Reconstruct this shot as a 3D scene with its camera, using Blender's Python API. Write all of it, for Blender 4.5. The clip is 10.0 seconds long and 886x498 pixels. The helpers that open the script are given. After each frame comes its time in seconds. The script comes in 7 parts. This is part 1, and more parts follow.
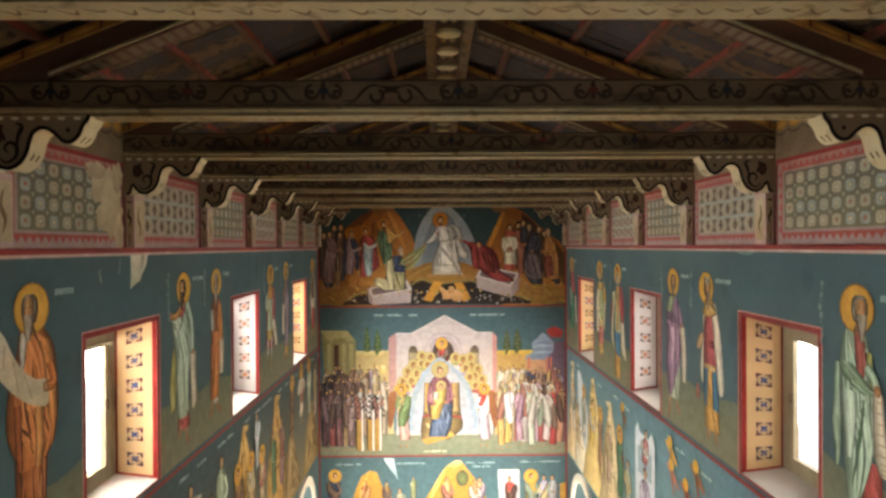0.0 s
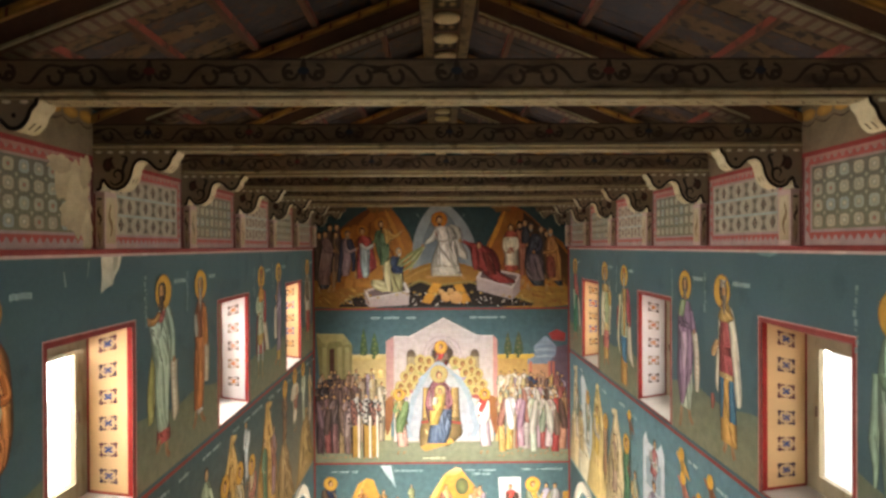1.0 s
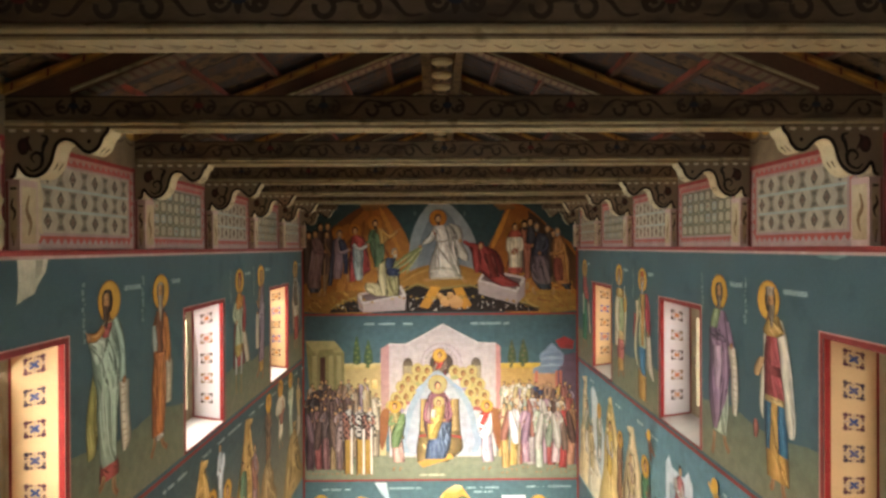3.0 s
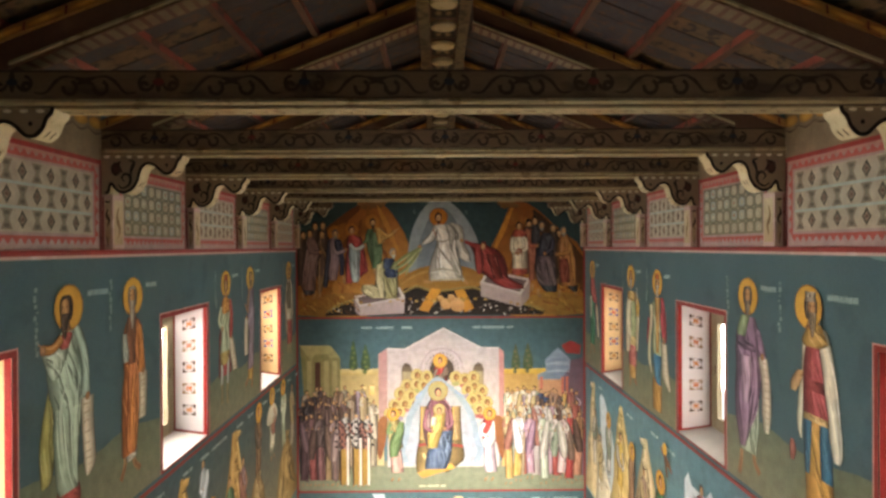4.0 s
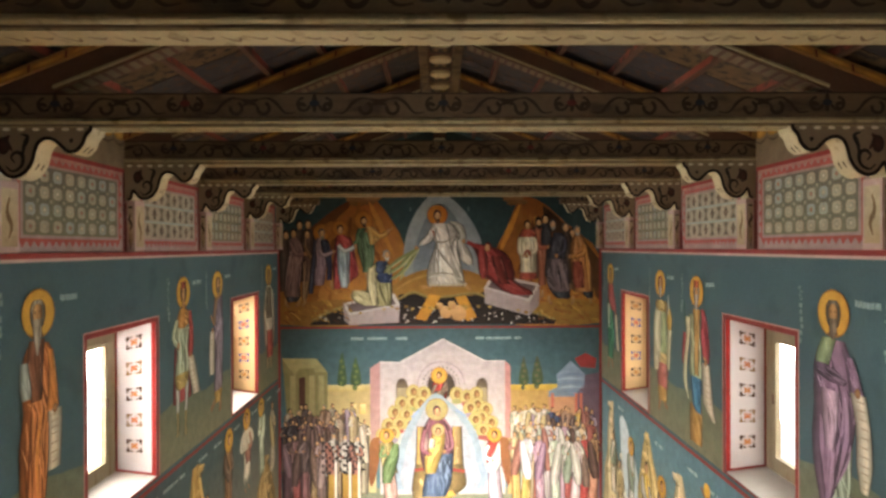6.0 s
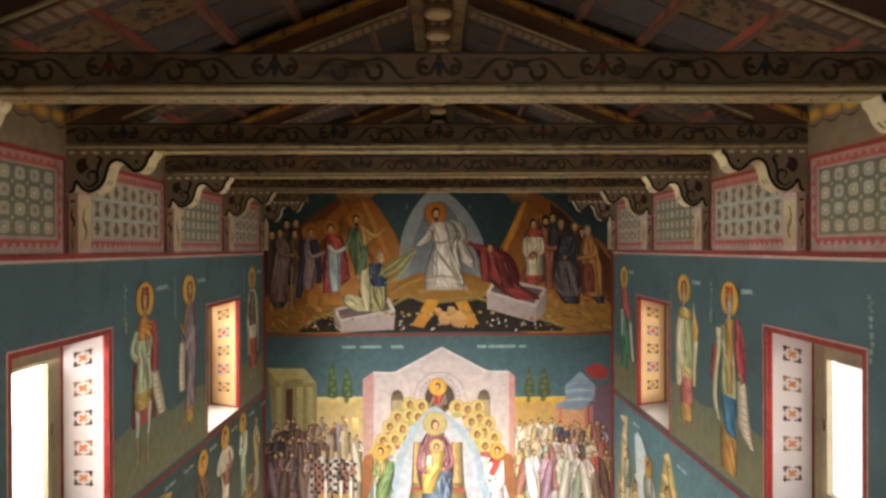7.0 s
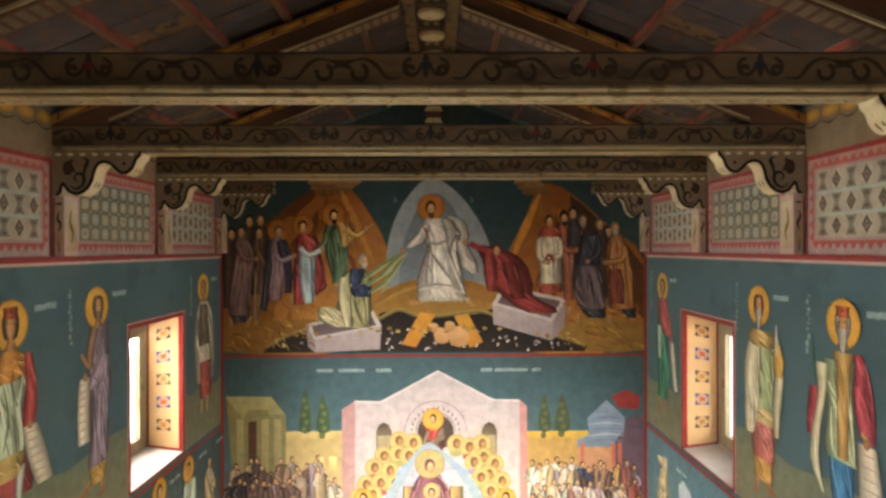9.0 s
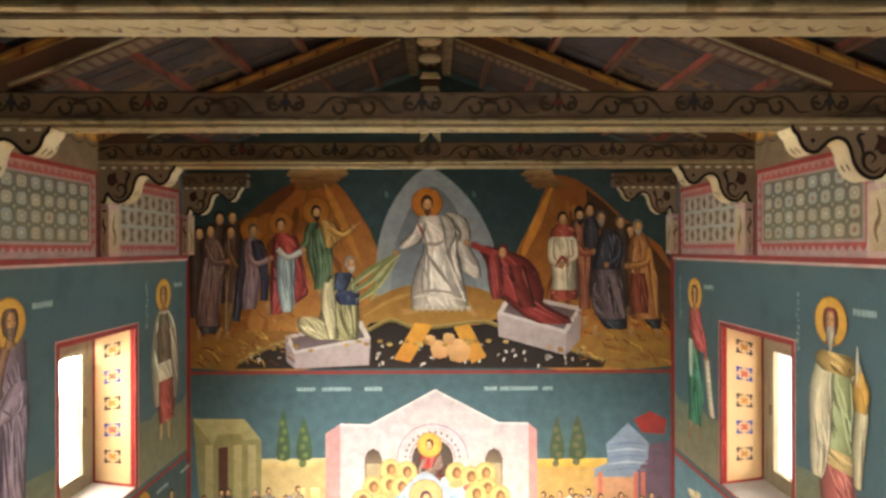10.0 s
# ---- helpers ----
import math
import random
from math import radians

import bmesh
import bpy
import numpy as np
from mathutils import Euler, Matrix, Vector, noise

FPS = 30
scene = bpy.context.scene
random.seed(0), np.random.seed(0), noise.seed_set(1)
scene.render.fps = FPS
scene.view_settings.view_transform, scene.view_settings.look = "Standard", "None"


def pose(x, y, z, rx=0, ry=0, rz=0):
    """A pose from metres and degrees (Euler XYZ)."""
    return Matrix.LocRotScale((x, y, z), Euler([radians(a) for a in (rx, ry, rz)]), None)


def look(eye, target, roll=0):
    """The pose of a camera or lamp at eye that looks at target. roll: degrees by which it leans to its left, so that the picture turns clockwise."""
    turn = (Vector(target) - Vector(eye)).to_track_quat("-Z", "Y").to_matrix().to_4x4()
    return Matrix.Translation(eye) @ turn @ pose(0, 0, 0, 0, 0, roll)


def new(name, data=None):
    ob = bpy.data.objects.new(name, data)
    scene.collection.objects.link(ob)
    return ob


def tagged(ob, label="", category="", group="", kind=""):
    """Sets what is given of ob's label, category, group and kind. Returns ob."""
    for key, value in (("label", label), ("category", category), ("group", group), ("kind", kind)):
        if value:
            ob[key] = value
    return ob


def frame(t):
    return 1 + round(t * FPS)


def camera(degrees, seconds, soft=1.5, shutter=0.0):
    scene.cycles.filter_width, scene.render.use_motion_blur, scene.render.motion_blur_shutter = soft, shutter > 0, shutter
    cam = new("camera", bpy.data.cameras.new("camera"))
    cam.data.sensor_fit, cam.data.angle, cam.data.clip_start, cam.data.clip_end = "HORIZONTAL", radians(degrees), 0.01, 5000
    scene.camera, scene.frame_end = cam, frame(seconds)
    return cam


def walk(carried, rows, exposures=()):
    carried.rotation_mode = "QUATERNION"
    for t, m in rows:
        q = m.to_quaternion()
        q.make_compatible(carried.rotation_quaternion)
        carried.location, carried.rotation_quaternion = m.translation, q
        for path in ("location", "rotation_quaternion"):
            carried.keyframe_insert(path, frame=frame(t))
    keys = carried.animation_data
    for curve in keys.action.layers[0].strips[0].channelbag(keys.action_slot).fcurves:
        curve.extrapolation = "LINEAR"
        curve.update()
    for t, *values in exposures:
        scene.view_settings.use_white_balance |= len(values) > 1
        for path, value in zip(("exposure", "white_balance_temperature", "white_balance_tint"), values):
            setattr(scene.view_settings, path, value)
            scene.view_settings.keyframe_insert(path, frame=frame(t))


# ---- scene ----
# ------------------------------------------------------------------ camera
cam = camera(72.98, 10.0, soft=2.9)
METRES, EYE, TURN, DEEP = 8.0, 9.5, -0.66, 1.057
ROWS = [
    (0.0, 0.0, 0.0, 0.0, -0.0, -0.29, 0.31),
    (0.5, 0.001, 0.0283, 0.0001, 0.0, -0.27, 0.3),
    (1.0, 0.0033, 0.0625, 0.0004, 0.0, -0.25, 0.29),
    (1.5, 0.0057, 0.0944, 0.0004, 0.01, -0.22, 0.28),
    (2.0, 0.0077, 0.1324, 0.0005, 0.02, -0.22, 0.29),
    (2.5, 0.0079, 0.1632, 0.0007, 0.02, -0.2, 0.28),
    (4.0, 0.007, 0.2844, 0.0011, 0.09, -0.19, 0.27),
    (4.5, 0.0068, 0.3224, 0.0014, 0.1, -0.18, 0.26),
    (5.0, 0.0076, 0.3739, 0.0018, 0.12, -0.16, 0.25),
    (5.5, 0.0084, 0.4173, 0.0031, 0.13, -0.17, 0.25),
    (7.0, 0.0133, 0.5913, 0.005, 0.19, -0.11, 0.19),
    (7.5, 0.0147, 0.6459, 0.0063, 0.2, -0.13, 0.2),
    (8.0, 0.0171, 0.7187, 0.0072, 0.23, -0.11, 0.18),
    (8.5, 0.0187, 0.7779, 0.0078, 0.23, -0.09, 0.19),
    (9.0, 0.0204, 0.8498, 0.0079, 0.22, -0.04, 0.18),
    (9.5, 0.0224, 0.9178, 0.0091, 0.25, -0.04, 0.19),
    (10.0, 0.0254, 0.9994, 0.0096, 0.33, 0.0, 0.15),
]
walk(cam, [(t, pose(0, 0, EYE, 0, 0, TURN) @ pose(METRES * x, METRES * DEEP * y, METRES * z, 90 + pitch / DEEP, roll, yaw / DEEP))
           for t, x, y, z, yaw, pitch, roll in ROWS],
     exposures=[(0.0, 0.46), (2.5, 0.4), (5.5, 0.54), (7.5, 0.36), (8.0, 0.42), (9.0, 0.66), (9.5, 0.7), (10.0, 1.0)])

# ------------------------------------------------------------------ plan (heights are counted from the cornice line, EYE above the floor)
XL, XR, YE, YB = -3.42, 3.77, 17.3, -7.0      # inner faces of the nave's walls
XC = (XL + XR) / 2
THICK = 0.56
FLOOR = -EYE
TIE = 0.98                                    # underside of the tie beams
TRUSS = [6.6 + 2.1 * i for i in range(-6, 5)]  # front faces of the tie beams
WIN = [(5.87, 7.37), (10.06, 11.55), (14.33, 15.80)]
WIN_Z = (-2.83, -0.885)
RIDGE, EAVE = 2.52, 1.118
RIDGE_LOW = 2.74                              # underside of the ridge beam
SLOPE = (RIDGE - EAVE) / ((XR - XL) / 2)

# ------------------------------------------------------------------ light
world = bpy.data.worlds.new("sky")
scene.world = world
world.use_nodes = True
wn = world.node_tree
sky = wn.nodes.new("ShaderNodeTexSky")
sky.sky_type, sky.sun_disc = "NISHITA", False
sky.sun_elevation, sky.sun_rotation = radians(42), radians(-100)
wn.nodes["Background"].inputs[1].default_value = 0.12
wn.links.new(sky.outputs[0], wn.nodes["Background"].inputs[0])


def daylight_or_fill_lamp(x, y, z, aim, w, h, watts, colour, spread=180):
    d = bpy.data.lights.new("daylight_or_fill", "AREA")
    d.shape, d.size, d.size_y, d.energy, d.color = "RECTANGLE", w, h, watts, colour
    ob = new("daylight_or_fill", d)
    ob.matrix_world = look((x, y, z), (x + aim[0], y + aim[1], z + aim[2]))
    d.spread = radians(spread)
    return ob


LEFT_W, RIGHT_W, REAR_W, AISLE_W = 168, 285, 200, 520
for k, (a, b) in enumerate([(-2.55, -0.95), (1.62, 3.22)] + WIN):
    dim = 0.6 if k < 2 else 1.0                # lamps of the unseen first bays, dimmed to darken the near walls
    # left lamps tilt down like sky light; right ones stand back, keeping sills dimmer
    daylight_or_fill_lamp(XL - 0.95, (a + b) / 2, -1.8, (1, 0, -0.7), 1.25, 1.75, LEFT_W * dim, (1.0, 0.99, 0.94))
    daylight_or_fill_lamp(XR + 2.3, (a + b) / 2, -1.7, (-1, 0, 0.1), 2.3, 2.5, RIGHT_W * dim, (1.0, 0.99, 0.94))
# unseen lamp added behind the camera to brighten the middle of the gable wall
daylight_or_fill_lamp(XC, YB - 0.5, -2.6, (0.014, 1, -0.13), 3.0, 4.4, REAR_W, (1.0, 0.97, 0.90), 20)
# bright hazy sky outside the side windows
for x, power in ((XL - 6.5, 3.0), (XR + 6.5, 1.3)):
    glow = bpy.data.materials.new("hazy sky")
    glow.use_nodes = True
    glow.node_tree.nodes["Principled BSDF"].inputs["Base Color"].default_value = (0, 0, 0, 1)
    glow.node_tree.nodes["Principled BSDF"].inputs["Emission Color"].default_value = (1.0, 0.97, 0.92, 1)
    glow.node_tree.nodes["Principled BSDF"].inputs["Emission Strength"].default_value = power
    me = bpy.data.meshes.new("backdrop")
    me.from_pydata([(x, -20, -7), (x, 70, -7), (x, 70, 16), (x, -20, 16)], [], [(0, 1, 2, 3)])
    me.materials.append(glow)
    tagged(new("backdrop", me), "bright hazy sky outside the windows", "backdrop", kind="structure")
# unseen fill lamps added in the windowless aisles; they lift the roof from below
for y in (2.8, 7.0, 11.2, 15.4):
    for x, sgn in ((XL - 3.6, 1), (XR + 3.6, -1)):
        daylight_or_fill_lamp(x, y, -7.2, (sgn, 0, 0), 1.4, 1.4, AISLE_W, (1.0, 0.95, 0.86))


# ------------------------------------------------------------------ materials
def lin(hexa, gain=1.0):
    v = [int(hexa[i:i + 2], 16) / 255 for i in (0, 2, 4)]
    return tuple(min(0.9, gain * (c / 12.92 if c <= 0.04045 else ((c + 0.055) / 1.055) ** 2.4)) for c in v) + (1.0,)


def surface(name, colour, vary=0.25, scale=3.0, rough=0.85, bump=0.15, fine=60.0, stain=None, attr=False, metal=0.0, stretch=(1, 1, 1), amount=0.5):
    """A painted or worn surface: broad blotches, fine grain, and optional stains of a second colour."""
    m = bpy.data.materials.new(name)
    m.use_nodes = True
    t = m.node_tree
    n, link = t.nodes, t.links.new
    b = n["Principled BSDF"]
    b.inputs["Roughness"].default_value, b.inputs["Metallic"].default_value = rough, metal
    b.inputs["Specular IOR Level"].default_value = 0.3
    co = n.new("ShaderNodeTexCoord")
    mp = n.new("ShaderNodeMapping")
    mp.inputs["Scale"].default_value = stretch
    link(co.outputs["Object"], mp.inputs["Vector"])
    big, small = n.new("ShaderNodeTexNoise"), n.new("ShaderNodeTexNoise")
    for node, s, d in ((big, scale, 6), (small, fine, 3)):
        node.inputs["Scale"].default_value, node.inputs["Detail"].default_value = s, d
        link(mp.outputs[0], node.inputs["Vector"])
    if attr:
        base = n.new("ShaderNodeAttribute")
        base.attribute_name = "paint"
        colour_out = base.outputs["Color"]
    else:
        base = n.new("ShaderNodeRGB")
        base.outputs[0].default_value = colour
        colour_out = base.outputs[0]
    if stain:
        ramp = n.new("ShaderNodeValToRGB")
        ramp.color_ramp.elements[0].position, ramp.color_ramp.elements[1].position = amount, amount + 0.12
        third = n.new("ShaderNodeTexNoise")
        third.inputs["Scale"].default_value, third.inputs["Detail"].default_value = scale * 2.3, 8
        link(mp.outputs[0], third.inputs["Vector"])
        link(third.outputs[0], ramp.inputs[0])
        mix = n.new("ShaderNodeMix")
        mix.data_type = "RGBA"
        link(ramp.outputs[0], mix.inputs[0])
        link(colour_out, mix.inputs[6])
        mix.inputs[7].default_value = stain
        colour_out = mix.outputs[2]
    add = n.new("ShaderNodeMath")
    add.operation = "ADD"
    link(big.outputs[0], add.inputs[0])
    half = n.new("ShaderNodeMath")
    half.operation, half.inputs[1].default_value = "MULTIPLY", 0.6
    link(small.outputs[0], half.inputs[0])
    link(half.outputs[0], add.inputs[1])
    rng = n.new("ShaderNodeMapRange")
    rng.inputs[1].default_value, rng.inputs[2].default_value = 0.45, 1.15
    rng.inputs[3].default_value, rng.inputs[4].default_value = 1 - vary, 1 + vary
    link(add.outputs[0], rng.inputs[0])
    mul = n.new("ShaderNodeVectorMath")
    mul.operation = "SCALE"
    link(colour_out, mul.inputs[0])
    link(rng.outputs[0], mul.inputs["Scale"])
    link(mul.outputs[0], b.inputs["Base Color"])
    bp = n.new("ShaderNodeBump")
    bp.inputs["Strength"].default_value, bp.inputs["Distance"].default_value = bump, 0.01
    link(add.outputs[0], bp.inputs["Height"])
    link(bp.outputs[0], b.inputs["Normal"])
    return m


FRESCO = surface("fresco paint", None, 0.26, 7.0, 0.8, 0.12, 34, attr=True)
BLUE = surface("blue-green fresco plaster", lin("43585c"), 0.15, 0.9, 0.85, 0.12, 30, stain=lin("3c5054"), amount=0.55)
RED = surface("dark red paint", lin("7c2c26"), 0.2, 3, 0.7, 0.1)
CREAM = surface("cream painted wood", lin("958768"), 0.25, 4, 0.7, 0.15, stain=lin("6f6044"), amount=0.56)
BEAM = surface("dark painted beam wood", lin("65533f"), 0.3, 2.5, 0.75, 0.2, 50, stain=lin("46372a"), amount=0.52, stretch=(0.35, 1, 1))
BRACKET = surface("grey-brown painted wood", lin("7d6c58"), 0.2, 3, 0.75, 0.15)
SOFFIT = surface("chalky cream paint", lin("b5a888"), 0.18, 5, 0.8, 0.12, stain=lin("8f7f60"), amount=0.6)
RAFTER = surface("brown painted rafter", lin("553b2d"), 0.3, 2, 0.75, 0.2, stretch=(1, 1, 1))
OCHRE = surface("ochre painted moulding", lin("85602e"), 0.3, 3, 0.7, 0.15, stain=lin("7c4a20"), amount=0.55)
BOARD = surface("old patterned roof boards", lin("584630"), 0.35, 4.5, 0.85, 0.25, 26, stain=lin("2a221c"), amount=0.5)
BOARD_DARK = surface("dark roof boards", lin("393436"), 0.35, 4.5, 0.85, 0.25, 26, stain=lin("4a3527"), amount=0.52)
PURLIN = surface("worn red purlin paint", lin("7a3a2c"), 0.3, 2.5, 0.75, 0.2, stain=lin("4a3023"), amount=0.5)
PINK = surface("mauve-grey plaster", lin("a98f86"), 0.15, 2.5, 0.85, 0.12, stain=lin("b9a49a"), amount=0.55)
SILL = surface("worn white sill", lin("b3aba0"), 0.12, 4, 0.7, 0.12)
FRAME = surface("weathered light wood frame", lin("807258"), 0.25, 4, 0.65, 0.2, stretch=(1, 1, 0.2), stain=lin("6f5b3d"), amount=0.55)
JAMB = {"ochre": surface("ochre jamb plaster", lin("cda878"), 0.12, 2, 0.8, 0.1), "white": surface("white jamb plaster", lin("c9bfbc"), 0.1, 2, 0.8, 0.1)}
RIDGE_SIDE = surface("tan painted ridge boards", lin("5f5038"), 0.3, 3, 0.75, 0.15, stain=lin("3f3324"), amount=0.5)
LIME = surface("pale lime plaster", lin("c9b795"), 0.15, 1.2, 0.85, 0.15)
STONE = surface("pale arch stone", lin("d5cdbd"), 0.12, 3, 0.8, 0.15)
# floor is out of view; pale warm tone chosen to bounce light to the roof
PAVE = surface("light-bouncing stone floor", lin("b8996e"), 0.2, 1.0, 0.5, 0.1)
GLASS = bpy.data.materials.new("window glass")
GLASS.use_nodes = True
GLASS.node_tree.nodes["Principled BSDF"].inputs["Transmission Weight"].default_value = 1.0
GLASS.node_tree.nodes["Principled BSDF"].inputs["Roughness"].default_value = 0.12
GLASS.node_tree.nodes["Principled BSDF"].inputs["IOR"].default_value = 1.05


# ------------------------------------------------------------------ building helpers
def mesh_of(name, verts, faces, mats, idx=None):
    me = bpy.data.meshes.new(name)
    me.from_pydata([tuple(v) for v in verts], [], faces)
    for m in mats:
        me.materials.append(m)
    if idx:
        me.polygons.foreach_set("material_index", idx)
    bm = bmesh.new()
    bm.from_mesh(me)
    bmesh.ops.recalc_face_normals(bm, faces=bm.faces)
    bm.to_mesh(me)
    bm.free()
    me.update()
    return me


def part(name, me, parent, label=""):
    ob = new(name, me)
    ob.parent = parent
    return tagged(ob, label) if label else ob


def thing(name, label, category, group="", me=None, kind=""):
    return tagged(new(name, me), label, category, group, kind)


BOX_F = [(0, 1, 3, 2), (4, 6, 7, 5), (0, 4, 5, 1), (2, 3, 7, 6), (0, 2, 6, 4), (1, 5, 7, 3)]


class Solid:
    """Boxes and prisms joined into one mesh."""

    def __init__(self):
        self.v, self.f, self.i = [], [], []

    def box(self, x0, x1, y0, y1, z0, z1, mat=0):
        k = len(self.v)
        self.v += [(x, y, z) for x in (x0, x1) for y in (y0, y1) for z in (z0, z1)]
        self.f += [tuple(k + j for j in q) for q in BOX_F]
        self.i += [mat] * 6
        return self

    def prism(self, ring, shift, mat=0, side=None):
        """A flat ring of points swept by the vector shift."""
        k, n = len(self.v), len(ring)
        s = Vector(shift)
        self.v += [tuple(p) for p in ring] + [tuple(Vector(p) + s) for p in ring]
        self.f += [tuple(range(k, k + n)), tuple(range(k + 2 * n - 1, k + n - 1, -1))]
        self.f += [(k + j, k + (j + 1) % n, k + n + (j + 1) % n, k + n + j) for j in range(n)]
        self.i += [mat, mat] + [mat if side is None else side] * n
        return self

    def mesh(self, name, *mats):
        return mesh_of(name, self.v, self.f, mats, self.i)


def smooth_ring(pts, steps=4, closed=True):
    out, n = [], len(pts)
    for i in range(n if closed else n - 1):
        if closed:
            a, b, c, d = (pts[(i + j) % n] for j in (-1, 0, 1, 2))
        else:
            a, b, c, d = (pts[min(max(i + j, 0), n - 1)] for j in (-1, 0, 1, 2))
        for k in range(steps):
            t = k / steps
            out.append(tuple(0.5 * (2 * b[m] + (c[m] - a[m]) * t + (2 * a[m] - 5 * b[m] + 4 * c[m] - d[m]) * t * t
                                    + (3 * b[m] - a[m] - 3 * c[m] + d[m]) * t ** 3) for m in (0, 1)))
    if not closed:
        out.append(pts[-1])
    return out


def shade(hexa, k):
    v = [int(hexa[i:i + 2], 16) for i in (0, 2, 4)]
    if k <= 1:
        v = [int(c * k) for c in v]
    else:
        v = [int(min(255, 0.55 * c * k + 0.45 * (c + (255 - c) * (k - 1)))) for c in v]
    return "%02x%02x%02x" % tuple(v)


def mix(a, b, t):
    return tuple(a[i] * (1 - t) + b[i] * t for i in range(3)) + (1.0,)


class Paint:
    """Flat paint layers on a wall. place(u, v, lift) gives the spot in space; u runs along the wall, v is the height."""

    def __init__(self, place, lift=0.004, step=0.00008, owner=None):
        self.place, self.d, self.step, self.owner = place, lift, step, owner
        self.v, self.f, self.c = [], [], []
        self.row, self.count = 0.0, 0

    def new_row(self):
        """Figures painted from here on lie over all that is painted so far."""
        self.row, self.count = self.d + 0.0002, 0
        self.d = self.row

    def cut(self, name, label="", owner=None):
        """What is painted so far becomes a part of the owner."""
        ob = part(name, self.mesh(name), owner or self.owner, label) if self.f else None
        self.v, self.f, self.c = [], [], []
        return ob

    def face(self, pts, cols):
        k = len(self.v)
        self.v += [self.place(u, v, self.d) for u, v in pts]
        self.c += cols
        self.f.append(tuple(range(k, k + len(pts))))
        self.d += self.step

    def poly(self, pts, col, low=None, smooth=0):
        """A filled outline; low: the colour that it fades to at its foot."""
        pts = smooth_ring(pts, smooth) if smooth else pts
        a, b = lin(col), lin(low or col)
        top, bot = max(p[1] for p in pts), min(p[1] for p in pts)
        self.face(pts, [mix(a, b, (top - p[1]) / max(1e-6, top - bot)) for p in pts])

    def rect(self, u0, v0, u1, v1, col, low=None):
        self.poly([(u0, v0), (u1, v0), (u1, v1), (u0, v1)], col, low)

    def oval(self, u, v, ru, rv, col, rim=None, n=22, a0=0.0, a1=2 * math.pi, tilt=0.0):
        k = len(self.v)
        full = abs(a1 - a0 - 2 * math.pi) < 1e-6
        m = n if full else n + 1
        ct, st = math.cos(tilt), math.sin(tilt)
        pts = [(math.cos(a0 + (a1 - a0) * i / n) * ru, math.sin(a0 + (a1 - a0) * i / n) * rv) for i in range(m)]
        pts = [(u, v)] + [(u + p * ct - q * st, v + p * st + q * ct) for p, q in pts]
        self.v += [self.place(p, q, self.d) for p, q in pts]
        self.c += [lin(col)] + [lin(rim or col)] * m
        self.f += [(k, k + 1 + i, k + 1 + (i + 1) % m) for i in range(n if full else n)]
        self.d += self.step

    def stroke(self, pts, w, col, taper=True, smooth=4, low=None):
        pts = smooth_ring(pts, smooth, False) if smooth and len(pts) > 2 else pts
        k, n = len(self.v), len(pts)
        for i, p in enumerate(pts):
            a, b = pts[max(i - 1, 0)], pts[min(i + 1, n - 1)]
            du, dv = b[0] - a[0], b[1] - a[1]
            ln = math.hypot(du, dv) or 1
            h = w / 2 * (1 - 0.75 * abs(2 * i / max(1, n - 1) - 1) if taper else 1)
            for s in (1, -1):
                self.v.append(self.place(p[0] - s * dv / ln * h, p[1] + s * du / ln * h, self.d))
                self.c.append(mix(lin(col), lin(low or col), i / max(1, n - 1)))
        self.f += [(k + 2 * i, k + 2 * i + 1, k + 2 * i + 3, k + 2 * i + 2) for i in range(n - 1)]
        self.d += self.step

    def ring(self, u, v, r, w, col, a0=0.0, a1=2 * math.pi, squash=1.0, n=18):
        self.stroke([(u + r * math.cos(a0 + (a1 - a0) * i / n), v + squash * r * math.sin(a0 + (a1 - a0) * i / n)) for i in range(n + 1)], w, col, False, 0)

    def bars(self, u, v, length, height, col, words=3, seed=0):
        """Writing that cannot be read: plain bars."""
        r = random.Random(seed)
        gaps = sorted(r.uniform(0.15, 0.85) for _ in range(words - 1))
        x, lift = 0.0, self.d
        while x < length:
            w = height * r.uniform(0.25, 0.6)
            if all(abs(x / length - g) > 0.035 for g in gaps):
                self.d = lift
                self.rect(u + x, v + r.uniform(0, 0.1) * height, u + x + w, v + height * r.uniform(0.85, 1.0), col)
            x += w + height * 0.16
        self.d = lift + self.step

    def mesh(self, name):
        me = bpy.data.meshes.new(name)
        me.from_pydata(self.v, [], self.f)
        me.materials.append(FRESCO)
        at = me.color_attributes.new("paint", "FLOAT_COLOR", "POINT")
        at.data.foreach_set("color", [x for c in self.c for x in c])
        me.update()
        return me


def on_left(u, v, d):
    return (XL + d, u, v)


def on_right(u, v, d):
    return (XR - d, u, v)


def on_end(u, v, d):
    return (u, YE - d, v)


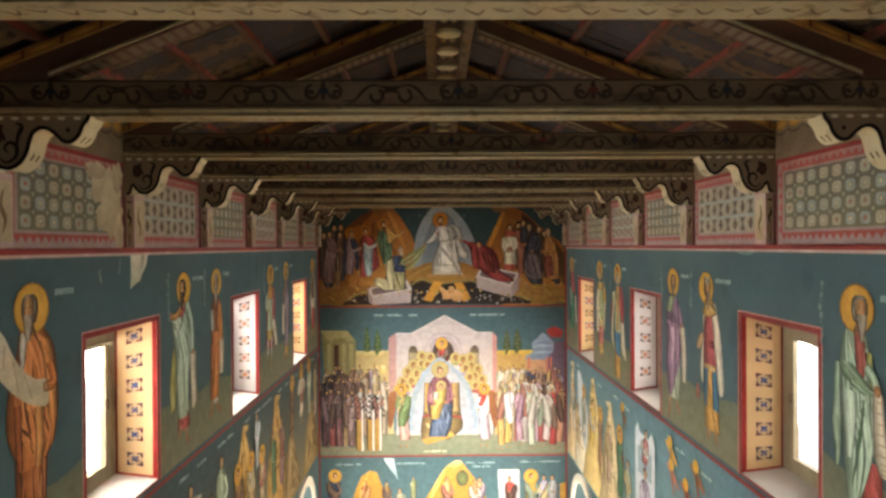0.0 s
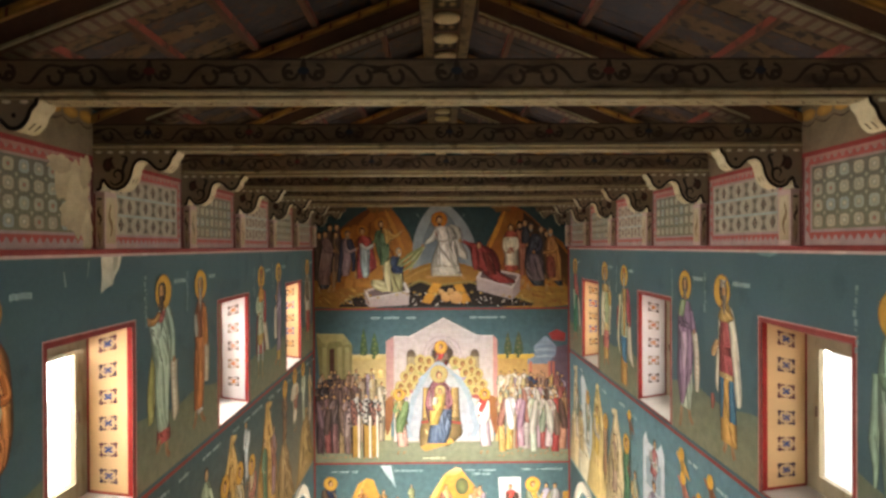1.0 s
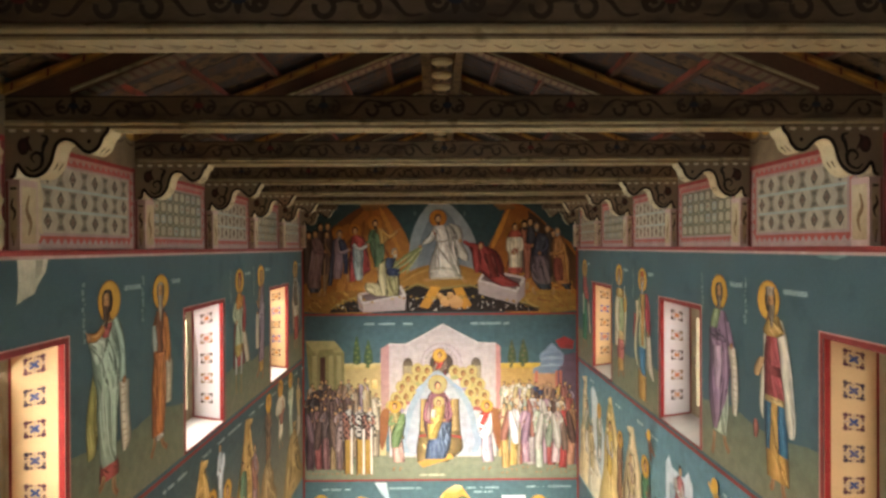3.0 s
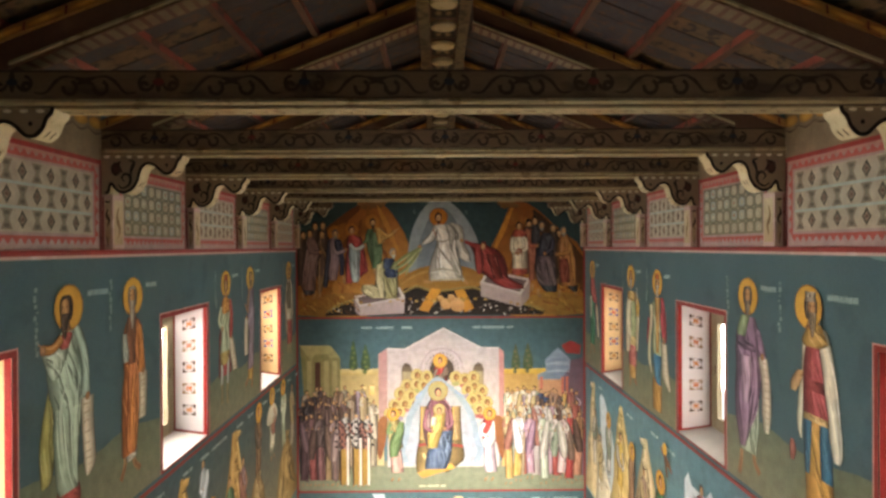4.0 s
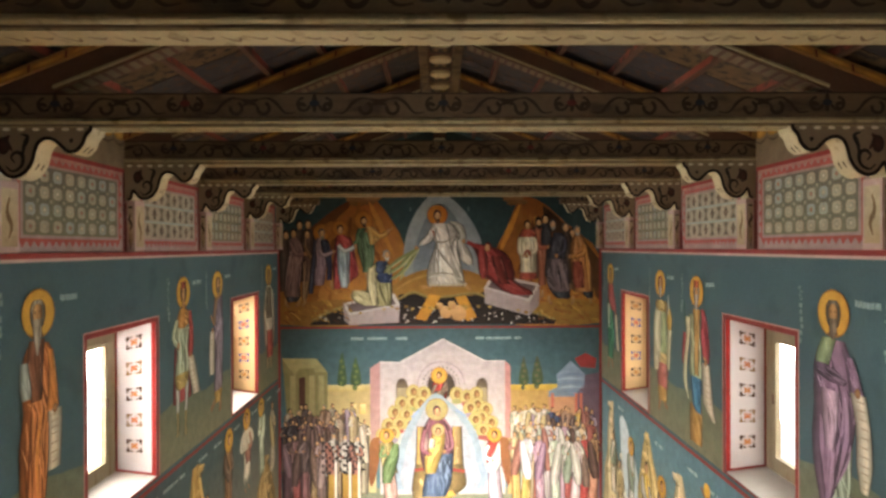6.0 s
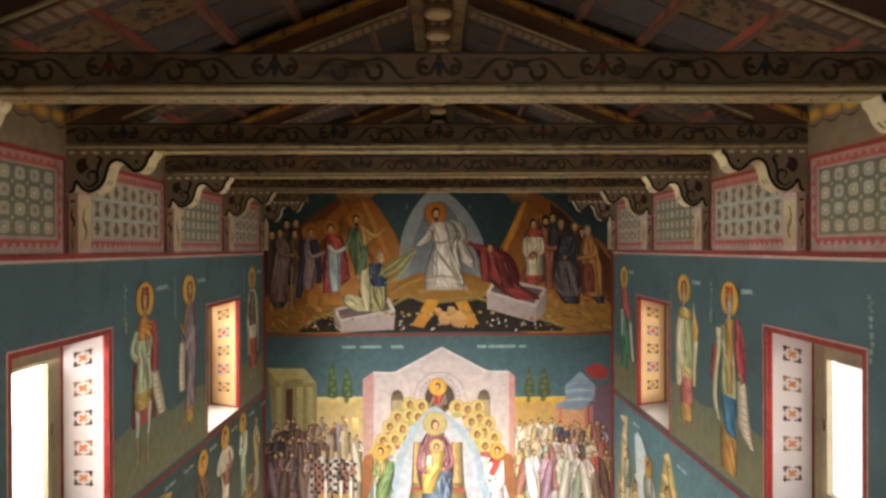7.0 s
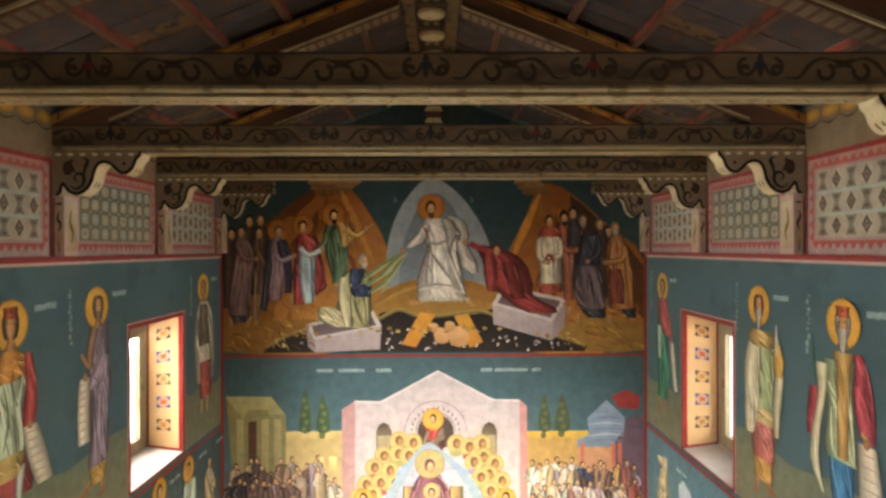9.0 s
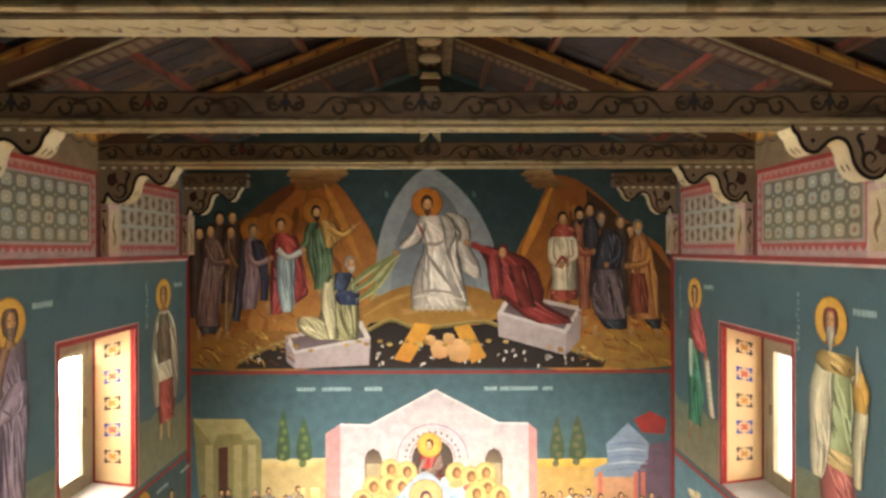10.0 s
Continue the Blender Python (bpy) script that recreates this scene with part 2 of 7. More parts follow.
# ------------------------------------------------------------------ walls, floor, roof
def side_wall(name, x_in, sgn, colour):
    """sgn: the way out of the nave. Window openings above, an arcade below."""
    s = Solid()
    xo = x_in + sgn * THICK
    x0, x1 = min(x_in, xo), max(x_in, xo)
    holes = [(-2.55, -0.95), (1.62, 3.22)] + WIN
    s.box(x0, x1, YB, YE, WIN_Z[1], EAVE + 0.1)
    s.box(x0, x1, YB, YE, -5.6, WIN_Z[0])
    xi = sorted((x_in, x_in + sgn * 0.1))
    s.box(*xi, YB, YE, EAVE + 0.1, 1.44)
    edge = [YB] + [e for h in holes for e in h] + [YE]
    for a, b in zip(edge[::2], edge[1::2]):
        s.box(x0, x1, a, b, *WIN_Z)
    centres = [15.4 - 4.2 * i for i in range(6)]
    r = 1.05
    for c in centres:
        if c - 2.1 < YB:
            continue
        arc = [(c + r * math.cos(math.pi * k / 14), -7.25 + r * math.sin(math.pi * k / 14)) for k in range(15)]
        end = min(c + 2.1, YE)
        ring = [(end, -5.6), (end, -7.25)] + arc + [(c - 2.1, -7.25), (c - 2.1, -5.6)]
        s.prism([(x_in, p, q) for p, q in ring], (sgn * THICK, 0, 0))
        s.box(x0, x1, c + r, end, FLOOR, -7.25)
        s.box(x0, x1, c - 2.1, c - r, FLOOR, -7.25)
    last = centres[-1] - 2.1
    s.box(x0, x1, YB, max(YB + 0.01, last), FLOOR, -5.6)
    return thing(name, "blue-green frescoed nave wall with deep windows", "wall", me=s.mesh(name, colour), kind="structure")


side_wall("wall_left", XL, -1, BLUE)
side_wall("wall_right", XR, 1, BLUE)
s = Solid()
s.prism([(XL - THICK, YE, FLOOR), (XR + THICK, YE, FLOOR), (XR + THICK, YE, EAVE + 0.12), (XC, YE, RIDGE + 0.4), (XL - THICK, YE, EAVE + 0.12)], (0, 0.6, 0))
thing("wall_end", "blue-green frescoed gable wall", "wall", me=s.mesh("wall_end", BLUE), kind="structure")
s = Solid()
# made-up opening through which the added rear lamp reaches the gable wall
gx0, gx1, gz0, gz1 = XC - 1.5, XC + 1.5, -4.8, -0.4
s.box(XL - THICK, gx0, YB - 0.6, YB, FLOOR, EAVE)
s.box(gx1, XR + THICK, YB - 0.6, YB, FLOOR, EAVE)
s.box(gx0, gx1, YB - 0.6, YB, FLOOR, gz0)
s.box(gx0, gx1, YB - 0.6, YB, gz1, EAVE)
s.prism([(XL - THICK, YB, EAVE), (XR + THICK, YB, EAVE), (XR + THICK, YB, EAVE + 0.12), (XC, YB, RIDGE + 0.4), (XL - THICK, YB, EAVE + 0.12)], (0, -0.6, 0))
thing("wall_rear", "unseen pale front wall with an opening for an added lamp", "wall", me=s.mesh("wall_rear", LIME), kind="structure")
for nm, x_in, sgn in (("aisle_wall_left", XL, -1), ("aisle_wall_right", XR, 1)):
    s = Solid()
    xa, xb = sorted((x_in + sgn * 4.0, x_in + sgn * 4.4))
    s.box(xa, xb, YB, YE, FLOOR, -5.2)
    thing(nm, "plain pale aisle wall", "wall", me=s.mesh(nm, LIME), kind="structure")
    xa, xb = sorted((x_in + sgn * THICK, x_in + sgn * 4.4))
    s = Solid().box(xa, xb, YB, YE, -5.2, -5.0)
    thing("aisle_ceiling", "plain pale aisle ceiling", "ceiling", me=s.mesh(nm, LIME), kind="structure")
    s = Solid().box(xa, xb, YE, YE + 0.3, FLOOR, -5.0).box(xa, xb, YB - 0.3, YB, FLOOR, -5.0)
    thing("aisle_end_wall", "plain pale wall closing the aisle", "wall", me=s.mesh(nm, LIME), kind="structure")
s = Solid().box(XL - 4.5, XR + 4.5, YB - 0.6, YE + 0.6, FLOOR - 0.3, FLOOR)
thing("floor", "unseen stone church floor, toned to bounce light upward", "floor", me=s.mesh("floor", PAVE), kind="structure")

# boarded roof, two slopes, boards running down the slope with open joints
for nm, x_wall in (("ceiling_left", XL - 0.3), ("ceiling_right", XR + 0.3)):
    s = Solid()
    rnd = random.Random(5)
    z_wall = RIDGE + 0.3 - SLOPE * abs(x_wall - XC)
    y = YB
    while y < YE:
        w = 0.24
        drop = rnd.uniform(0, 0.014)
        y1 = min(y + w - 0.008, YE)
        tone = 0 if rnd.random() < 0.55 else 1
        # each board in four fields of differing tone
        for k in range(4):
            a, b = k / 4, (k + 1) / 4
            xa, za = x_wall + (XC - x_wall) * a, z_wall + (RIDGE + 0.3 - z_wall) * a
            xb, zb = x_wall + (XC - x_wall) * b, z_wall + (RIDGE + 0.3 - z_wall) * b
            s.prism([(xa, y, za - drop), (xb, y, zb - drop), (xb, y, zb + 0.05), (xa, y, za + 0.05)], (0, y1 - y, 0), tone if k < 2 else 1)
        y += w
    s.prism([(x_wall, YB, z_wall + 0.052), (XC, YB, RIDGE + 0.352), (XC, YB, RIDGE + 0.40), (x_wall, YB, z_wall + 0.10)], (0, YE - YB, 0), 1)
    thing(nm, "dark painted roof boards between rafters", "ceiling", me=s.mesh(nm, BOARD, BOARD_DARK), kind="structure")


# ------------------------------------------------------------------ roof timbers
def scroll_row(p, u0, u1, z0, h, dark, period=1.14):
    """Running scroll-work: paired curls about a leaf, linked by waves to open rings."""
    n = max(1, round((u1 - u0) / period))
    w = (u1 - u0) / n
    lw = h * 0.13
    zc = z0 + h * 0.5
    for i in range(n):
        c = u0 + (i + 0.5) * w
        lift = p.d
        for s in (-1, 1):
            p.d = lift
            p.ring(c + s * 0.085, zc + 0.01, h * 0.27, lw, dark, math.pi * (0.5 if s > 0 else 0.5), math.pi * 0.5 + s * -4.6)
            p.ring(c + s * 0.10, zc - 0.01, h * 0.13, lw * 1.3, dark, 0, 5.0)
            p.stroke([(c + s * 0.15, z0 + h * 0.2), (c + s * 0.23, z0 + h * 0.18), (c + s * 0.30, zc + 0.02), (c + s * 0.37, z0 + h * 0.82), (c + s * 0.47, z0 + h * 0.72)], lw * 1.2, dark)
            p.ring(c + s * 0.40, zc - h * 0.12, h * 0.25, lw * 1.2, dark, math.pi * 0.9, math.pi * 2.4)
            p.stroke([(c + s * 0.43, z0 + h * 0.78), (c + s * 0.50, z0 + h * 0.66), (c + s * 0.57, z0 + h * 0.5)], lw * 1.8, dark)
        p.d = lift
        p.oval(c, zc + 0.02, 0.022, h * 0.42, dark)
        p.oval(c, zc + h * 0.1, 0.04, h * 0.14, "5b2520" if i % 3 == 1 else "22262e")
        p.d = lift


B_TOP, B_DEEP = 0.27, 0.20


def tie_beam(y, owner):
    s = Solid()
    s.box(XL, XR, y, y + B_DEEP, TIE + 0.012, TIE + B_TOP, 0)
    me = s.mesh("tie_beam", BEAM)
    beam = part("tie_beam", me, owner)
    m = Solid()
    # rounded cream moulding along the lower edge
    prof = [(0.0, 0.072), (-0.012, 0.068), (-0.020, 0.052), (-0.020, 0.040), (-0.010, 0.028), (0.0, 0.026)]
    m.prism([(XL, y + a, TIE + b) for a, b in prof], (XR - XL, 0, 0))
    part("moulding", m.mesh("moulding", CREAM), beam, "cream half-round moulding")
    m = Solid().box(XL, XR, y + 0.004, y + B_DEEP - 0.004, TIE, TIE + 0.012)
    part("soffit_board", m.mesh("soffit_board", CREAM), beam, "cream soffit board with dark dashes")
    p = Paint(lambda u, v, d: (u, y - d, v), 0.003)
    scroll_row(p, XL + 0.05, XR - 0.05, TIE + 0.08, 0.18, "35271b", 1.04)
    p.d = 0.003
    p.rect(XL, TIE + B_TOP - 0.012, XR, TIE + B_TOP, "2e2218")
    part("scroll_painting", p.mesh("scroll_painting"), beam, "dark painted scroll-work")
    q = Paint(lambda u, v, d: (u, v, TIE - d), 0.003)
    for i in range(60):
        u = XL + 0.06 + i * 0.12
        q.d = 0.003
        q.stroke([(u, y + 0.07), (u + 0.06, y + 0.10 + 0.03 * (i % 2)), (u + 0.085, y + 0.08)], 0.022, "5c4630")
    tagged(part("dash_painting", q.mesh("dash_painting"), beam), kind="stuff")
    return beam


PROFILE = [(0.845, 0.0), (0.835, -0.035), (0.80, -0.075), (0.775, -0.14), (0.72, -0.195), (0.66, -0.195), (0.61, -0.15), (0.555, -0.108), (0.49, -0.095), (0.435, -0.125),
           (0.405, -0.19), (0.385, -0.27), (0.335, -0.35), (0.26, -0.395), (0.19, -0.385), (0.145, -0.34), (0.115, -0.30), (0.095, -0.335), (0.085, -0.385), (0.05, -0.405)]


def bracket(y, x_wall, sgn, owner, deep=0.18):
    """A scroll-cut corbel under the end of a tie beam; sgn: the way into the nave."""
    low = smooth_ring(PROFILE, 3, False)
    ring = [(0.0, 0.0)] + low + [(0.0, -0.41)]
    s = Solid()
    s.prism([(x_wall + sgn * a, y, TIE + b) for a, b in ring], (0, deep, 0), 0, 1)
    br = part("bracket", s.mesh("bracket", BRACKET, SOFFIT), owner, "scroll-cut corbel with chalky cream soffit")
    p = Paint(lambda u, v, d: (x_wall + sgn * u, y - d, TIE + v), 0.003)
    inner = [(a - 0.012, b + 0.014) for a, b in PROFILE]
    p.stroke(inner, 0.028, "15100c", False)
    p.stroke([(0.17, -0.30), (0.22, -0.34), (0.29, -0.30), (0.30, -0.22), (0.25, -0.19), (0.21, -0.23), (0.24, -0.27)], 0.035, "1d1712")
    p.stroke([(0.30, -0.25), (0.31, -0.15), (0.34, -0.07), (0.29, -0.05)], 0.04, "1d1c1a")
    p.stroke([(0.22, -0.18), (0.17, -0.10), (0.20, -0.06)], 0.05, "3a1f1a")
    p.oval(0.15, -0.14, 0.05, 0.07, "4a2a22", "2a1d18")
    p.oval(0.68, -0.10, 0.016, 0.018, "1a1410")
    for k in range(7):
        p.d = 0.004
        p.oval(0.06 + k * 0.115, -0.012, 0.03, 0.012, "d8cdb4")
    part("outline_painting", p.mesh("outline_painting"), br, "dark painted outline and curls")
    # dark marks across the chalky underside, at the tip and at the inner lobe
    p = Paint(lambda u, v, d: (x_wall + sgn * (u + d), y + v, TIE + low_at(u) - d), 0.004)

    def low_at(u):
        for (a, za), (b, zb) in zip(low, low[1:]):
            if b <= u <= a and a > b:
                return za + (zb - za) * (u - a) / (b - a)
        return low[-1][1]
    for u0, u1 in ((0.735, 0.775), (0.36, 0.385)):
        for v in (0.05, 0.11):
            p.d = 0.004
            p.stroke([(u0, v), (u1, v + 0.012)], 0.016, "4a3c2c", False, 0)
    part("soffit_painting", p.mesh("soffit_painting"), br, "dark marks on the chalky soffit")
    return br


def pilaster(y, x_wall, sgn, owner):
    s = Solid()
    xa, xb = sorted((x_wall, x_wall + sgn * 0.115))
    s.box(xa, xb, y, y + 0.22, 0.0, TIE - 0.405)
    pl = part("pilaster", s.mesh("pilaster", PINK), owner, "flaking painted strip under the corbel")
    p = Paint(lambda u, v, d: (x_wall + sgn * u, y - d, v), 0.003)
    p.poly([(0.035, 0.52), (0.095, 0.52), (0.095, 0.12), (0.07, 0.04), (0.04, 0.12)], "a8977c", "957f62")
    p.stroke([(0.04, 0.5), (0.09, 0.5)], 0.02, "2a1d14", False, 0)
    p.stroke([(0.065, 0.42), (0.05, 0.36), (0.08, 0.30), (0.06, 0.24)], 0.03, "32241a")
    p.stroke([(0.055, 0.14), (0.065, 0.03)], 0.03, "32241a", True, 0)
    p.rect(0.008, 0.0, 0.024, 0.56, "6e221c")
    part("strip_painting", p.mesh("strip_painting"), pl)
    q = Paint(lambda u, v, d: (x_wall + sgn * (0.115 + d), u, v), 0.003)
    q.rect(y + 0.02, 0.05, y + 0.2, 0.52, "ad9e80", "9c8a6a")
    q.stroke([(y + 0.11, 0.45), (y + 0.08, 0.33), (y + 0.13, 0.22), (y + 0.1, 0.12)], 0.05, "6b5436")
    part("strip_painting", q.mesh("strip_painting"), pl)


def rafter(y, sgn, owner):
    """sgn -1: the slope over the left wall."""
    xw = XL if sgn < 0 else XR
    s = Solid()
    zt = lambda x: RIDGE + 0.24 - SLOPE * abs(x - XC)
    hi, lo = 0.0, 0.30
    xi = XC + sgn * 0.30                               # the rafters stop against the ridge boards
    s.prism([(xi, y + 0.005, zt(xi) - hi), (xw, y + 0.005, zt(xw) - hi), (xw, y + 0.005, zt(xw) - lo), (xi, y + 0.005, zt(xi) - lo)], (0, 0.185, 0))
    xe = XC + sgn * 3.05                               # where the rafter meets the tie beam
    rf = part("rafter", s.mesh("rafter", RAFTER), owner)
    s = Solid()
    s.prism([(xi, y, zt(xi) - 0.03), (xw, y, zt(xw) - 0.03), (xw, y, zt(xw) - 0.105), (xi, y, zt(xi) - 0.105)], (0, -0.03, 0))
    part("edge_moulding", s.mesh("edge_moulding", OCHRE), rf, "ochre painted moulding with scallops")
    s = Solid()
    s.prism([(xi, y, zt(xi) - 0.262), (xe, y, zt(xe) - 0.262), (xe, y, zt(xe) - 0.285), (xi, y, zt(xi) - 0.285)], (0, -0.02, 0))
    part("edge_moulding", s.mesh("edge_moulding", CREAM), rf, "thin cream lower moulding")
    # scallops and dentils painted along the bands
    p = Paint(lambda u, v, d: (XC + sgn * u, y - 0.03 - d, zt(XC + sgn * u) + v), 0.003)
    for k in range(11):
        p.d = 0.003
        u = 0.46 + k * 0.29
        p.oval(u, -0.072, 0.13, 0.022, "c08f42", "94652c", n=12)
        p.stroke([(u + 0.15, -0.04), (u + 0.155, -0.10)], 0.02, "5a2418", False, 0)
    part("scallop_painting", p.mesh("scallop_painting"), rf)
    p = Paint(lambda u, v, d: (XC + sgn * u, v, zt(XC + sgn * u) - lo - d), 0.003)
    for k in range(31):
        p.d = 0.003
        p.rect(0.32 + k * 0.088, y + 0.02, 0.32 + k * 0.088 + 0.055, y + 0.17, "6e5f4a")
    tagged(part("dentil_painting", p.mesh("dentil_painting"), rf, "pale painted dentils on the rafter's underside"), kind="stuff")
    return rf


for y in TRUSS:
    tr = thing("roof_truss", "dark timber roof truss with painted scroll-work and carved corbels", "roof truss", "roof trusses")
    tie_beam(y, tr)
    for sgn in (-1, 1):
        rafter(y, sgn, tr)
    for xw, sgn in ((XL, 1), (XR, -1)):
        bracket(y + 0.003, xw, sgn, tr)
        pilaster(y + 0.003, xw, sgn, tr)
tr = thing("wall_bracket_pair", "carved half corbels set against the gable wall", "corbel", "roof trusses")
for xw, sgn in ((XL, 1), (XR, -1)):
    bracket(YE - 0.14, xw, sgn, tr, 0.13)
    pilaster(YE - 0.23, xw, sgn, tr)
    s = Solid()
    xa, xb = sorted((xw, xw + sgn * 0.93))
    s.box(xa, xb, YE - 0.16, YE - 0.002, TIE, TIE + 0.2)
    part("bolster", s.mesh("bolster", BEAM), tr, "short dark bolster over the corbel")
    p = Paint(lambda u, v, d: (u, YE - 0.16 - d, v), 0.003)
    scroll_row(p, xa + 0.03, xb - 0.03, TIE + 0.02, 0.15, "3a2a1f", 0.9)
    part("scroll_painting", p.mesh("scroll_painting"), tr)

# purlins along the slopes
for sgn in (-1, 1):
    for k, u in enumerate((0.75, 1.35, 1.95, 2.55, 3.12)):
        x = XC + sgn * u
        z = RIDGE + 0.3 - SLOPE * u
        s = Solid().box(x - 0.026, x + 0.026, YB, YE, z - 0.07, z - 0.0)
        s.box(x - 0.031, x + 0.031, YB, YE, z - 0.082, z - 0.068, 1)
        thing("purlin", "worn red-painted purlin under the roof boards", "purlin", "purlins", s.mesh("purlin", PURLIN, RAFTER))

# ridge beam with round cream bosses
ridge = thing("ridge_beam", "painted ridge beam with cream oval bosses", "ridge beam")
s = Solid().box(XC - 0.17, XC + 0.17, YB, YE, RIDGE_LOW, RIDGE_LOW + 0.1)
part("beam_core", s.mesh("beam_core", RAFTER), ridge)
for sgn in (-1, 1):
    s = Solid()
    xa, xb = sorted((XC + sgn * 0.172, XC + sgn * 0.30))
    s.box(xa, xb, YB, YE, RIDGE_LOW - 0.10, RIDGE_LOW + 0.05)
    part("side_board", s.mesh("side_board", RIDGE_SIDE), ridge, "tan painted side board")


def boss_mesh():
    v, f = [], []
    n = 20
    for r, z in ((0.155, 0.0), (0.16, -0.03), (0.14, -0.055), (0.07, -0.07)):
        v += [(r * math.cos(2 * math.pi * i / n), r * 0.85 * math.sin(2 * math.pi * i / n), z) for i in range(n)]
    for k in range(3):
        f += [(k * n + i, k * n + (i + 1) % n, (k + 1) * n + (i + 1) % n, (k + 1) * n + i) for i in range(n)]
    f.append(tuple(range(3 * n, 4 * n)))
    return mesh_of("boss", v, f, [SOFFIT])


BOSS = boss_mesh()
for i in range(34):
    y = YE - 0.55 - i * 0.70
    b = part("boss", BOSS, ridge, "cream oval boss")
    b.location = (XC, y, RIDGE_LOW)
    p = Paint(lambda u, v, d: (u, v, RIDGE_LOW - d), 0.003)
    p.rect(XC - 0.15, y + 0.22, XC + 0.15, y + 0.48, "2a2019")
    for k in (-1, 1):
        p.oval(XC + k * 0.06, y + 0.35, 0.05, 0.09, "8b7650", "3a2c1e", 10)
    part("panel_painting", p.mesh("panel_painting"), ridge)

# stub of a post hanging on the gable wall, with a forked cream foot
post = thing("wall_post", "painted hanging post on the gable wall with forked cream foot", "post")
part("shaft", Solid().box(XC - 0.13, XC + 0.13, YE - 0.16, YE - 0.002, 1.86, RIDGE_LOW - 0.1).mesh("shaft", RAFTER), post)
for k in range(4):
    s = Solid().prism([(XC - 0.15, YE - 0.20, 1.95 + k * 0.2), (XC + 0.15, YE - 0.20, 1.95 + k * 0.2), (XC + 0.10, YE - 0.20, 2.03 + k * 0.2), (XC - 0.10, YE - 0.20, 2.03 + k * 0.2)], (0, 0.04, 0))
    part("boss", s.mesh("boss", SOFFIT), post, "cream block")
for sgn in (-1, 1):
    s = Solid().prism([(XC, YE - 0.16, 1.86), (XC + sgn * 0.14, YE - 0.16, 1.86), (XC + sgn * 0.15, YE - 0.16, 1.62), (XC + sgn * 0.03, YE - 0.16, 1.76)], (0, 0.15, 0))
    part("fork", s.mesh("fork", SOFFIT), post, "cream forked foot")

# ------------------------------------------------------------------ cornice line and painted frieze
for nm, x_in, sgn in (("trim_left", XL, 1), ("trim_right", XR, -1)):
    s = Solid()
    xa, xb = sorted((x_in, x_in + sgn * 0.035))
    s.prism([(x_in, YB, -0.055), (x_in + sgn * 0.02, YB, -0.055), (x_in + sgn * 0.035, YB, -0.03), (x_in + sgn * 0.035, YB, -0.005), (x_in, YB, -0.002)], (0, YE - YB, 0), 0)
    thing(nm, "dark red cornice line along the wall", "trim", me=s.mesh(nm, RED), kind="structure")
    s = Solid()
    xa, xb = sorted((x_in, x_in + sgn * 0.012))
    s.box(xa, xb, YB, YE, -0.085, -0.0555)
    thing("trim", "pale pink line under the cornice", "trim", me=s.mesh(nm, PINK), kind="structure")


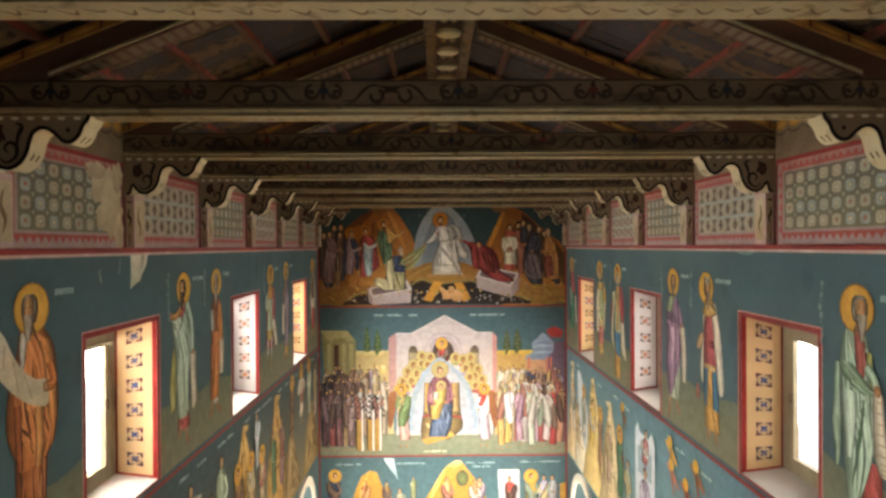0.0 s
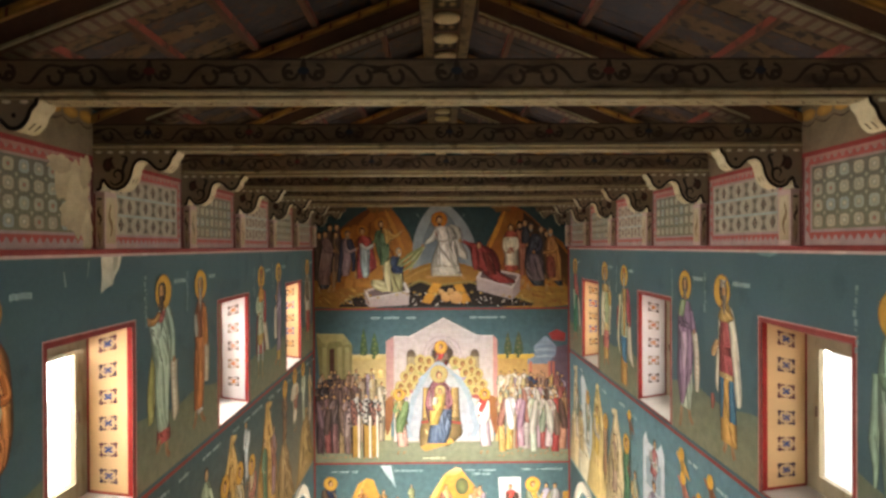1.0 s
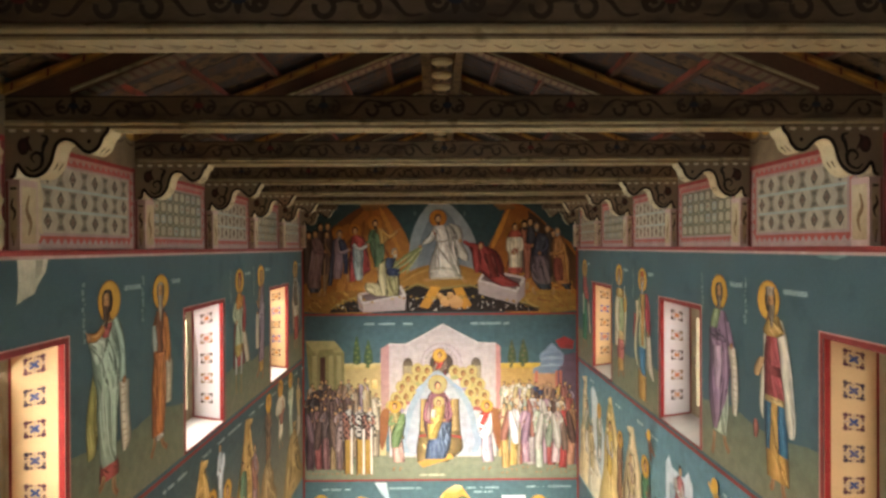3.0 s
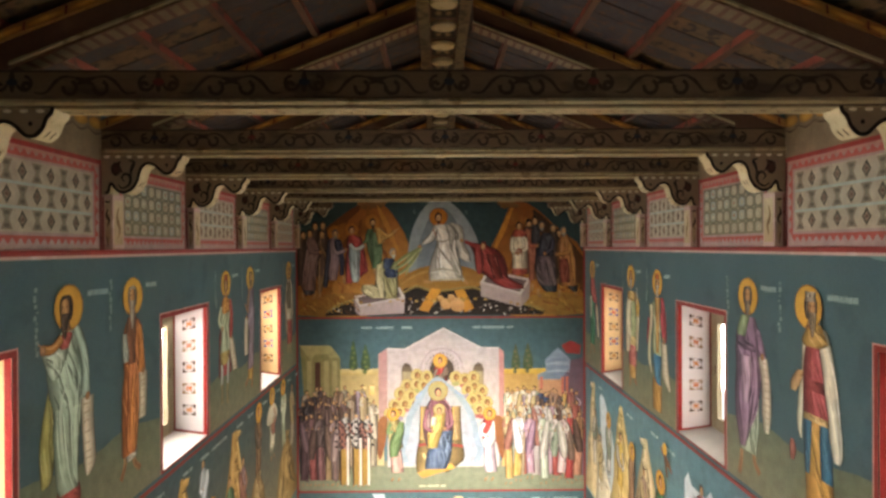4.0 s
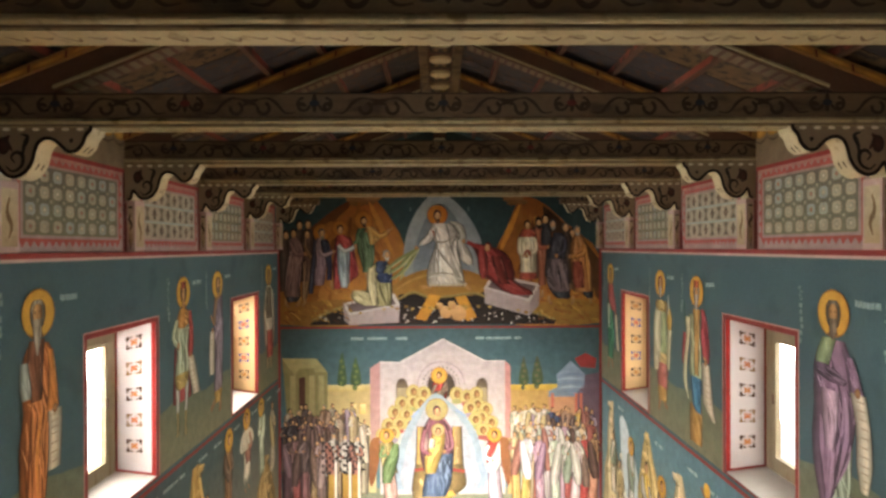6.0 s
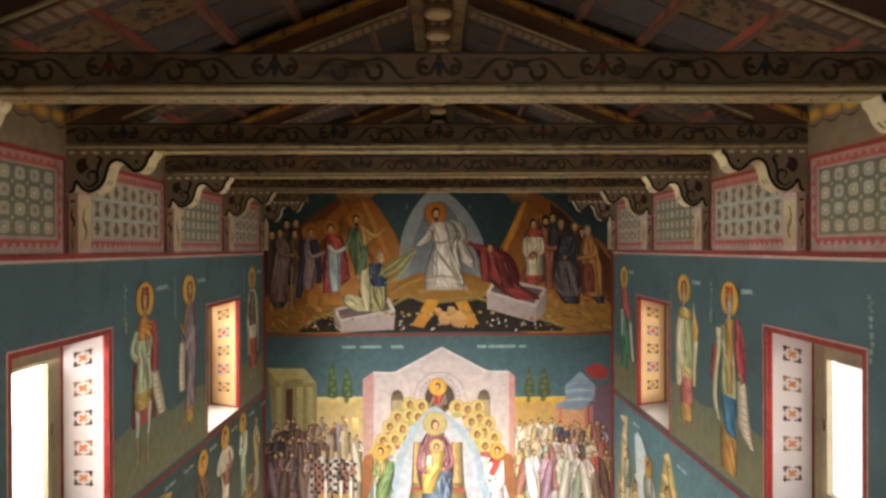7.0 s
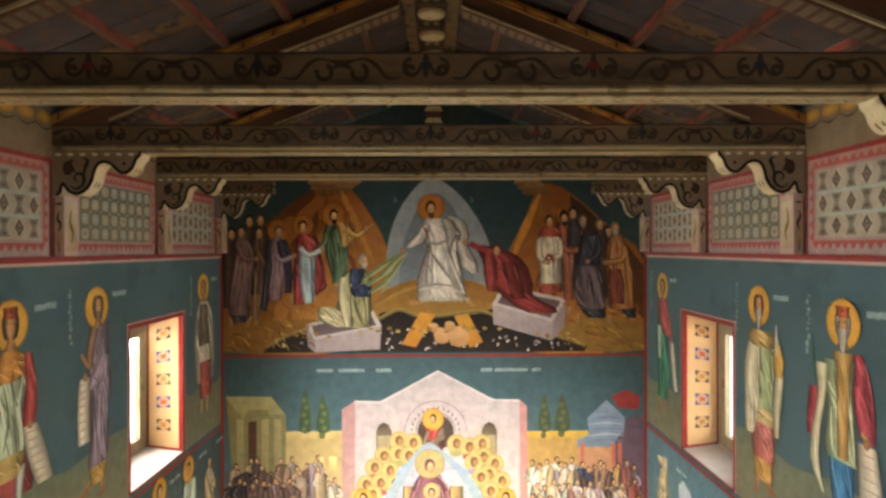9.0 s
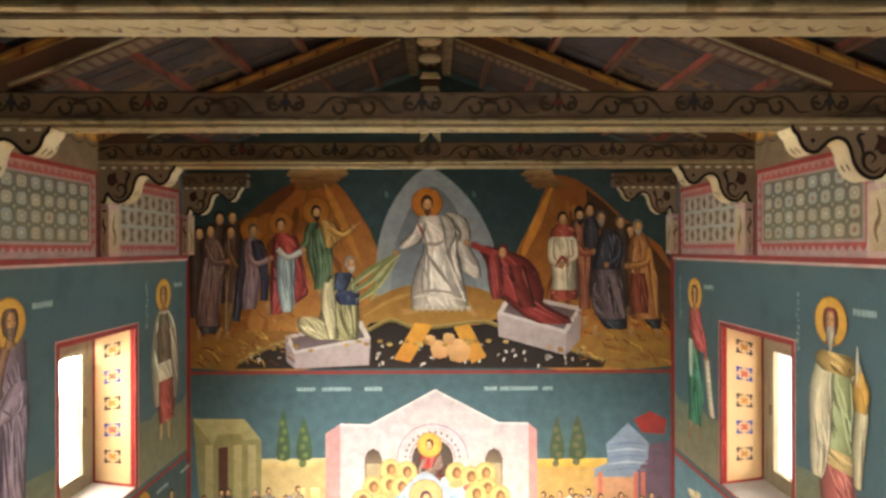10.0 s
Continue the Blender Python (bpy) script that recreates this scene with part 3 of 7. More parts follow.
def frieze_panel(y0, y1, x_in, sgn, kind):
    """A painted frieze panel between two trusses: zigzag border round a field of motifs."""
    place = on_left if sgn > 0 else on_right
    p = Paint(place, 0.003, owner=thing("frieze_mural", "mauve frieze painting with red zigzag border and " + ("rounded square motifs" if kind == 0 else "lozenge motifs"), "mural", "frieze paintings"))
    p.rect(y0, 0.0, y1, 0.93, "8b736a", "937f79")
    p.rect(y0, 0.885, y1, 0.93, "7c2620")
    p.rect(y1 - 0.045, 0.0, y1, 0.885, "5e221e")
    p.rect(y0, 0.84, y1 - 0.045, 0.885, "996a60", "8f6a60")
    a, b, z0, z1 = y0 + 0.14, y1 - 0.11, 0.10, 0.82
    for u0, v0, u1, v1 in ((a, z0, b, z0 + 0.025), (a, z1 - 0.025, b, z1), (a, z0, a + 0.025, z1), (b - 0.025, z0, b, z1)):
        p.d = 0.004
        p.rect(u0, v0, u1, v1, "94493f")
    p.d = 0.0045
    for i in range(16):
        u = a + (b - a) * (i + 0.5) / 16
        for zz, dz in ((z0, -0.055), (z1, 0.045)):
            p.d = 0.0045
            p.poly([(u - 0.045, zz), (u + 0.045, zz), (u, zz + dz)], "94463d")
    for i in range(6):
        v = z0 + (z1 - z0) * (i + 0.5) / 6
        for uu, du in ((a, -0.05), (b, 0.05)):
            p.d = 0.0045
            p.poly([(uu, v - 0.04), (uu, v + 0.04), (uu + du, v)], "94463d")
    a, b, z0, z1 = a + 0.06, b - 0.06, z0 + 0.055, z1 - 0.05
    p.cut("border", "red zigzag border on mauve plaster")
    p.d = 0.005
    rnd = random.Random(int(y0 * 10) + (7 if sgn > 0 else 0))
    if kind == 0:
        p.rect(a, z0, b, z1, "5f5a4c", "6a6650")
        nu, nv = 8, 4
        for i in range(nu):
            for j in range(nv):
                u, v = a + (b - a) * (i + 0.5) / nu, z0 + (z1 - z0) * (j + 0.5) / nv
                p.d = 0.0055
                w, h = (b - a) / nu * 0.33, (z1 - z0) / nv * 0.36
                tone = rnd.choice(("938d78", "8c8f80", "9a9078", "868d86"))
                p.poly([(u - w, v - h * 0.6), (u - w * 0.6, v - h), (u + w * 0.6, v - h), (u + w, v - h * 0.6), (u + w, v + h * 0.6), (u + w * 0.6, v + h), (u - w * 0.6, v + h), (u - w, v + h * 0.6)], tone)
                p.oval(u, v, w * 0.62, h * 0.62, "7c7a66", "8e8a74", 8)
                p.oval(u, v, w * 0.3, h * 0.32, rnd.choice(("a79f86", "8c5a4c", "b2ab95")), None, 6)
                if i and j:
                    p.oval(a + (b - a) * i / nu, z0 + (z1 - z0) * j / nv, 0.018, 0.018, "8f8b74", None, 6)
    else:
        p.rect(a, z0, b, z1, "938978", "998f7c")
        nu, nv = 8, 3
        for i in range(nu):
            for j in range(nv):
                u, v = a + (b - a) * (i + 0.5) / nu, z0 + (z1 - z0) * (j + 0.5) / nv
                p.d = 0.0055
                w, h = (b - a) / nu * 0.44, (z1 - z0) / nv * 0.42
                if (i + j) % 2:
                    p.poly([(u - w * 0.85, v + h), (u - w * 0.3, v), (u - w * 0.85, v - h), (u + w * 0.85, v - h), (u + w * 0.3, v), (u + w * 0.85, v + h)], "6f6656")
                    for q in (-0.62, 0.62):
                        p.oval(u, v + q * h, w * 0.42, h * 0.22, "4a4438", "5c5446", 8)
                else:
                    p.oval(u, v, w, h * 1.05, "a89d88", "978c78", 12)
                    p.poly([(u - w * 0.72, v), (u, v + h * 0.95), (u + w * 0.72, v), (u, v - h * 0.95)], "3f3a30", "4a4438")
                    p.poly([(u - w * 0.4, v), (u, v + h * 0.5), (u + w * 0.4, v), (u, v - h * 0.5)], "7d6a58")
                    p.oval(u, v, w * 0.2, h * 0.2, "4a3028", None, 6)
            p.d = 0.0055
        for j in range(1, nv):
            p.d = 0.0055
            p.rect(a, z0 + (z1 - z0) * j / nv - 0.012, b, z0 + (z1 - z0) * j / nv + 0.012, "8f9a90")
    p.cut("motif_field", "field of pale repeated motifs")


for i, y in enumerate(TRUSS[:-1] + [15.0]):
    y1 = min(y + 2.1, YE - 0.23)
    frieze_panel(y + 0.23, y1 - 0.002, XL, 1, (i + 1) % 2)
    frieze_panel(y + 0.23, y1 - 0.002, XR, -1, (i + 1) % 2)
    # wall above the frieze, with an ochre ornament
    for place in (on_left, on_right):
        p = Paint(place, 0.004)
        p.rect(y + 0.21, 0.93, y1, 1.40, "675740", "6e5e46")
        n = 7
        for k in range(n):
            p.d = 0.005
            u = y + 0.32 + (y1 - y - 0.3) * (k + 0.5) / n
            p.oval(u, 1.30, 0.12, 0.06, "b98a3a", "8d6427", 10)
            p.stroke([(u - 0.14, 1.24), (u, 1.19), (u + 0.14, 1.24)], 0.02, "3c2a18")
        thing("frieze_band", "grey-brown upper band with ochre scallops", "mural", "upper bands", p.mesh("frieze_band"))


# ------------------------------------------------------------------ windows
def slab(a, b, c, d, out):
    """A sheet of four corners with thickness along out."""
    return Solid().prism([a, b, c, d], out)


def window(index, y0, y1, x_in, sgn, tone, motif):
    """A splayed opening with painted jambs; sgn: the way out."""
    z0, z1 = WIN_Z
    e = x_in + sgn * 0.004
    dx = x_in + sgn * 0.48
    iy0, iy1, iz0, iz1 = y0 + 0.10, y1 - 0.07, z0 + 0.09, z1 - 0.13
    win = thing("window_%d" % index, "deep splayed window with painted jambs and a bright pane", "window", kind="structure")
    O = [(e, y0, z0), (e, y1, z0), (e, y1, z1), (e, y0, z1)]
    I = [(dx, iy0, iz0), (dx, iy1, iz0), (dx, iy1, iz1), (dx, iy0, iz1)]
    part("window_sill", slab(O[0], O[1], I[1], I[0], (0, 0, -0.03)).mesh("window_sill", SILL), win, "worn white sill")
    part("lintel", slab(O[3], O[2], I[2], I[3], (0, 0, 0.03)).mesh("lintel", RED), win, "dark red lintel face")
    part("jamb", slab(O[1], O[2], I[2], I[1], (0, 0.03, 0)).mesh("jamb", JAMB[tone]), win, tone + " jamb with a column of painted crosses")
    part("jamb", slab(O[0], O[3], I[3], I[0], (0, -0.03, 0)).mesh("jamb", JAMB[tone]), win, tone + " jamb with a column of painted crosses")

    # painted crosses and red margins on the jambs
    def jamb_place(far):
        A, B = (O[1], I[1]) if far else (O[0], I[0])
        C, D = (O[2], I[2]) if far else (O[3], I[3])
        k = -1 if far else 1

        def place(u, v, d):
            lo = [A[j] + (B[j] - A[j]) * u for j in range(3)]
            hi = [C[j] + (D[j] - C[j]) * u for j in range(3)]
            q = [lo[j] + (hi[j] - lo[j]) * v for j in range(3)]
            return (q[0], q[1] + k * d, q[2])
        return place
    for far in (True, False):
        p = Paint(jamb_place(far), 0.003)
        p.rect(0, 0, 0.12, 1, "8e2620")
        p.rect(0.95, 0, 1.0, 1, "7a221c")
        p.rect(0.12, 0.0, 0.95, 0.016, "8e2620")
        for k in range(motif[0]):
            c = 0.934 - 0.164 * k if motif[0] > 5 else 0.90 - 0.178 * k
            dark, spot = (motif[1], motif[2]) if k % 2 == 0 else (motif[3], motif[4])
            U, V = 0.19, 0.043
            for su in (-1, 1):
                for sv in (-1, 1):
                    p.d = 0.0035
                    p.oval(0.54 + su * U * 0.8, c + sv * V * 0.8, U * 0.29, V * 0.29, dark, None, 8)
                    p.oval(0.54 + su * U * 0.36, c + sv * V * 0.86, U * 0.17, V * 0.17, dark, None, 8)
                    p.oval(0.54 + su * U * 0.86, c + sv * V * 0.36, U * 0.17, V * 0.17, dark, None, 8)
                    p.poly([(0.54, c), (0.54 + su * U * 0.42, c + sv * V * 0.16), (0.54 + su * U * 0.46, c + sv * V * 0.46), (0.54 + su * U * 0.16, c + sv * V * 0.42)], spot, spot, 2)
            p.d = 0.004
            p.stroke([(0.54, c - V), (0.54, c + V)], U * 0.22, spot, True, 0)
            p.d = 0.004
            p.stroke([(0.54 - U, c), (0.54 + U, c)], V * 0.22, spot, True, 0)
            p.d = 0.0045
            p.oval(0.54, c, U * 0.2, V * 0.2, shade(spot, 1.2), spot, 8)
        part("jamb_painting", p.mesh("jamb_painting"), win)
    # red border round the opening on the wall
    place = on_left if sgn < 0 else on_right
    p = Paint(place, 0.003)
    b = 0.055
    for u0, v0, u1, v1 in ((y0 - b, z0 - 0.03, y0, z1 + b), (y1, z0 - 0.03, y1 + b, z1 + b), (y0, z1, y1, z1 + b), (y0, z0 - 0.03, y1, z0)):
        p.d = 0.003
        p.rect(u0, v0, u1, v1, "7e2c26")
    for u0, v0, u1, v1 in ((y0 - b - 0.012, z0 - 0.03, y0 - b, z1 + b + 0.012), (y1 + b, z0 - 0.03, y1 + b + 0.012, z1 + b + 0.012), (y0 - b, z1 + b, y1 + b, z1 + b + 0.012)):
        p.d = 0.003
        p.rect(u0, v0, u1, v1, "c98f84")
    part("border_painting", p.mesh("border_painting"), win, "dark red painted border")
    # wooden frame and glass
    fx0, fx1 = sorted((dx, dx + sgn * 0.07))
    w = 0.21
    for a, bb, c, d in ((y0, iy0 + w, z0, z1), (iy1 - w, y1, z0, z1), (iy0 + w, iy1 - w, z0, iz0 + 0.16), (iy0 + w, iy1 - w, iz1 - 0.1, z1)):
        part("window_frame", Solid().box(fx0, fx1, a, bb, c, d).mesh("window_frame", FRAME), win)
    sx0, sx1 = sorted((dx - sgn * 0.012, dx + sgn * 0.05))
    for a, bb, c, d in ((iy0 + w - 0.02, iy0 + w + 0.03, iz0 + 0.14, iz1 - 0.08), (iy1 - w - 0.03, iy1 - w + 0.02, iz0 + 0.14, iz1 - 0.08),
                        (iy0 + w + 0.03, iy1 - w - 0.03, iz0 + 0.14, iz0 + 0.19), (iy0 + w + 0.03, iy1 - w - 0.03, iz1 - 0.13, iz1 - 0.08)):
        part("sash", Solid().box(sx0, sx1, a, bb, c, d).mesh("sash", FRAME), win)
    gx0, gx1 = sorted((dx + sgn * 0.03, dx + sgn * 0.036))
    g = part("pane", Solid().box(gx0, gx1, iy0 + w, iy1 - w, iz0 + 0.16, iz1 - 0.1).mesh("pane", GLASS), win, "clear pane, blown out by daylight")
    g.visible_shadow = False
    if sgn > 0 and y0 == WIN[0][0]:
        m = iy0 + w + 0.33 * (iy1 - iy0 - 2 * w)
        part("mullion", Solid().box(sx0, sx1, m - 0.018, m + 0.018, iz0 + 0.19, iz1 - 0.13).mesh("mullion", FRAME), win)
    # latch on the frame
    part("latch", Solid().box(*sorted((dx - sgn * 0.03, dx - sgn * 0.012)), iy1 - w + 0.0, iy1 - w + 0.018, -1.9, -1.78).mesh("latch", RAFTER), win, "small dark latch")
    return win


BLUEISH = (6, "5a3438", "36446e", "4a3a40", "4a4c6a")
GOLDEN = (5, "4a3020", "b06a28", "80603a", "b0602c")
MIXED = (5, "3e3a34", "a8702a", "3c4a86", "b24a3a")
k = 0
for (a, b), tone, mo in zip([(-2.55, -0.95), (1.62, 3.22)] + WIN, ("ochre", "white", "ochre", "white", "ochre"), (MIXED, GOLDEN, BLUEISH, GOLDEN, MIXED)):
    for x_in, sgn in ((XL, -1), (XR, 1)):
        k += 1
        window(k, a, b, x_in, sgn, tone, mo)


# ------------------------------------------------------------------ painted figures, kept to plain shapes
SKIN, HAIR, GOLD = "b98a5e", "3a2618", "cf9c3e"


COLUMN = (0.0, 0.12, 0.32, 0.55, 0.8, 1.0)


def robe_shape(p, levels, col, n, seed, skew=0.0, line=0.012, light=0, base=True):
    """A draped form given as (height, left, right) from the top down: rounded modelling, folds that follow the form, dark contours."""
    r = random.Random(seed)
    left = smooth_ring([(a, z) for z, a, b in levels], 3, False)
    right = smooth_ring([(b, z) for z, a, b in levels], 3, False)
    tone = [(0.52, 0.82, 1.12, 1.0, 0.78, 0.5), (0.5, 0.75, 0.98, 1.14, 0.9, 0.55), (0.86, 0.98, 1.12, 1.04, 0.94, 0.74)][light if light == 2 else light % 2]
    k = len(p.v)
    m = len(COLUMN)
    for (a, za), (b, zb) in zip(left, right) if base else ():
        for f, t in zip(COLUMN, tone):
            p.v.append(p.place(a + (b - a) * f, za + (zb - za) * f, p.d))
            p.c.append(lin(shade(col, t * r.uniform(0.94, 1.06))))
    for i in range(len(left) - 1 if base else 0):
        p.f += [(k + i * m + q, k + i * m + q + 1, k + (i + 1) * m + q + 1, k + (i + 1) * m + q) for q in range(m - 1)]
    p.d += p.step

    def at(f, t):
        x = t * (len(left) - 1)
        i = min(int(x), len(left) - 2)
        w = x - i
        a = (left[i][0] * (1 - w) + left[i + 1][0] * w, left[i][1] * (1 - w) + left[i + 1][1] * w)
        b = (right[i][0] * (1 - w) + right[i + 1][0] * w, right[i][1] * (1 - w) + right[i + 1][1] * w)
        return (a[0] + (b[0] - a[0]) * f, a[1] + (b[1] - a[1]) * f)
    width = max(abs(b - a) for z, a, b in levels)
    for i in range(n):
        f = r.uniform(0.08, 0.9)
        g = min(0.95, max(0.05, f + skew * r.uniform(0.5, 1.2) + r.uniform(-0.12, 0.12)))
        t0 = r.uniform(0.02, 0.6)
        t1 = min(0.99, t0 + r.uniform(0.22, 0.55))
        bend = r.uniform(-0.11, 0.11)
        pts = [at(f + (g - f) * q + bend * math.sin(q * 3.14), t0 + (t1 - t0) * q) for q in (0, 0.33, 0.66, 1)]
        dark = i % 3 == 0
        p.stroke(pts, width * r.uniform(0.03, 0.08), shade(col, r.uniform(0.42, 0.62) if dark else r.uniform(1.2, 1.55)), True, 3, shade(col, 0.72 if dark else 1.15))
    if line:
        for side in (left, right):
            p.stroke(side[::2] + [side[-1]], line, shade(col, 0.32), True, 0)


def head(p, u, v, s, hair=HAIR, beard=None, halo=None, rim=None, turn=0.0):
    if halo:
        g = GOLD if rim is None else rim
        p.oval(u, v, halo, halo, shade(g, 1.05), shade(g, 0.86), 26)
        p.ring(u, v, halo * 0.97, halo * 0.045, "7a4c18")
    skin = "b08458"
    p.oval(u, v + 0.018 * s, 0.082 * s, 0.105 * s, hair, shade(hair, 0.7), 16)
    p.poly([(u - 0.074 * s, v + 0.02 * s), (u + 0.072 * s, v + 0.02 * s), (u + 0.064 * s, v - 0.05 * s), (u + 0.03 * s, v - 0.08 * s), (u - 0.03 * s, v - 0.08 * s), (u - 0.066 * s, v - 0.05 * s)], hair, shade(hair, 0.85), 3)
    p.oval(u + turn * s, v - 0.016 * s, 0.062 * s, 0.092 * s, shade(skin, 1.2), shade(skin, 0.82), 16)
    p.oval(u + turn * s, v + 0.03 * s, 0.038 * s, 0.03 * s, shade(skin, 1.32), shade(skin, 1.1), 10)
    if beard:
        q = u + turn * s
        p.poly([(q - 0.05 * s, v - 0.05 * s), (q - 0.02 * s, v - 0.062 * s), (q + 0.02 * s, v - 0.062 * s), (q + 0.05 * s, v - 0.05 * s), (q + 0.04 * s, v - 0.12 * s), (q + 0.003 * s, v - 0.165 * s), (q - 0.035 * s, v - 0.12 * s)], shade(beard, 1.1), shade(beard, 0.7), 2)
    p.stroke([(u + turn * s, v + 0.01 * s), (u + turn * s + 0.006 * s, v - 0.045 * s)], 0.014 * s, shade(skin, 0.72), True, 0)


def arm(p, pts, w, col, seed=0):
    p.stroke(pts, w, shade(col, 0.5), False, 5)
    p.stroke(pts, w * 0.78, col, False, 5)
    p.stroke([(a + w * 0.12, b + w * 0.12) for a, b in pts], w * 0.28, shade(col, 1.3), True, 5)
    h = pts[-1]
    p.oval(h[0], h[1], w * 0.42, w * 0.5, "b98a60", "7c5536", 10)


class Figure:
    """A standing robed shape with a golden disc, about life size, painted on a side wall; u runs along the wall from the disc's middle, v up from it."""

    def __init__(self, wall, y, z, label):
        spot = on_left if wall == "left" else on_right
        self.flip = 1 if wall == "left" else -1
        self.owner = thing("saint_mural", label, "mural", "standing figures on the nave walls")
        self.p = Paint(lambda u, v, d: spot(y + u, z + v, d), 0.006, owner=self.owner)
        self.seed = int(y * 100)

    def cloth(self, name, col, n, *levels):
        self.seed += 3
        light = self.seed % 2
        robe_shape(self.p, levels, shade(col, 1.06), 0, self.seed, 0, 0, light)
        body = self.p.cut(name)
        robe_shape(self.p, levels, shade(col, 1.06), n + n // 3, self.seed, 0.4 * self.flip, 0.007, light, False)
        tagged(self.p.cut("drapery", "", body), kind="stuff")

    def line(self, name, col, w, *pts):
        if w > 0.055:
            arm(self.p, list(pts), w, col)
        else:
            self.p.stroke(list(pts), w, col)
        self.p.cut(name)

    def foot(self, *pts):
        self.p.stroke(list(pts), 0.075, "a37c56", False, 4, "7a5638")
        self.p.stroke([(a + 0.012, b) for a, b in pts], 0.02, "6a482e")
        self.p.cut("foot")

    def sheet_lines(self, row, n):
        """Unreadable rows of writing; row(t) gives the two ends of a row."""
        r = random.Random(self.seed)
        for j in range(n):
            t = (j + 0.8) / (n + 0.6)
            e, g = row(t)
            q = [tuple(e[i] + (g[i] - e[i]) * f for i in (0, 1)) for f in (0.16, r.uniform(0.6, 0.86))]
            self.p.stroke(q, 0.011, "94826e", False, 0)

    def scroll(self, *levels):
        robe_shape(self.p, levels, "c4b8a0", 0, self.seed, 0, 0.010)
        top, low = levels[0], levels[-1]
        n = max(3, int((top[0] - low[0]) / 0.075))

        def row(t):
            x = t * (len(levels) - 1)
            i = min(int(x), len(levels) - 2)
            z, a, b = (levels[i][k] + (levels[i + 1][k] - levels[i][k]) * (x - i) for k in range(3))
            return (a, z), (b, z)
        self.sheet_lines(row, n)
        self.p.oval((top[1] + top[2]) / 2, top[0] + 0.01, 0.04, 0.045, "a87a50", "7c5536", 10)
        self.p.cut("scroll", "white painted scroll")

    def banner(self, *pts):
        pts = list(pts)
        self.p.poly(pts, "c4b79c", "b5a78a", 3)
        m = len(pts) // 2
        self.sheet_lines(lambda t: (pts[min(m - 1, int(t * (m - 1)))], pts[-1 - min(m - 1, int(t * (m - 1)))]), 9)
        self.p.cut("scroll", "white painted scroll")

    def finish(self, hair=HAIR, beard=None, crown=None, turn=0.0, long=0.0, name=0.26, bald=0):
        p = self.p
        p.oval(0.0, 0.0, 0.222, 0.222, shade(GOLD, 1.02), shade(GOLD, 0.88), 30)
        p.ring(0.0, 0.0, 0.216, 0.010, "7a4c18")
        p.cut("golden_disc", "golden disc round a plain painted head")
        # plain head, low in the disc, with its neck
        x = turn * 2
        robe_shape(p, [(-0.06, x - 0.045, x + 0.045), (-0.15, x - 0.05, x + 0.05), (-0.215, x - 0.085, x + 0.085)], "94683f", 3, self.seed, 0, 0.0)
        robe_shape(p, [(0.125, x - 0.03, x + 0.03), (0.105, x - 0.078, x + 0.074), (0.04, x - 0.104, x + 0.10), (-0.05, x - 0.10, x + 0.096), (-0.12, x - 0.07, x + 0.065)], shade(hair, 1.05), 9, self.seed + 1, 0, 0.008)
        robe_shape(p, [(0.085 + 0.02 * bald, x + turn - 0.03, x + turn + 0.03), (0.055, x + turn - 0.058, x + turn + 0.056), (-0.02, x + turn - 0.064, x + turn + 0.062), (-0.09, x + turn - 0.045, x + turn + 0.045), (-0.12, x + turn - 0.02, x + turn + 0.02)], "ab7e52", 3, self.seed + 2, 0, 0.005)
        q = x + turn * 1.6
        for s in (-1, 1):
            p.stroke([(q + s * 0.012, 0.012), (q + s * 0.03, 0.018), (q + s * 0.046, 0.010)], 0.014, "4a3020")
        p.stroke([(q, 0.005), (q + 0.006, -0.05)], 0.013, "6a4428", True, 0)
        if beard:
            robe_shape(p, [(-0.045, q - 0.062, q + 0.06), (-0.085, q - 0.066, q + 0.062), (-0.13 - long * 0.4, q - 0.05, q + 0.048), (-0.17 - long, q - 0.012, q + 0.012)], shade(beard, 1.14), 7, self.seed + 3, 0, 0.006)
            p.stroke([(q - 0.022, -0.072), (q + 0.022, -0.072)], 0.010, "6a3a2c", True, 0)
        if crown:
            robe_shape(p, [(0.155, x - 0.095, x + 0.09), (0.10, x - 0.082, x + 0.078), (0.055, x - 0.088, x + 0.084)], crown, 5, self.seed + 4, 0, 0.012)
            for s in (-0.07, 0.0, 0.07):
                p.oval(x + s, 0.115, 0.014, 0.018, shade(crown, 0.5), None, 8)
        p.cut("painted_head")
        # writing beside the disc, as plain bars
        rr = random.Random(self.seed + 9)
        v = 0.22
        while v > -0.34:
            h = rr.uniform(0.02, 0.06)
            a = rr.uniform(-0.02, 0.02)
            p.rect(-0.475 * self.flip - 0.014 + a, v - h, -0.475 * self.flip + 0.014 + a + rr.uniform(0, 0.02), v, "5f726f" if h < 0.035 else "71837f")
            v -= h + rr.uniform(0.008, 0.03)
        u = 0.30
        while u < 0.30 + name:
            w = rr.uniform(0.012, 0.03)
            dz = rr.uniform(-0.006, 0.006)
            p.rect(self.flip * u, 0.09 + dz, self.flip * (u + w), 0.145 + dz, "8b9c98")
            u += w + 0.008
        p.cut("inscription", "pale unreadable bars of writing")


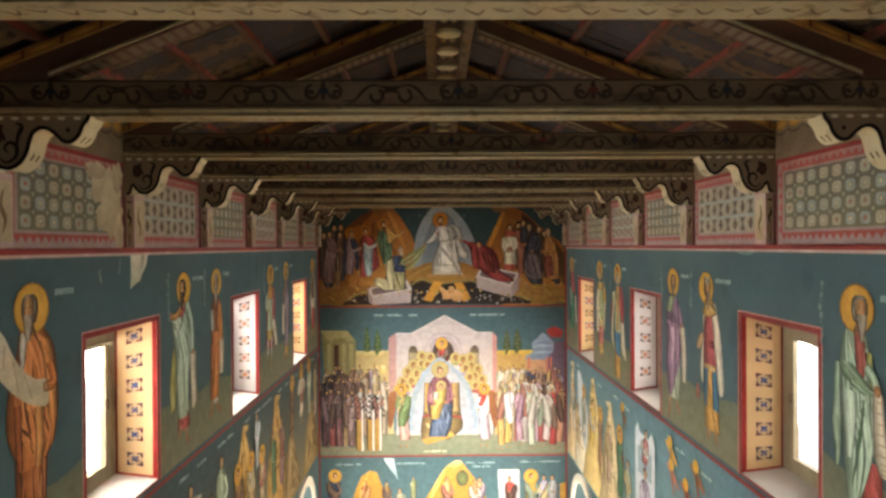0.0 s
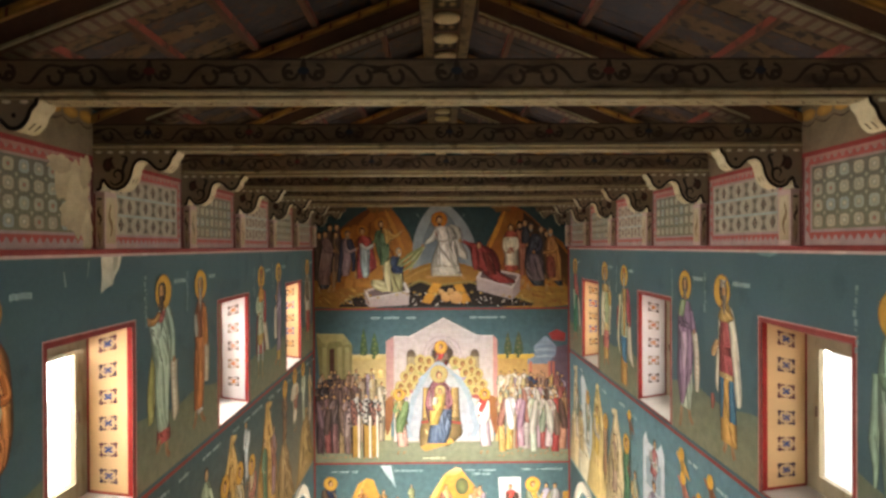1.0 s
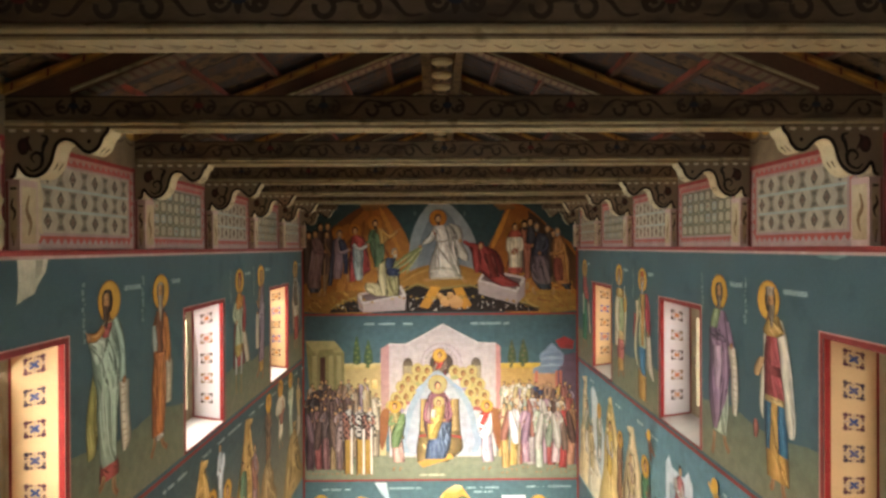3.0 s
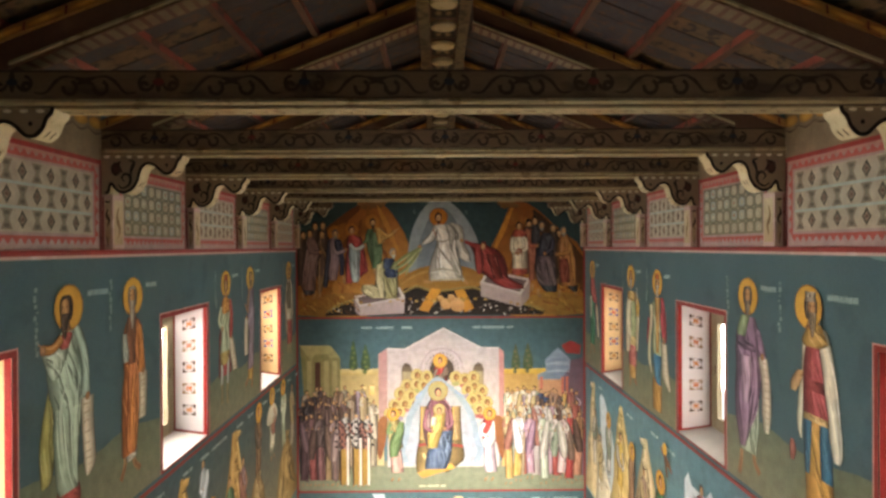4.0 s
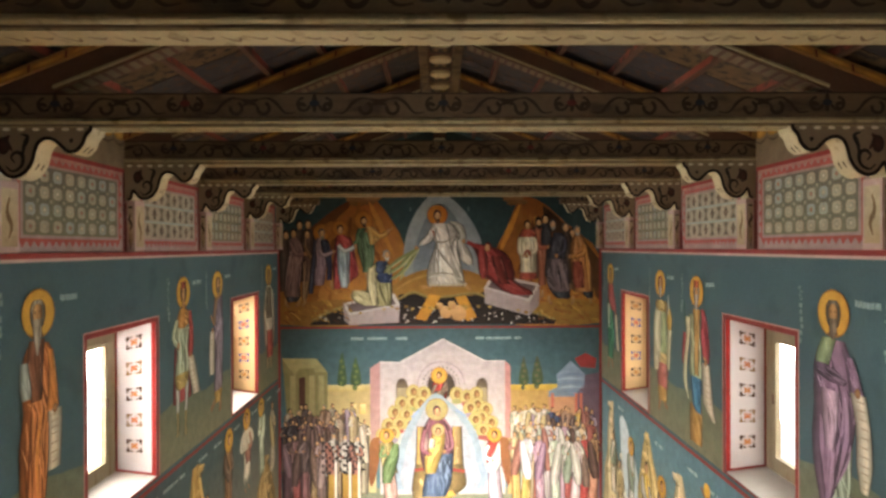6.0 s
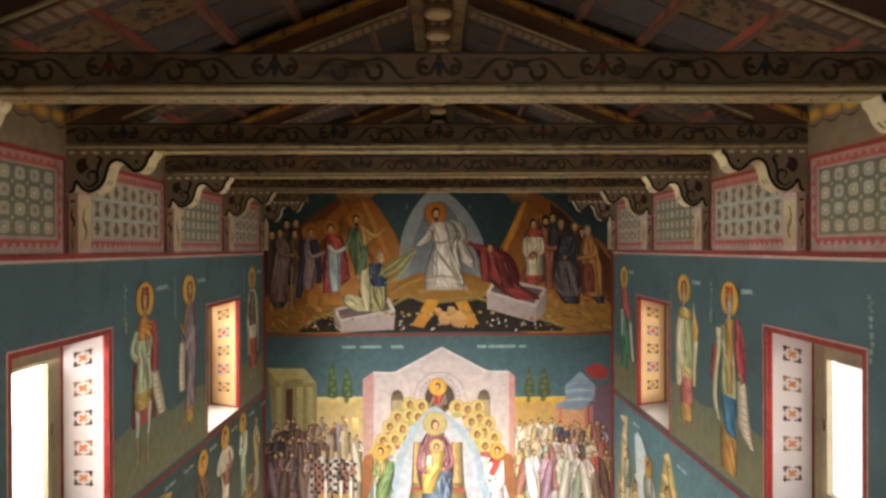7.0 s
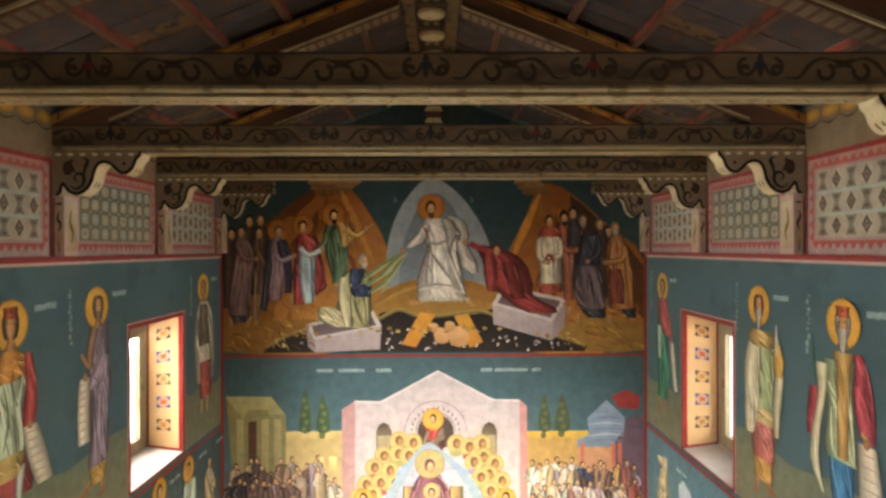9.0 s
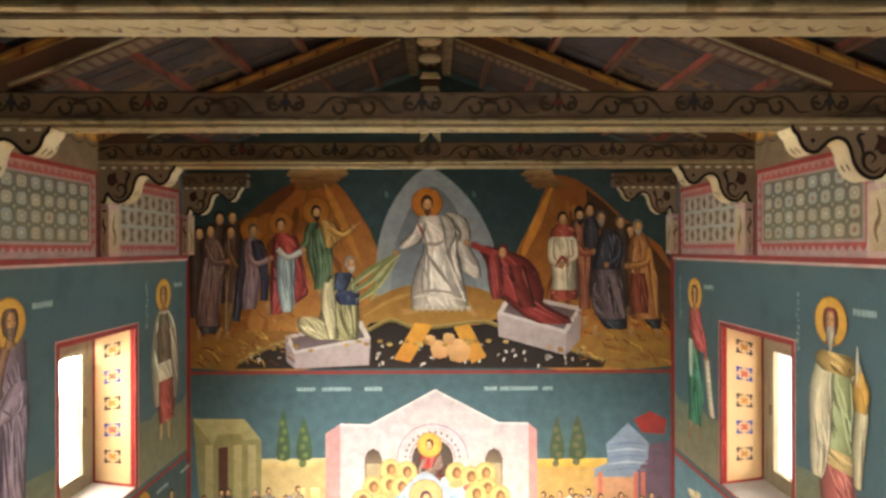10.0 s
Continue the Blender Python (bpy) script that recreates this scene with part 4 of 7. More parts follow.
f = Figure("left", 5.08, -0.51, "painted robed figure in orange-brown with a wide white scroll")
f.cloth("robe", "9a5426", 10, (-0.73, -0.22, 0.23), (-1.2, -0.21, 0.21), (-1.59, -0.2, 0.18), (-1.82, -0.18, 0.17), (-1.89, -0.17, 0.16))
f.cloth("mantle", "a8602a", 34, (-0.12, -0.09, 0.09), (-0.21, -0.16, 0.19), (-0.36, -0.18, 0.3), (-0.64, -0.28, 0.34), (-0.92, -0.31, 0.35), (-1.09, -0.27, 0.32), (-1.22, -0.2, 0.27), (-1.34, -0.16, 0.12))
f.cloth("breast", "b0aa9c", 3, (-0.19, -0.14, -0.05), (-0.33, -0.16, -0.07), (-0.49, -0.14, -0.1))
f.cloth("fold", "c07a3c", 5, (-0.28, 0.09, 0.22), (-0.49, 0.15, 0.3), (-0.74, 0.19, 0.32), (-1, 0.21, 0.32))
f.cloth("fold", "8a4620", 6, (-0.77, -0.23, -0.14), (-1.15, -0.21, -0.13), (-1.31, -0.19, -0.13))
f.cloth("fold", "bf8448", 4, (-0.84, 0.02, 0.13), (-1.14, 0.04, 0.14), (-1.35, 0.03, 0.1))
f.banner((-0.47, -0.07), (-0.32, -0.2), (-0.24, -0.34), (-0.12, -0.49), (0.04, -0.6), (0.19, -0.64), (0.2, -0.85), (0.02, -0.82), (-0.16, -0.72), (-0.35, -0.55), (-0.49, -0.35))
f.line("sleeve", "a8602a", 0.1, (0.22, -0.48), (0.28, -0.67), (0.17, -0.69))
f.finish(hair="77695a", beard="8a8070", turn=-0.014, long=0.1, bald=1)
f = Figure("left", 8.11, -0.55, "painted robed figure in pale green over red with a hanging scroll")
f.cloth("under_robe", "8c8648", 12, (-0.72, -0.3, -0.17), (-1.01, -0.39, -0.17), (-1.26, -0.43, -0.21), (-1.51, -0.41, -0.24), (-1.58, -0.4, -0.32))
f.cloth("hem", "9a4038", 4, (-1.69, -0.18, 0.15), (-1.82, -0.2, 0.19), (-1.9, -0.18, 0.17))
f.foot((-0.11, -1.83), (-0.15, -1.92), (-0.21, -1.94))
f.foot((0.08, -1.91), (0.09, -2.04), (0.16, -2.11))
f.cloth("robe", "8fa18c", 34, (-0.15, -0.03, 0.13), (-0.25, -0.15, 0.23), (-0.41, -0.32, 0.3), (-0.56, -0.33, 0.32), (-0.78, -0.29, 0.32), (-0.94, -0.23, 0.25), (-1.14, -0.24, 0.18), (-1.41, -0.22, 0.15), (-1.62, -0.2, 0.13), (-1.74, -0.15, 0.14))
f.cloth("breast", "8f3f38", 4, (-0.23, -0.1, 0.06), (-0.3, -0.16, 0.04), (-0.38, -0.13, -0.01))
f.cloth("sling", "a4b29e", 9, (-0.38, -0.4, 0), (-0.47, -0.36, -0.05), (-0.57, -0.31, -0.12), (-0.64, -0.26, -0.17))
f.line("forearm", "9a6a34", 0.1, (-0.11, -0.27), (-0.24, -0.35), (-0.38, -0.34))
f.line("hand", "a87a50", 0.05, (-0.38, -0.34), (-0.45, -0.26))
f.cloth("sleeve", "93a694", 8, (-0.19, 0.04, 0.17), (-0.44, 0.16, 0.29), (-0.67, 0.21, 0.32), (-0.88, 0.17, 0.34))
f.line("fold", "5f7264", 0.03, (0.08, -0.31), (0.18, -0.6), (0.18, -0.82))
f.line("fold", "b7c4b0", 0.05, (-0.08, -0.76), (-0.14, -1), (-0.08, -1.5))
f.scroll((-0.91, 0.18, 0.4), (-1.13, 0.19, 0.39), (-1.42, 0.21, 0.42), (-1.6, 0.23, 0.43), (-1.69, 0.26, 0.32))
f.finish(hair="2c2018", beard="34241a", turn=-0.02, long=0.12, name=0.34)
f = Figure("left", 9.31, -0.54, "painted robed figure in orange with a grey sleeve and scroll")
f.foot((-0.16, -1.8), (-0.2, -1.91), (-0.27, -2.02))
f.foot((0.02, -1.84), (0.04, -1.93), (0.16, -2.02))
f.cloth("hem", "98968e", 4, (-1.74, -0.18, 0.09), (-1.81, -0.16, 0.09), (-1.86, -0.15, 0.05))
f.cloth("robe", "a85e28", 26, (-0.27, -0.13, 0.14), (-0.42, -0.21, 0.22), (-0.75, -0.21, 0.27), (-0.87, -0.2, 0.25), (-1.12, -0.25, 0.15), (-1.44, -0.25, 0.12), (-1.75, -0.25, 0.07), (-1.79, -0.21, 0.04))
f.cloth("breast", "704228", 6, (-0.23, -0.12, 0.09), (-0.48, -0.16, 0.06), (-0.77, -0.1, 0.05))
f.cloth("cuff", "8d968e", 5, (-0.41, -0.24, -0.14), (-0.62, -0.25, -0.1), (-0.73, -0.22, -0.1))
f.cloth("sleeve", "b8702f", 8, (-0.34, 0.11, 0.2), (-0.58, 0.14, 0.24), (-0.88, 0.1, 0.28))
f.line("fold", "d08a44", 0.04, (0.03, -0.88), (-0.03, -1.26), (-0.01, -1.72))
f.line("fold", "74401c", 0.04, (-0.1, -0.79), (-0.13, -1.23), (-0.16, -1.7))
f.scroll((-0.9, 0.12, 0.32), (-1.12, 0.13, 0.32), (-1.44, 0.11, 0.29))
f.finish(hair="7c7264", beard="877d6e", turn=-0.006, long=0.2)
f = Figure("left", 12.32, -0.58, "painted figure in a short pale green tunic and red cloak")
f.cloth("cloak", "84302e", 14, (-0.29, -0.08, 0.29), (-0.6, -0.22, 0.34), (-0.83, -0.28, 0.31), (-1.11, -0.3, 0.24), (-1.34, -0.32, 0.28), (-1.5, -0.31, 0.28))
f.cloth("leg", "a3a69e", 4, (-1.21, -0.24, -0.12), (-1.41, -0.22, -0.12), (-1.64, -0.22, -0.14))
f.cloth("leg", "a3a69e", 4, (-1.24, 0.07, 0.19), (-1.47, 0.06, 0.15), (-1.66, 0.04, 0.12))
f.cloth("boot", "7c7046", 4, (-1.62, -0.22, -0.14), (-1.88, -0.21, -0.13), (-1.94, -0.25, -0.13))
f.cloth("boot", "7c7046", 4, (-1.65, 0.04, 0.12), (-1.91, 0.03, 0.11), (-1.99, 0.01, 0.13))
f.cloth("tunic", "939d80", 22, (-0.29, -0.12, 0.18), (-0.47, -0.24, 0.25), (-0.64, -0.26, 0.18), (-0.82, -0.19, 0.14), (-1.1, -0.26, 0.17), (-1.31, -0.2, 0.09))
f.cloth("hem", "a08848", 5, (-1.11, -0.28, 0.18), (-1.22, -0.26, 0.16), (-1.32, -0.2, 0.07))
f.cloth("yoke", "a9722e", 8, (-0.22, -0.12, 0.08), (-0.32, -0.19, 0.25), (-0.42, -0.23, 0.24), (-0.49, -0.11, 0.05))
f.line("sleeve", "9aa488", 0.11, (-0.2, -0.37), (-0.31, -0.58), (-0.16, -0.72))
f.line("fold", "5f6b4c", 0.035, (-0.08, -0.51), (-0.03, -0.82), (-0.09, -1.06))
f.cloth("sleeve", "94332f", 6, (-0.27, 0.17, 0.26), (-0.64, 0.18, 0.34), (-0.92, 0.14, 0.3))
f.scroll((-0.92, 0.14, 0.34), (-1.21, 0.2, 0.47), (-1.49, 0.32, 0.56))
f.finish(hair="3a2a1c", beard=None, crown="8a3a26", name=0.3)
f = Figure("left", 13.62, -0.55, "painted robed figure in dull purple with a scroll")
f.foot((-0.09, -1.8), (-0.17, -1.88), (-0.29, -1.94))
f.foot((0.09, -1.86), (0.12, -1.98), (0.06, -2.04))
f.cloth("hem", "a8823a", 6, (-1.66, -0.16, 0.2), (-1.78, -0.13, 0.18), (-1.88, -0.12, 0.13))
f.cloth("robe", "6f5e6a", 22, (-0.18, -0.13, 0.23), (-0.52, -0.19, 0.24), (-0.81, -0.14, 0.27), (-1.24, -0.11, 0.22), (-1.59, -0.16, 0.21), (-1.69, -0.16, 0.18))
f.cloth("breast", "7a5a40", 4, (-0.2, -0.1, 0.04), (-0.43, -0.19, -0.05), (-0.64, -0.18, -0.08))
f.cloth("sling", "8a7884", 8, (-0.54, 0.04, 0.24), (-0.68, -0.08, 0.25), (-0.8, -0.19, 0.16), (-0.86, -0.22, -0.05))
f.line("fold", "a392a0", 0.04, (0.07, -0.82), (0.03, -1.24), (0.09, -1.61))
f.line("fold", "463a44", 0.04, (-0.08, -0.93), (-0.08, -1.28), (-0.12, -1.55))
f.line("hand", "94683f", 0.06, (-0.16, -0.62), (-0.27, -0.48))
f.scroll((-0.72, -0.32, -0.12), (-1.03, -0.36, -0.14), (-1.39, -0.35, -0.13))
f.finish(hair="5a4030", beard="5a4434", turn=0.01)
f = Figure("left", 16.52, -0.53, "painted figure in a cream cloak and red skirt")
f.cloth("leg", "8d7d58", 3, (-1.6, -0.12, 0.01), (-1.92, -0.14, -0.01))
f.cloth("leg", "8d7d58", 3, (-1.66, 0.09, 0.23), (-1.97, 0.11, 0.24))
f.cloth("skirt", "9a4436", 8, (-1.06, -0.2, 0.34), (-1.38, -0.17, 0.37), (-1.72, -0.12, 0.3))
f.cloth("cloak", "a89e86", 14, (-0.2, -0.13, 0.17), (-0.37, -0.26, 0.3), (-0.75, -0.35, 0.45), (-1.14, -0.32, 0.48), (-1.46, -0.26, 0.41))
f.cloth("tunic", "5a4c38", 10, (-0.26, -0.11, 0.13), (-0.52, -0.18, 0.2), (-0.9, -0.17, 0.23))
f.cloth("skirt", "9a4436", 6, (-1.15, -0.14, 0.27), (-1.41, -0.14, 0.3), (-1.68, -0.09, 0.26))
f.finish(hair="7a5030", beard=None)
f = Figure("right", 5.31, -0.58, "painted robed figure in pale green over red with an open scroll")
f.cloth("hem", "a0423a", 8, (-1.32, -0.29, -0.07), (-1.62, -0.31, -0.04), (-1.8, -0.32, -0.06))
f.cloth("cloak_edge", "7f957c", 6, (-0.52, 0.19, 0.3), (-0.95, 0.2, 0.33), (-1.11, 0.22, 0.35), (-1.32, 0.22, 0.3), (-1.49, 0.25, 0.29))
f.cloth("robe", "8ca28a", 34, (-0.17, -0.09, 0.14), (-0.27, -0.13, 0.19), (-0.47, -0.19, 0.23), (-0.73, -0.22, 0.23), (-0.98, -0.21, 0.22), (-1.23, -0.2, 0.19), (-1.44, -0.14, 0.17), (-1.65, -0.06, 0.15), (-1.76, -0.02, 0.13))
f.cloth("breast", "8a4236", 5, (-0.22, -0.08, 0.04), (-0.41, -0.12, 0.02), (-0.62, -0.09, -0))
f.cloth("lining", "8c8c46", 4, (-0.37, -0.19, -0.12), (-0.49, -0.2, -0.13), (-0.68, -0.22, -0.17))
f.cloth("sling", "6d8468", 8, (-0.5, 0.05, 0.23), (-0.61, -0.09, 0.19), (-0.7, -0.22, 0.05), (-0.75, -0.25, -0.08))
f.cloth("fold", "b3c2ae", 6, (-0.75, -0, 0.2), (-1.05, 0.01, 0.17), (-1.36, 0.06, 0.13))
f.line("fold", "48604a", 0.05, (-0.09, -0.8), (-0.05, -1.11), (0.06, -1.61))
f.line("sleeve", "8ca28a", 0.1, (-0.12, -0.5), (-0.21, -0.58), (-0.25, -0.68))
f.scroll((-0.7, -0.32, -0.2), (-0.99, -0.35, -0.2), (-1.27, -0.4, -0.22), (-1.4, -0.41, -0.29))
f.finish(hair="726a5c", beard="7d7566", turn=-0.02, long=0.12)
f = Figure("right", 8.29, -0.60, "painted crowned figure in red tunic, blue skirt and white cloak")
f.foot((-0.24, -1.91), (-0.26, -2.03), (-0.30, -2.10))
f.foot((-0.07, -1.91), (-0.05, -2.03), (-0.01, -2.08))
f.cloth("skirt", "ab7d36", 10, (-1.08, -0.31, 0.09), (-1.4, -0.34, 0.09), (-1.81, -0.37, 0.06), (-1.95, -0.37, 0.06))
f.cloth("skirt_panel", "2c566e", 7, (-1.12, -0.04, 0.09), (-1.39, -0.02, 0.08), (-1.65, -0, 0.07))
f.cloth("skirt_panel", "2c5a76", 9, (-1.07, -0.31, -0.16), (-1.35, -0.34, -0.16), (-1.65, -0.36, -0.18))
f.cloth("cloak", "c3bba2", 7, (-0.33, 0.03, 0.11), (-0.62, 0.05, 0.12), (-0.91, 0.08, 0.18), (-1.21, 0.12, 0.2), (-1.34, 0.11, 0.14))
f.cloth("cloak", "c9c2ac", 12, (-0.2, -0.26, -0.11), (-0.34, -0.33, -0.12), (-0.54, -0.39, -0.2), (-0.8, -0.44, -0.23), (-1.05, -0.47, -0.28), (-1.3, -0.5, -0.33), (-1.41, -0.46, -0.37))
f.cloth("tunic", "8f3838", 20, (-0.35, -0.16, 0.05), (-0.59, -0.21, 0.09), (-0.8, -0.25, 0.09), (-1.02, -0.3, 0.1), (-1.12, -0.3, 0.09))
f.cloth("belt", "742a2a", 4, (-0.71, -0.23, 0.08), (-0.77, -0.24, 0.09), (-0.82, -0.25, 0.08))
f.cloth("hem", "b99a60", 3, (-1.05, -0.3, 0.09), (-1.08, -0.3, 0.09), (-1.12, -0.3, 0.09))
f.cloth("yoke", "9f7c3c", 8, (-0.16, -0.2, -0.01), (-0.29, -0.28, 0.08), (-0.34, -0.3, 0.11), (-0.39, -0.18, 0.06))
f.cloth("sleeve", "b0895a", 6, (-0.65, 0.07, 0.18), (-0.77, 0.12, 0.29), (-0.88, 0.2, 0.3))
f.line("clasp", "c07060", 0.05, (-0.06, -0.53), (-0.09, -0.66))
f.cloth("ornament", "8a4a3c", 2, (-1.39, 0.24, 0.3), (-1.48, 0.2, 0.32), (-1.6, 0.24, 0.3))
f.finish(hair="4a3a2c", beard="6a5c4a", crown="94887a", name=0.4, turn=-0.02, long=0.12)
f = Figure("right", 9.45, -0.59, "painted robed figure in purple over green with a long scroll")
f.foot((0.16, -1.86), (0.18, -2.01), (0.22, -2.17))
f.foot((-0.12, -1.77), (-0.13, -1.92), (-0.24, -2.02))
f.cloth("under_robe", "94a088", 12, (-1.07, -0.25, -0.01), (-1.43, -0.23, 0.18), (-1.71, -0.19, 0.21), (-1.84, -0.18, 0.21))
f.cloth("robe", "775a70", 26, (-0.24, -0.15, 0.16), (-0.44, -0.26, 0.28), (-0.7, -0.35, 0.3), (-0.9, -0.3, 0.29), (-1.18, -0.23, 0.32), (-1.47, -0.08, 0.3), (-1.68, 0.01, 0.24), (-1.81, 0.08, 0.2))
f.cloth("breast", "78885f", 5, (-0.23, -0.04, 0.16), (-0.42, 0.04, 0.26), (-0.52, 0.07, 0.23))
f.cloth("fold", "a98c9c", 7, (-0.71, -0.08, 0.18), (-0.98, -0.06, 0.16), (-1.27, -0, 0.12))
f.cloth("sling", "523c4e", 7, (-0.48, 0.09, 0.28), (-0.55, -0.11, 0.28), (-0.61, -0.18, 0.15), (-0.64, -0.14, 0.04))
f.cloth("sleeve", "7f6278", 8, (-0.37, -0.26, -0.16), (-0.59, -0.37, -0.21), (-0.72, -0.42, -0.21))
f.scroll((-0.67, -0.42, -0.22), (-0.95, -0.48, -0.3), (-1.26, -0.5, -0.3), (-1.5, -0.45, -0.35))
f.finish(hair="5f5346", beard="5a4c3e", name=0.3, long=0.08)
f = Figure("right", 12.35, -0.60, "painted crowned figure in green, red cloak and blue skirt")
f.cloth("cloak", "84282e", 10, (-0.63, 0.35, 0.49), (-0.95, 0.37, 0.53), (-1.1, 0.42, 0.52))
f.cloth("cloak", "8a2a32", 14, (-0.24, -0.23, -0.11), (-0.39, -0.3, -0.13), (-0.56, -0.35, -0.11), (-0.78, -0.38, -0.15), (-0.95, -0.37, -0.27))
f.cloth("boot", "a87a36", 8, (-1.61, -0.15, 0.25), (-1.88, -0.16, 0.26), (-2.15, -0.15, 0.24))
f.cloth("skirt", "2f6488", 12, (-1.11, -0.14, 0.21), (-1.39, -0.12, 0.18), (-1.62, -0.13, 0.14), (-1.7, -0.13, 0.04))
f.cloth("tunic", "929c76", 20, (-0.34, -0.13, 0.28), (-0.56, -0.11, 0.25), (-0.76, -0.13, 0.21), (-1.1, -0.15, 0.26), (-1.21, -0.18, 0.23))
f.cloth("belt", "a07a3c", 6, (-0.25, -0.13, 0.14), (-0.43, -0.09, 0.1), (-0.79, -0.07, 0.08), (-1.18, -0.06, 0.08))
f.cloth("sleeve", "bab28e", 8, (-0.39, 0.2, 0.39), (-0.66, 0.23, 0.35), (-1, 0.31, 0.43), (-1.32, 0.33, 0.47), (-1.57, 0.26, 0.3))
f.line("staff", "23463a", 0.04, (0.42, -0.12), (0.4, -0.37), (0.37, -0.62))
f.cloth("sleeve", "a03840", 6, (-0.51, -0.25, -0.13), (-0.73, -0.33, -0.15), (-0.92, -0.36, -0.21))
f.line("hand", "a87a50", 0.06, (-0.23, -0.88), (-0.31, -0.94))
f.scroll((-0.97, -0.4, -0.17), (-1.28, -0.46, -0.19), (-1.53, -0.52, -0.21), (-1.69, -0.58, -0.47))
f.finish(hair="908a80", beard="908a82", crown="a04a28", long=0.1)
f = Figure("right", 13.72, -0.57, "painted figure in cream robes over a red skirt")
f.foot((0.04, -1.87), (0.07, -1.99), (0.1, -2.08))
f.foot((-0.14, -1.81), (-0.17, -1.93), (-0.29, -1.97))
f.cloth("shin", "a9803e", 6, (-1.62, -0.26, 0.14), (-1.8, -0.26, 0.12), (-1.9, -0.23, 0.09))
f.cloth("skirt", "a0564c", 9, (-1.22, -0.28, 0.18), (-1.48, -0.28, 0.17), (-1.67, -0.28, 0.14))
f.cloth("tunic", "8a9568", 14, (-0.36, -0.3, 0.16), (-0.68, -0.27, 0.1), (-0.97, -0.27, 0.13), (-1.21, -0.29, 0.23))
f.cloth("hem", "b09860", 4, (-1.12, -0.32, 0.26), (-1.19, -0.35, 0.26), (-1.28, -0.29, 0.23))
f.cloth("cloak", "b8af8e", 12, (-0.34, -0.06, 0.19), (-0.65, -0.03, 0.31), (-1.02, 0, 0.31), (-1.32, 0.07, 0.3), (-1.44, 0.13, 0.27))
f.cloth("cloak", "b0a886", 8, (-0.31, -0.38, -0.18), (-0.63, -0.47, -0.3), (-1.05, -0.42, -0.27), (-1.35, -0.38, -0.29))
f.cloth("yoke", "9a7c40", 6, (-0.27, -0.27, 0.16), (-0.37, -0.36, 0.23), (-0.45, -0.24, 0.1))
f.cloth("shield", "b58c3c", 4, (-0.38, -0.41, -0.33), (-0.53, -0.49, -0.27), (-0.71, -0.44, -0.31))
f.line("staff", "b9b6a8", 0.035, (-0.34, -0.17), (-0.34, -0.33), (-0.33, -0.5))
f.finish(hair="6a2c22", beard="90887a", long=0.1)
f = Figure("right", 16.54, -0.54, "painted figure in red top and green skirt with a scroll")
f.foot((0.14, -1.74), (0.16, -1.88), (0.2, -2.02))
f.foot((-0.04, -1.69), (-0.08, -1.83), (-0.15, -1.94))
f.cloth("robe", "2c6a4a", 18, (-0.5, -0.16, 0.24), (-0.78, -0.15, 0.28), (-1.08, -0.19, 0.25), (-1.46, -0.2, 0.21), (-1.76, -0.16, 0.23))
f.cloth("top", "94403a", 9, (-0.19, -0.16, 0.17), (-0.46, -0.24, 0.2), (-0.64, -0.29, 0.1), (-0.75, -0.32, -0.05))
f.cloth("apron", "9fb09a", 4, (-0.63, 0.06, 0.22), (-0.94, 0.06, 0.21), (-1.14, 0.1, 0.17))
f.line("fold", "164030", 0.05, (-0.01, -0.92), (0.03, -1.31), (-0.04, -1.67))
f.line("sleeve", "94403a", 0.09, (-0.21, -0.43), (-0.32, -0.67), (-0.32, -0.9))
f.scroll((-0.82, -0.44, -0.27), (-1.2, -0.51, -0.34), (-1.53, -0.59, -0.43))
f.finish(hair="3a281c", beard=None)

# olive painted ground behind the figures, and the red line below it
for wall, place, x_in, sgn in (("left", on_left, XL, 1), ("right", on_right, XR, -1)):
    edges = [3.3] + [e for w in WIN for e in w] + [YE]
    for a, b in zip(edges[::2], edges[1::2]):
        p = Paint(place, 0.0025)
        a, b = a + 0.07, b - (0.07 if b < YE else 0.03)
        n = 14
        r = random.Random(int(a * 10))
        top = [(a + (b - a) * i / n, -2.06 + 0.05 * math.sin(i * 0.7 + a) + r.uniform(-0.015, 0.015)) for i in range(n + 1)]
        p.poly([(a, -2.85)] + top + [(b, -2.85)], "5d6450", "717058")
        thing("ground_mural", "olive green painted ground strip", "mural", "painted ground strips", p.mesh("ground_mural"))
    s = Solid()
    xa, xb = sorted((x_in, x_in + sgn * 0.006))
    s.box(xa, xb, YB, YE, -2.955, -2.905)
    thing("trim", "dark red painted line between two painted rows", "trim", me=s.mesh("trim", RED), kind="structure")
    s = Solid()
    s.box(xa, xb, YE - 0.03, YE - 0.0005, -6.0, -0.06)
    thing("trim", "dark red painted corner line", "trim", me=s.mesh("trim", RED), kind="structure")

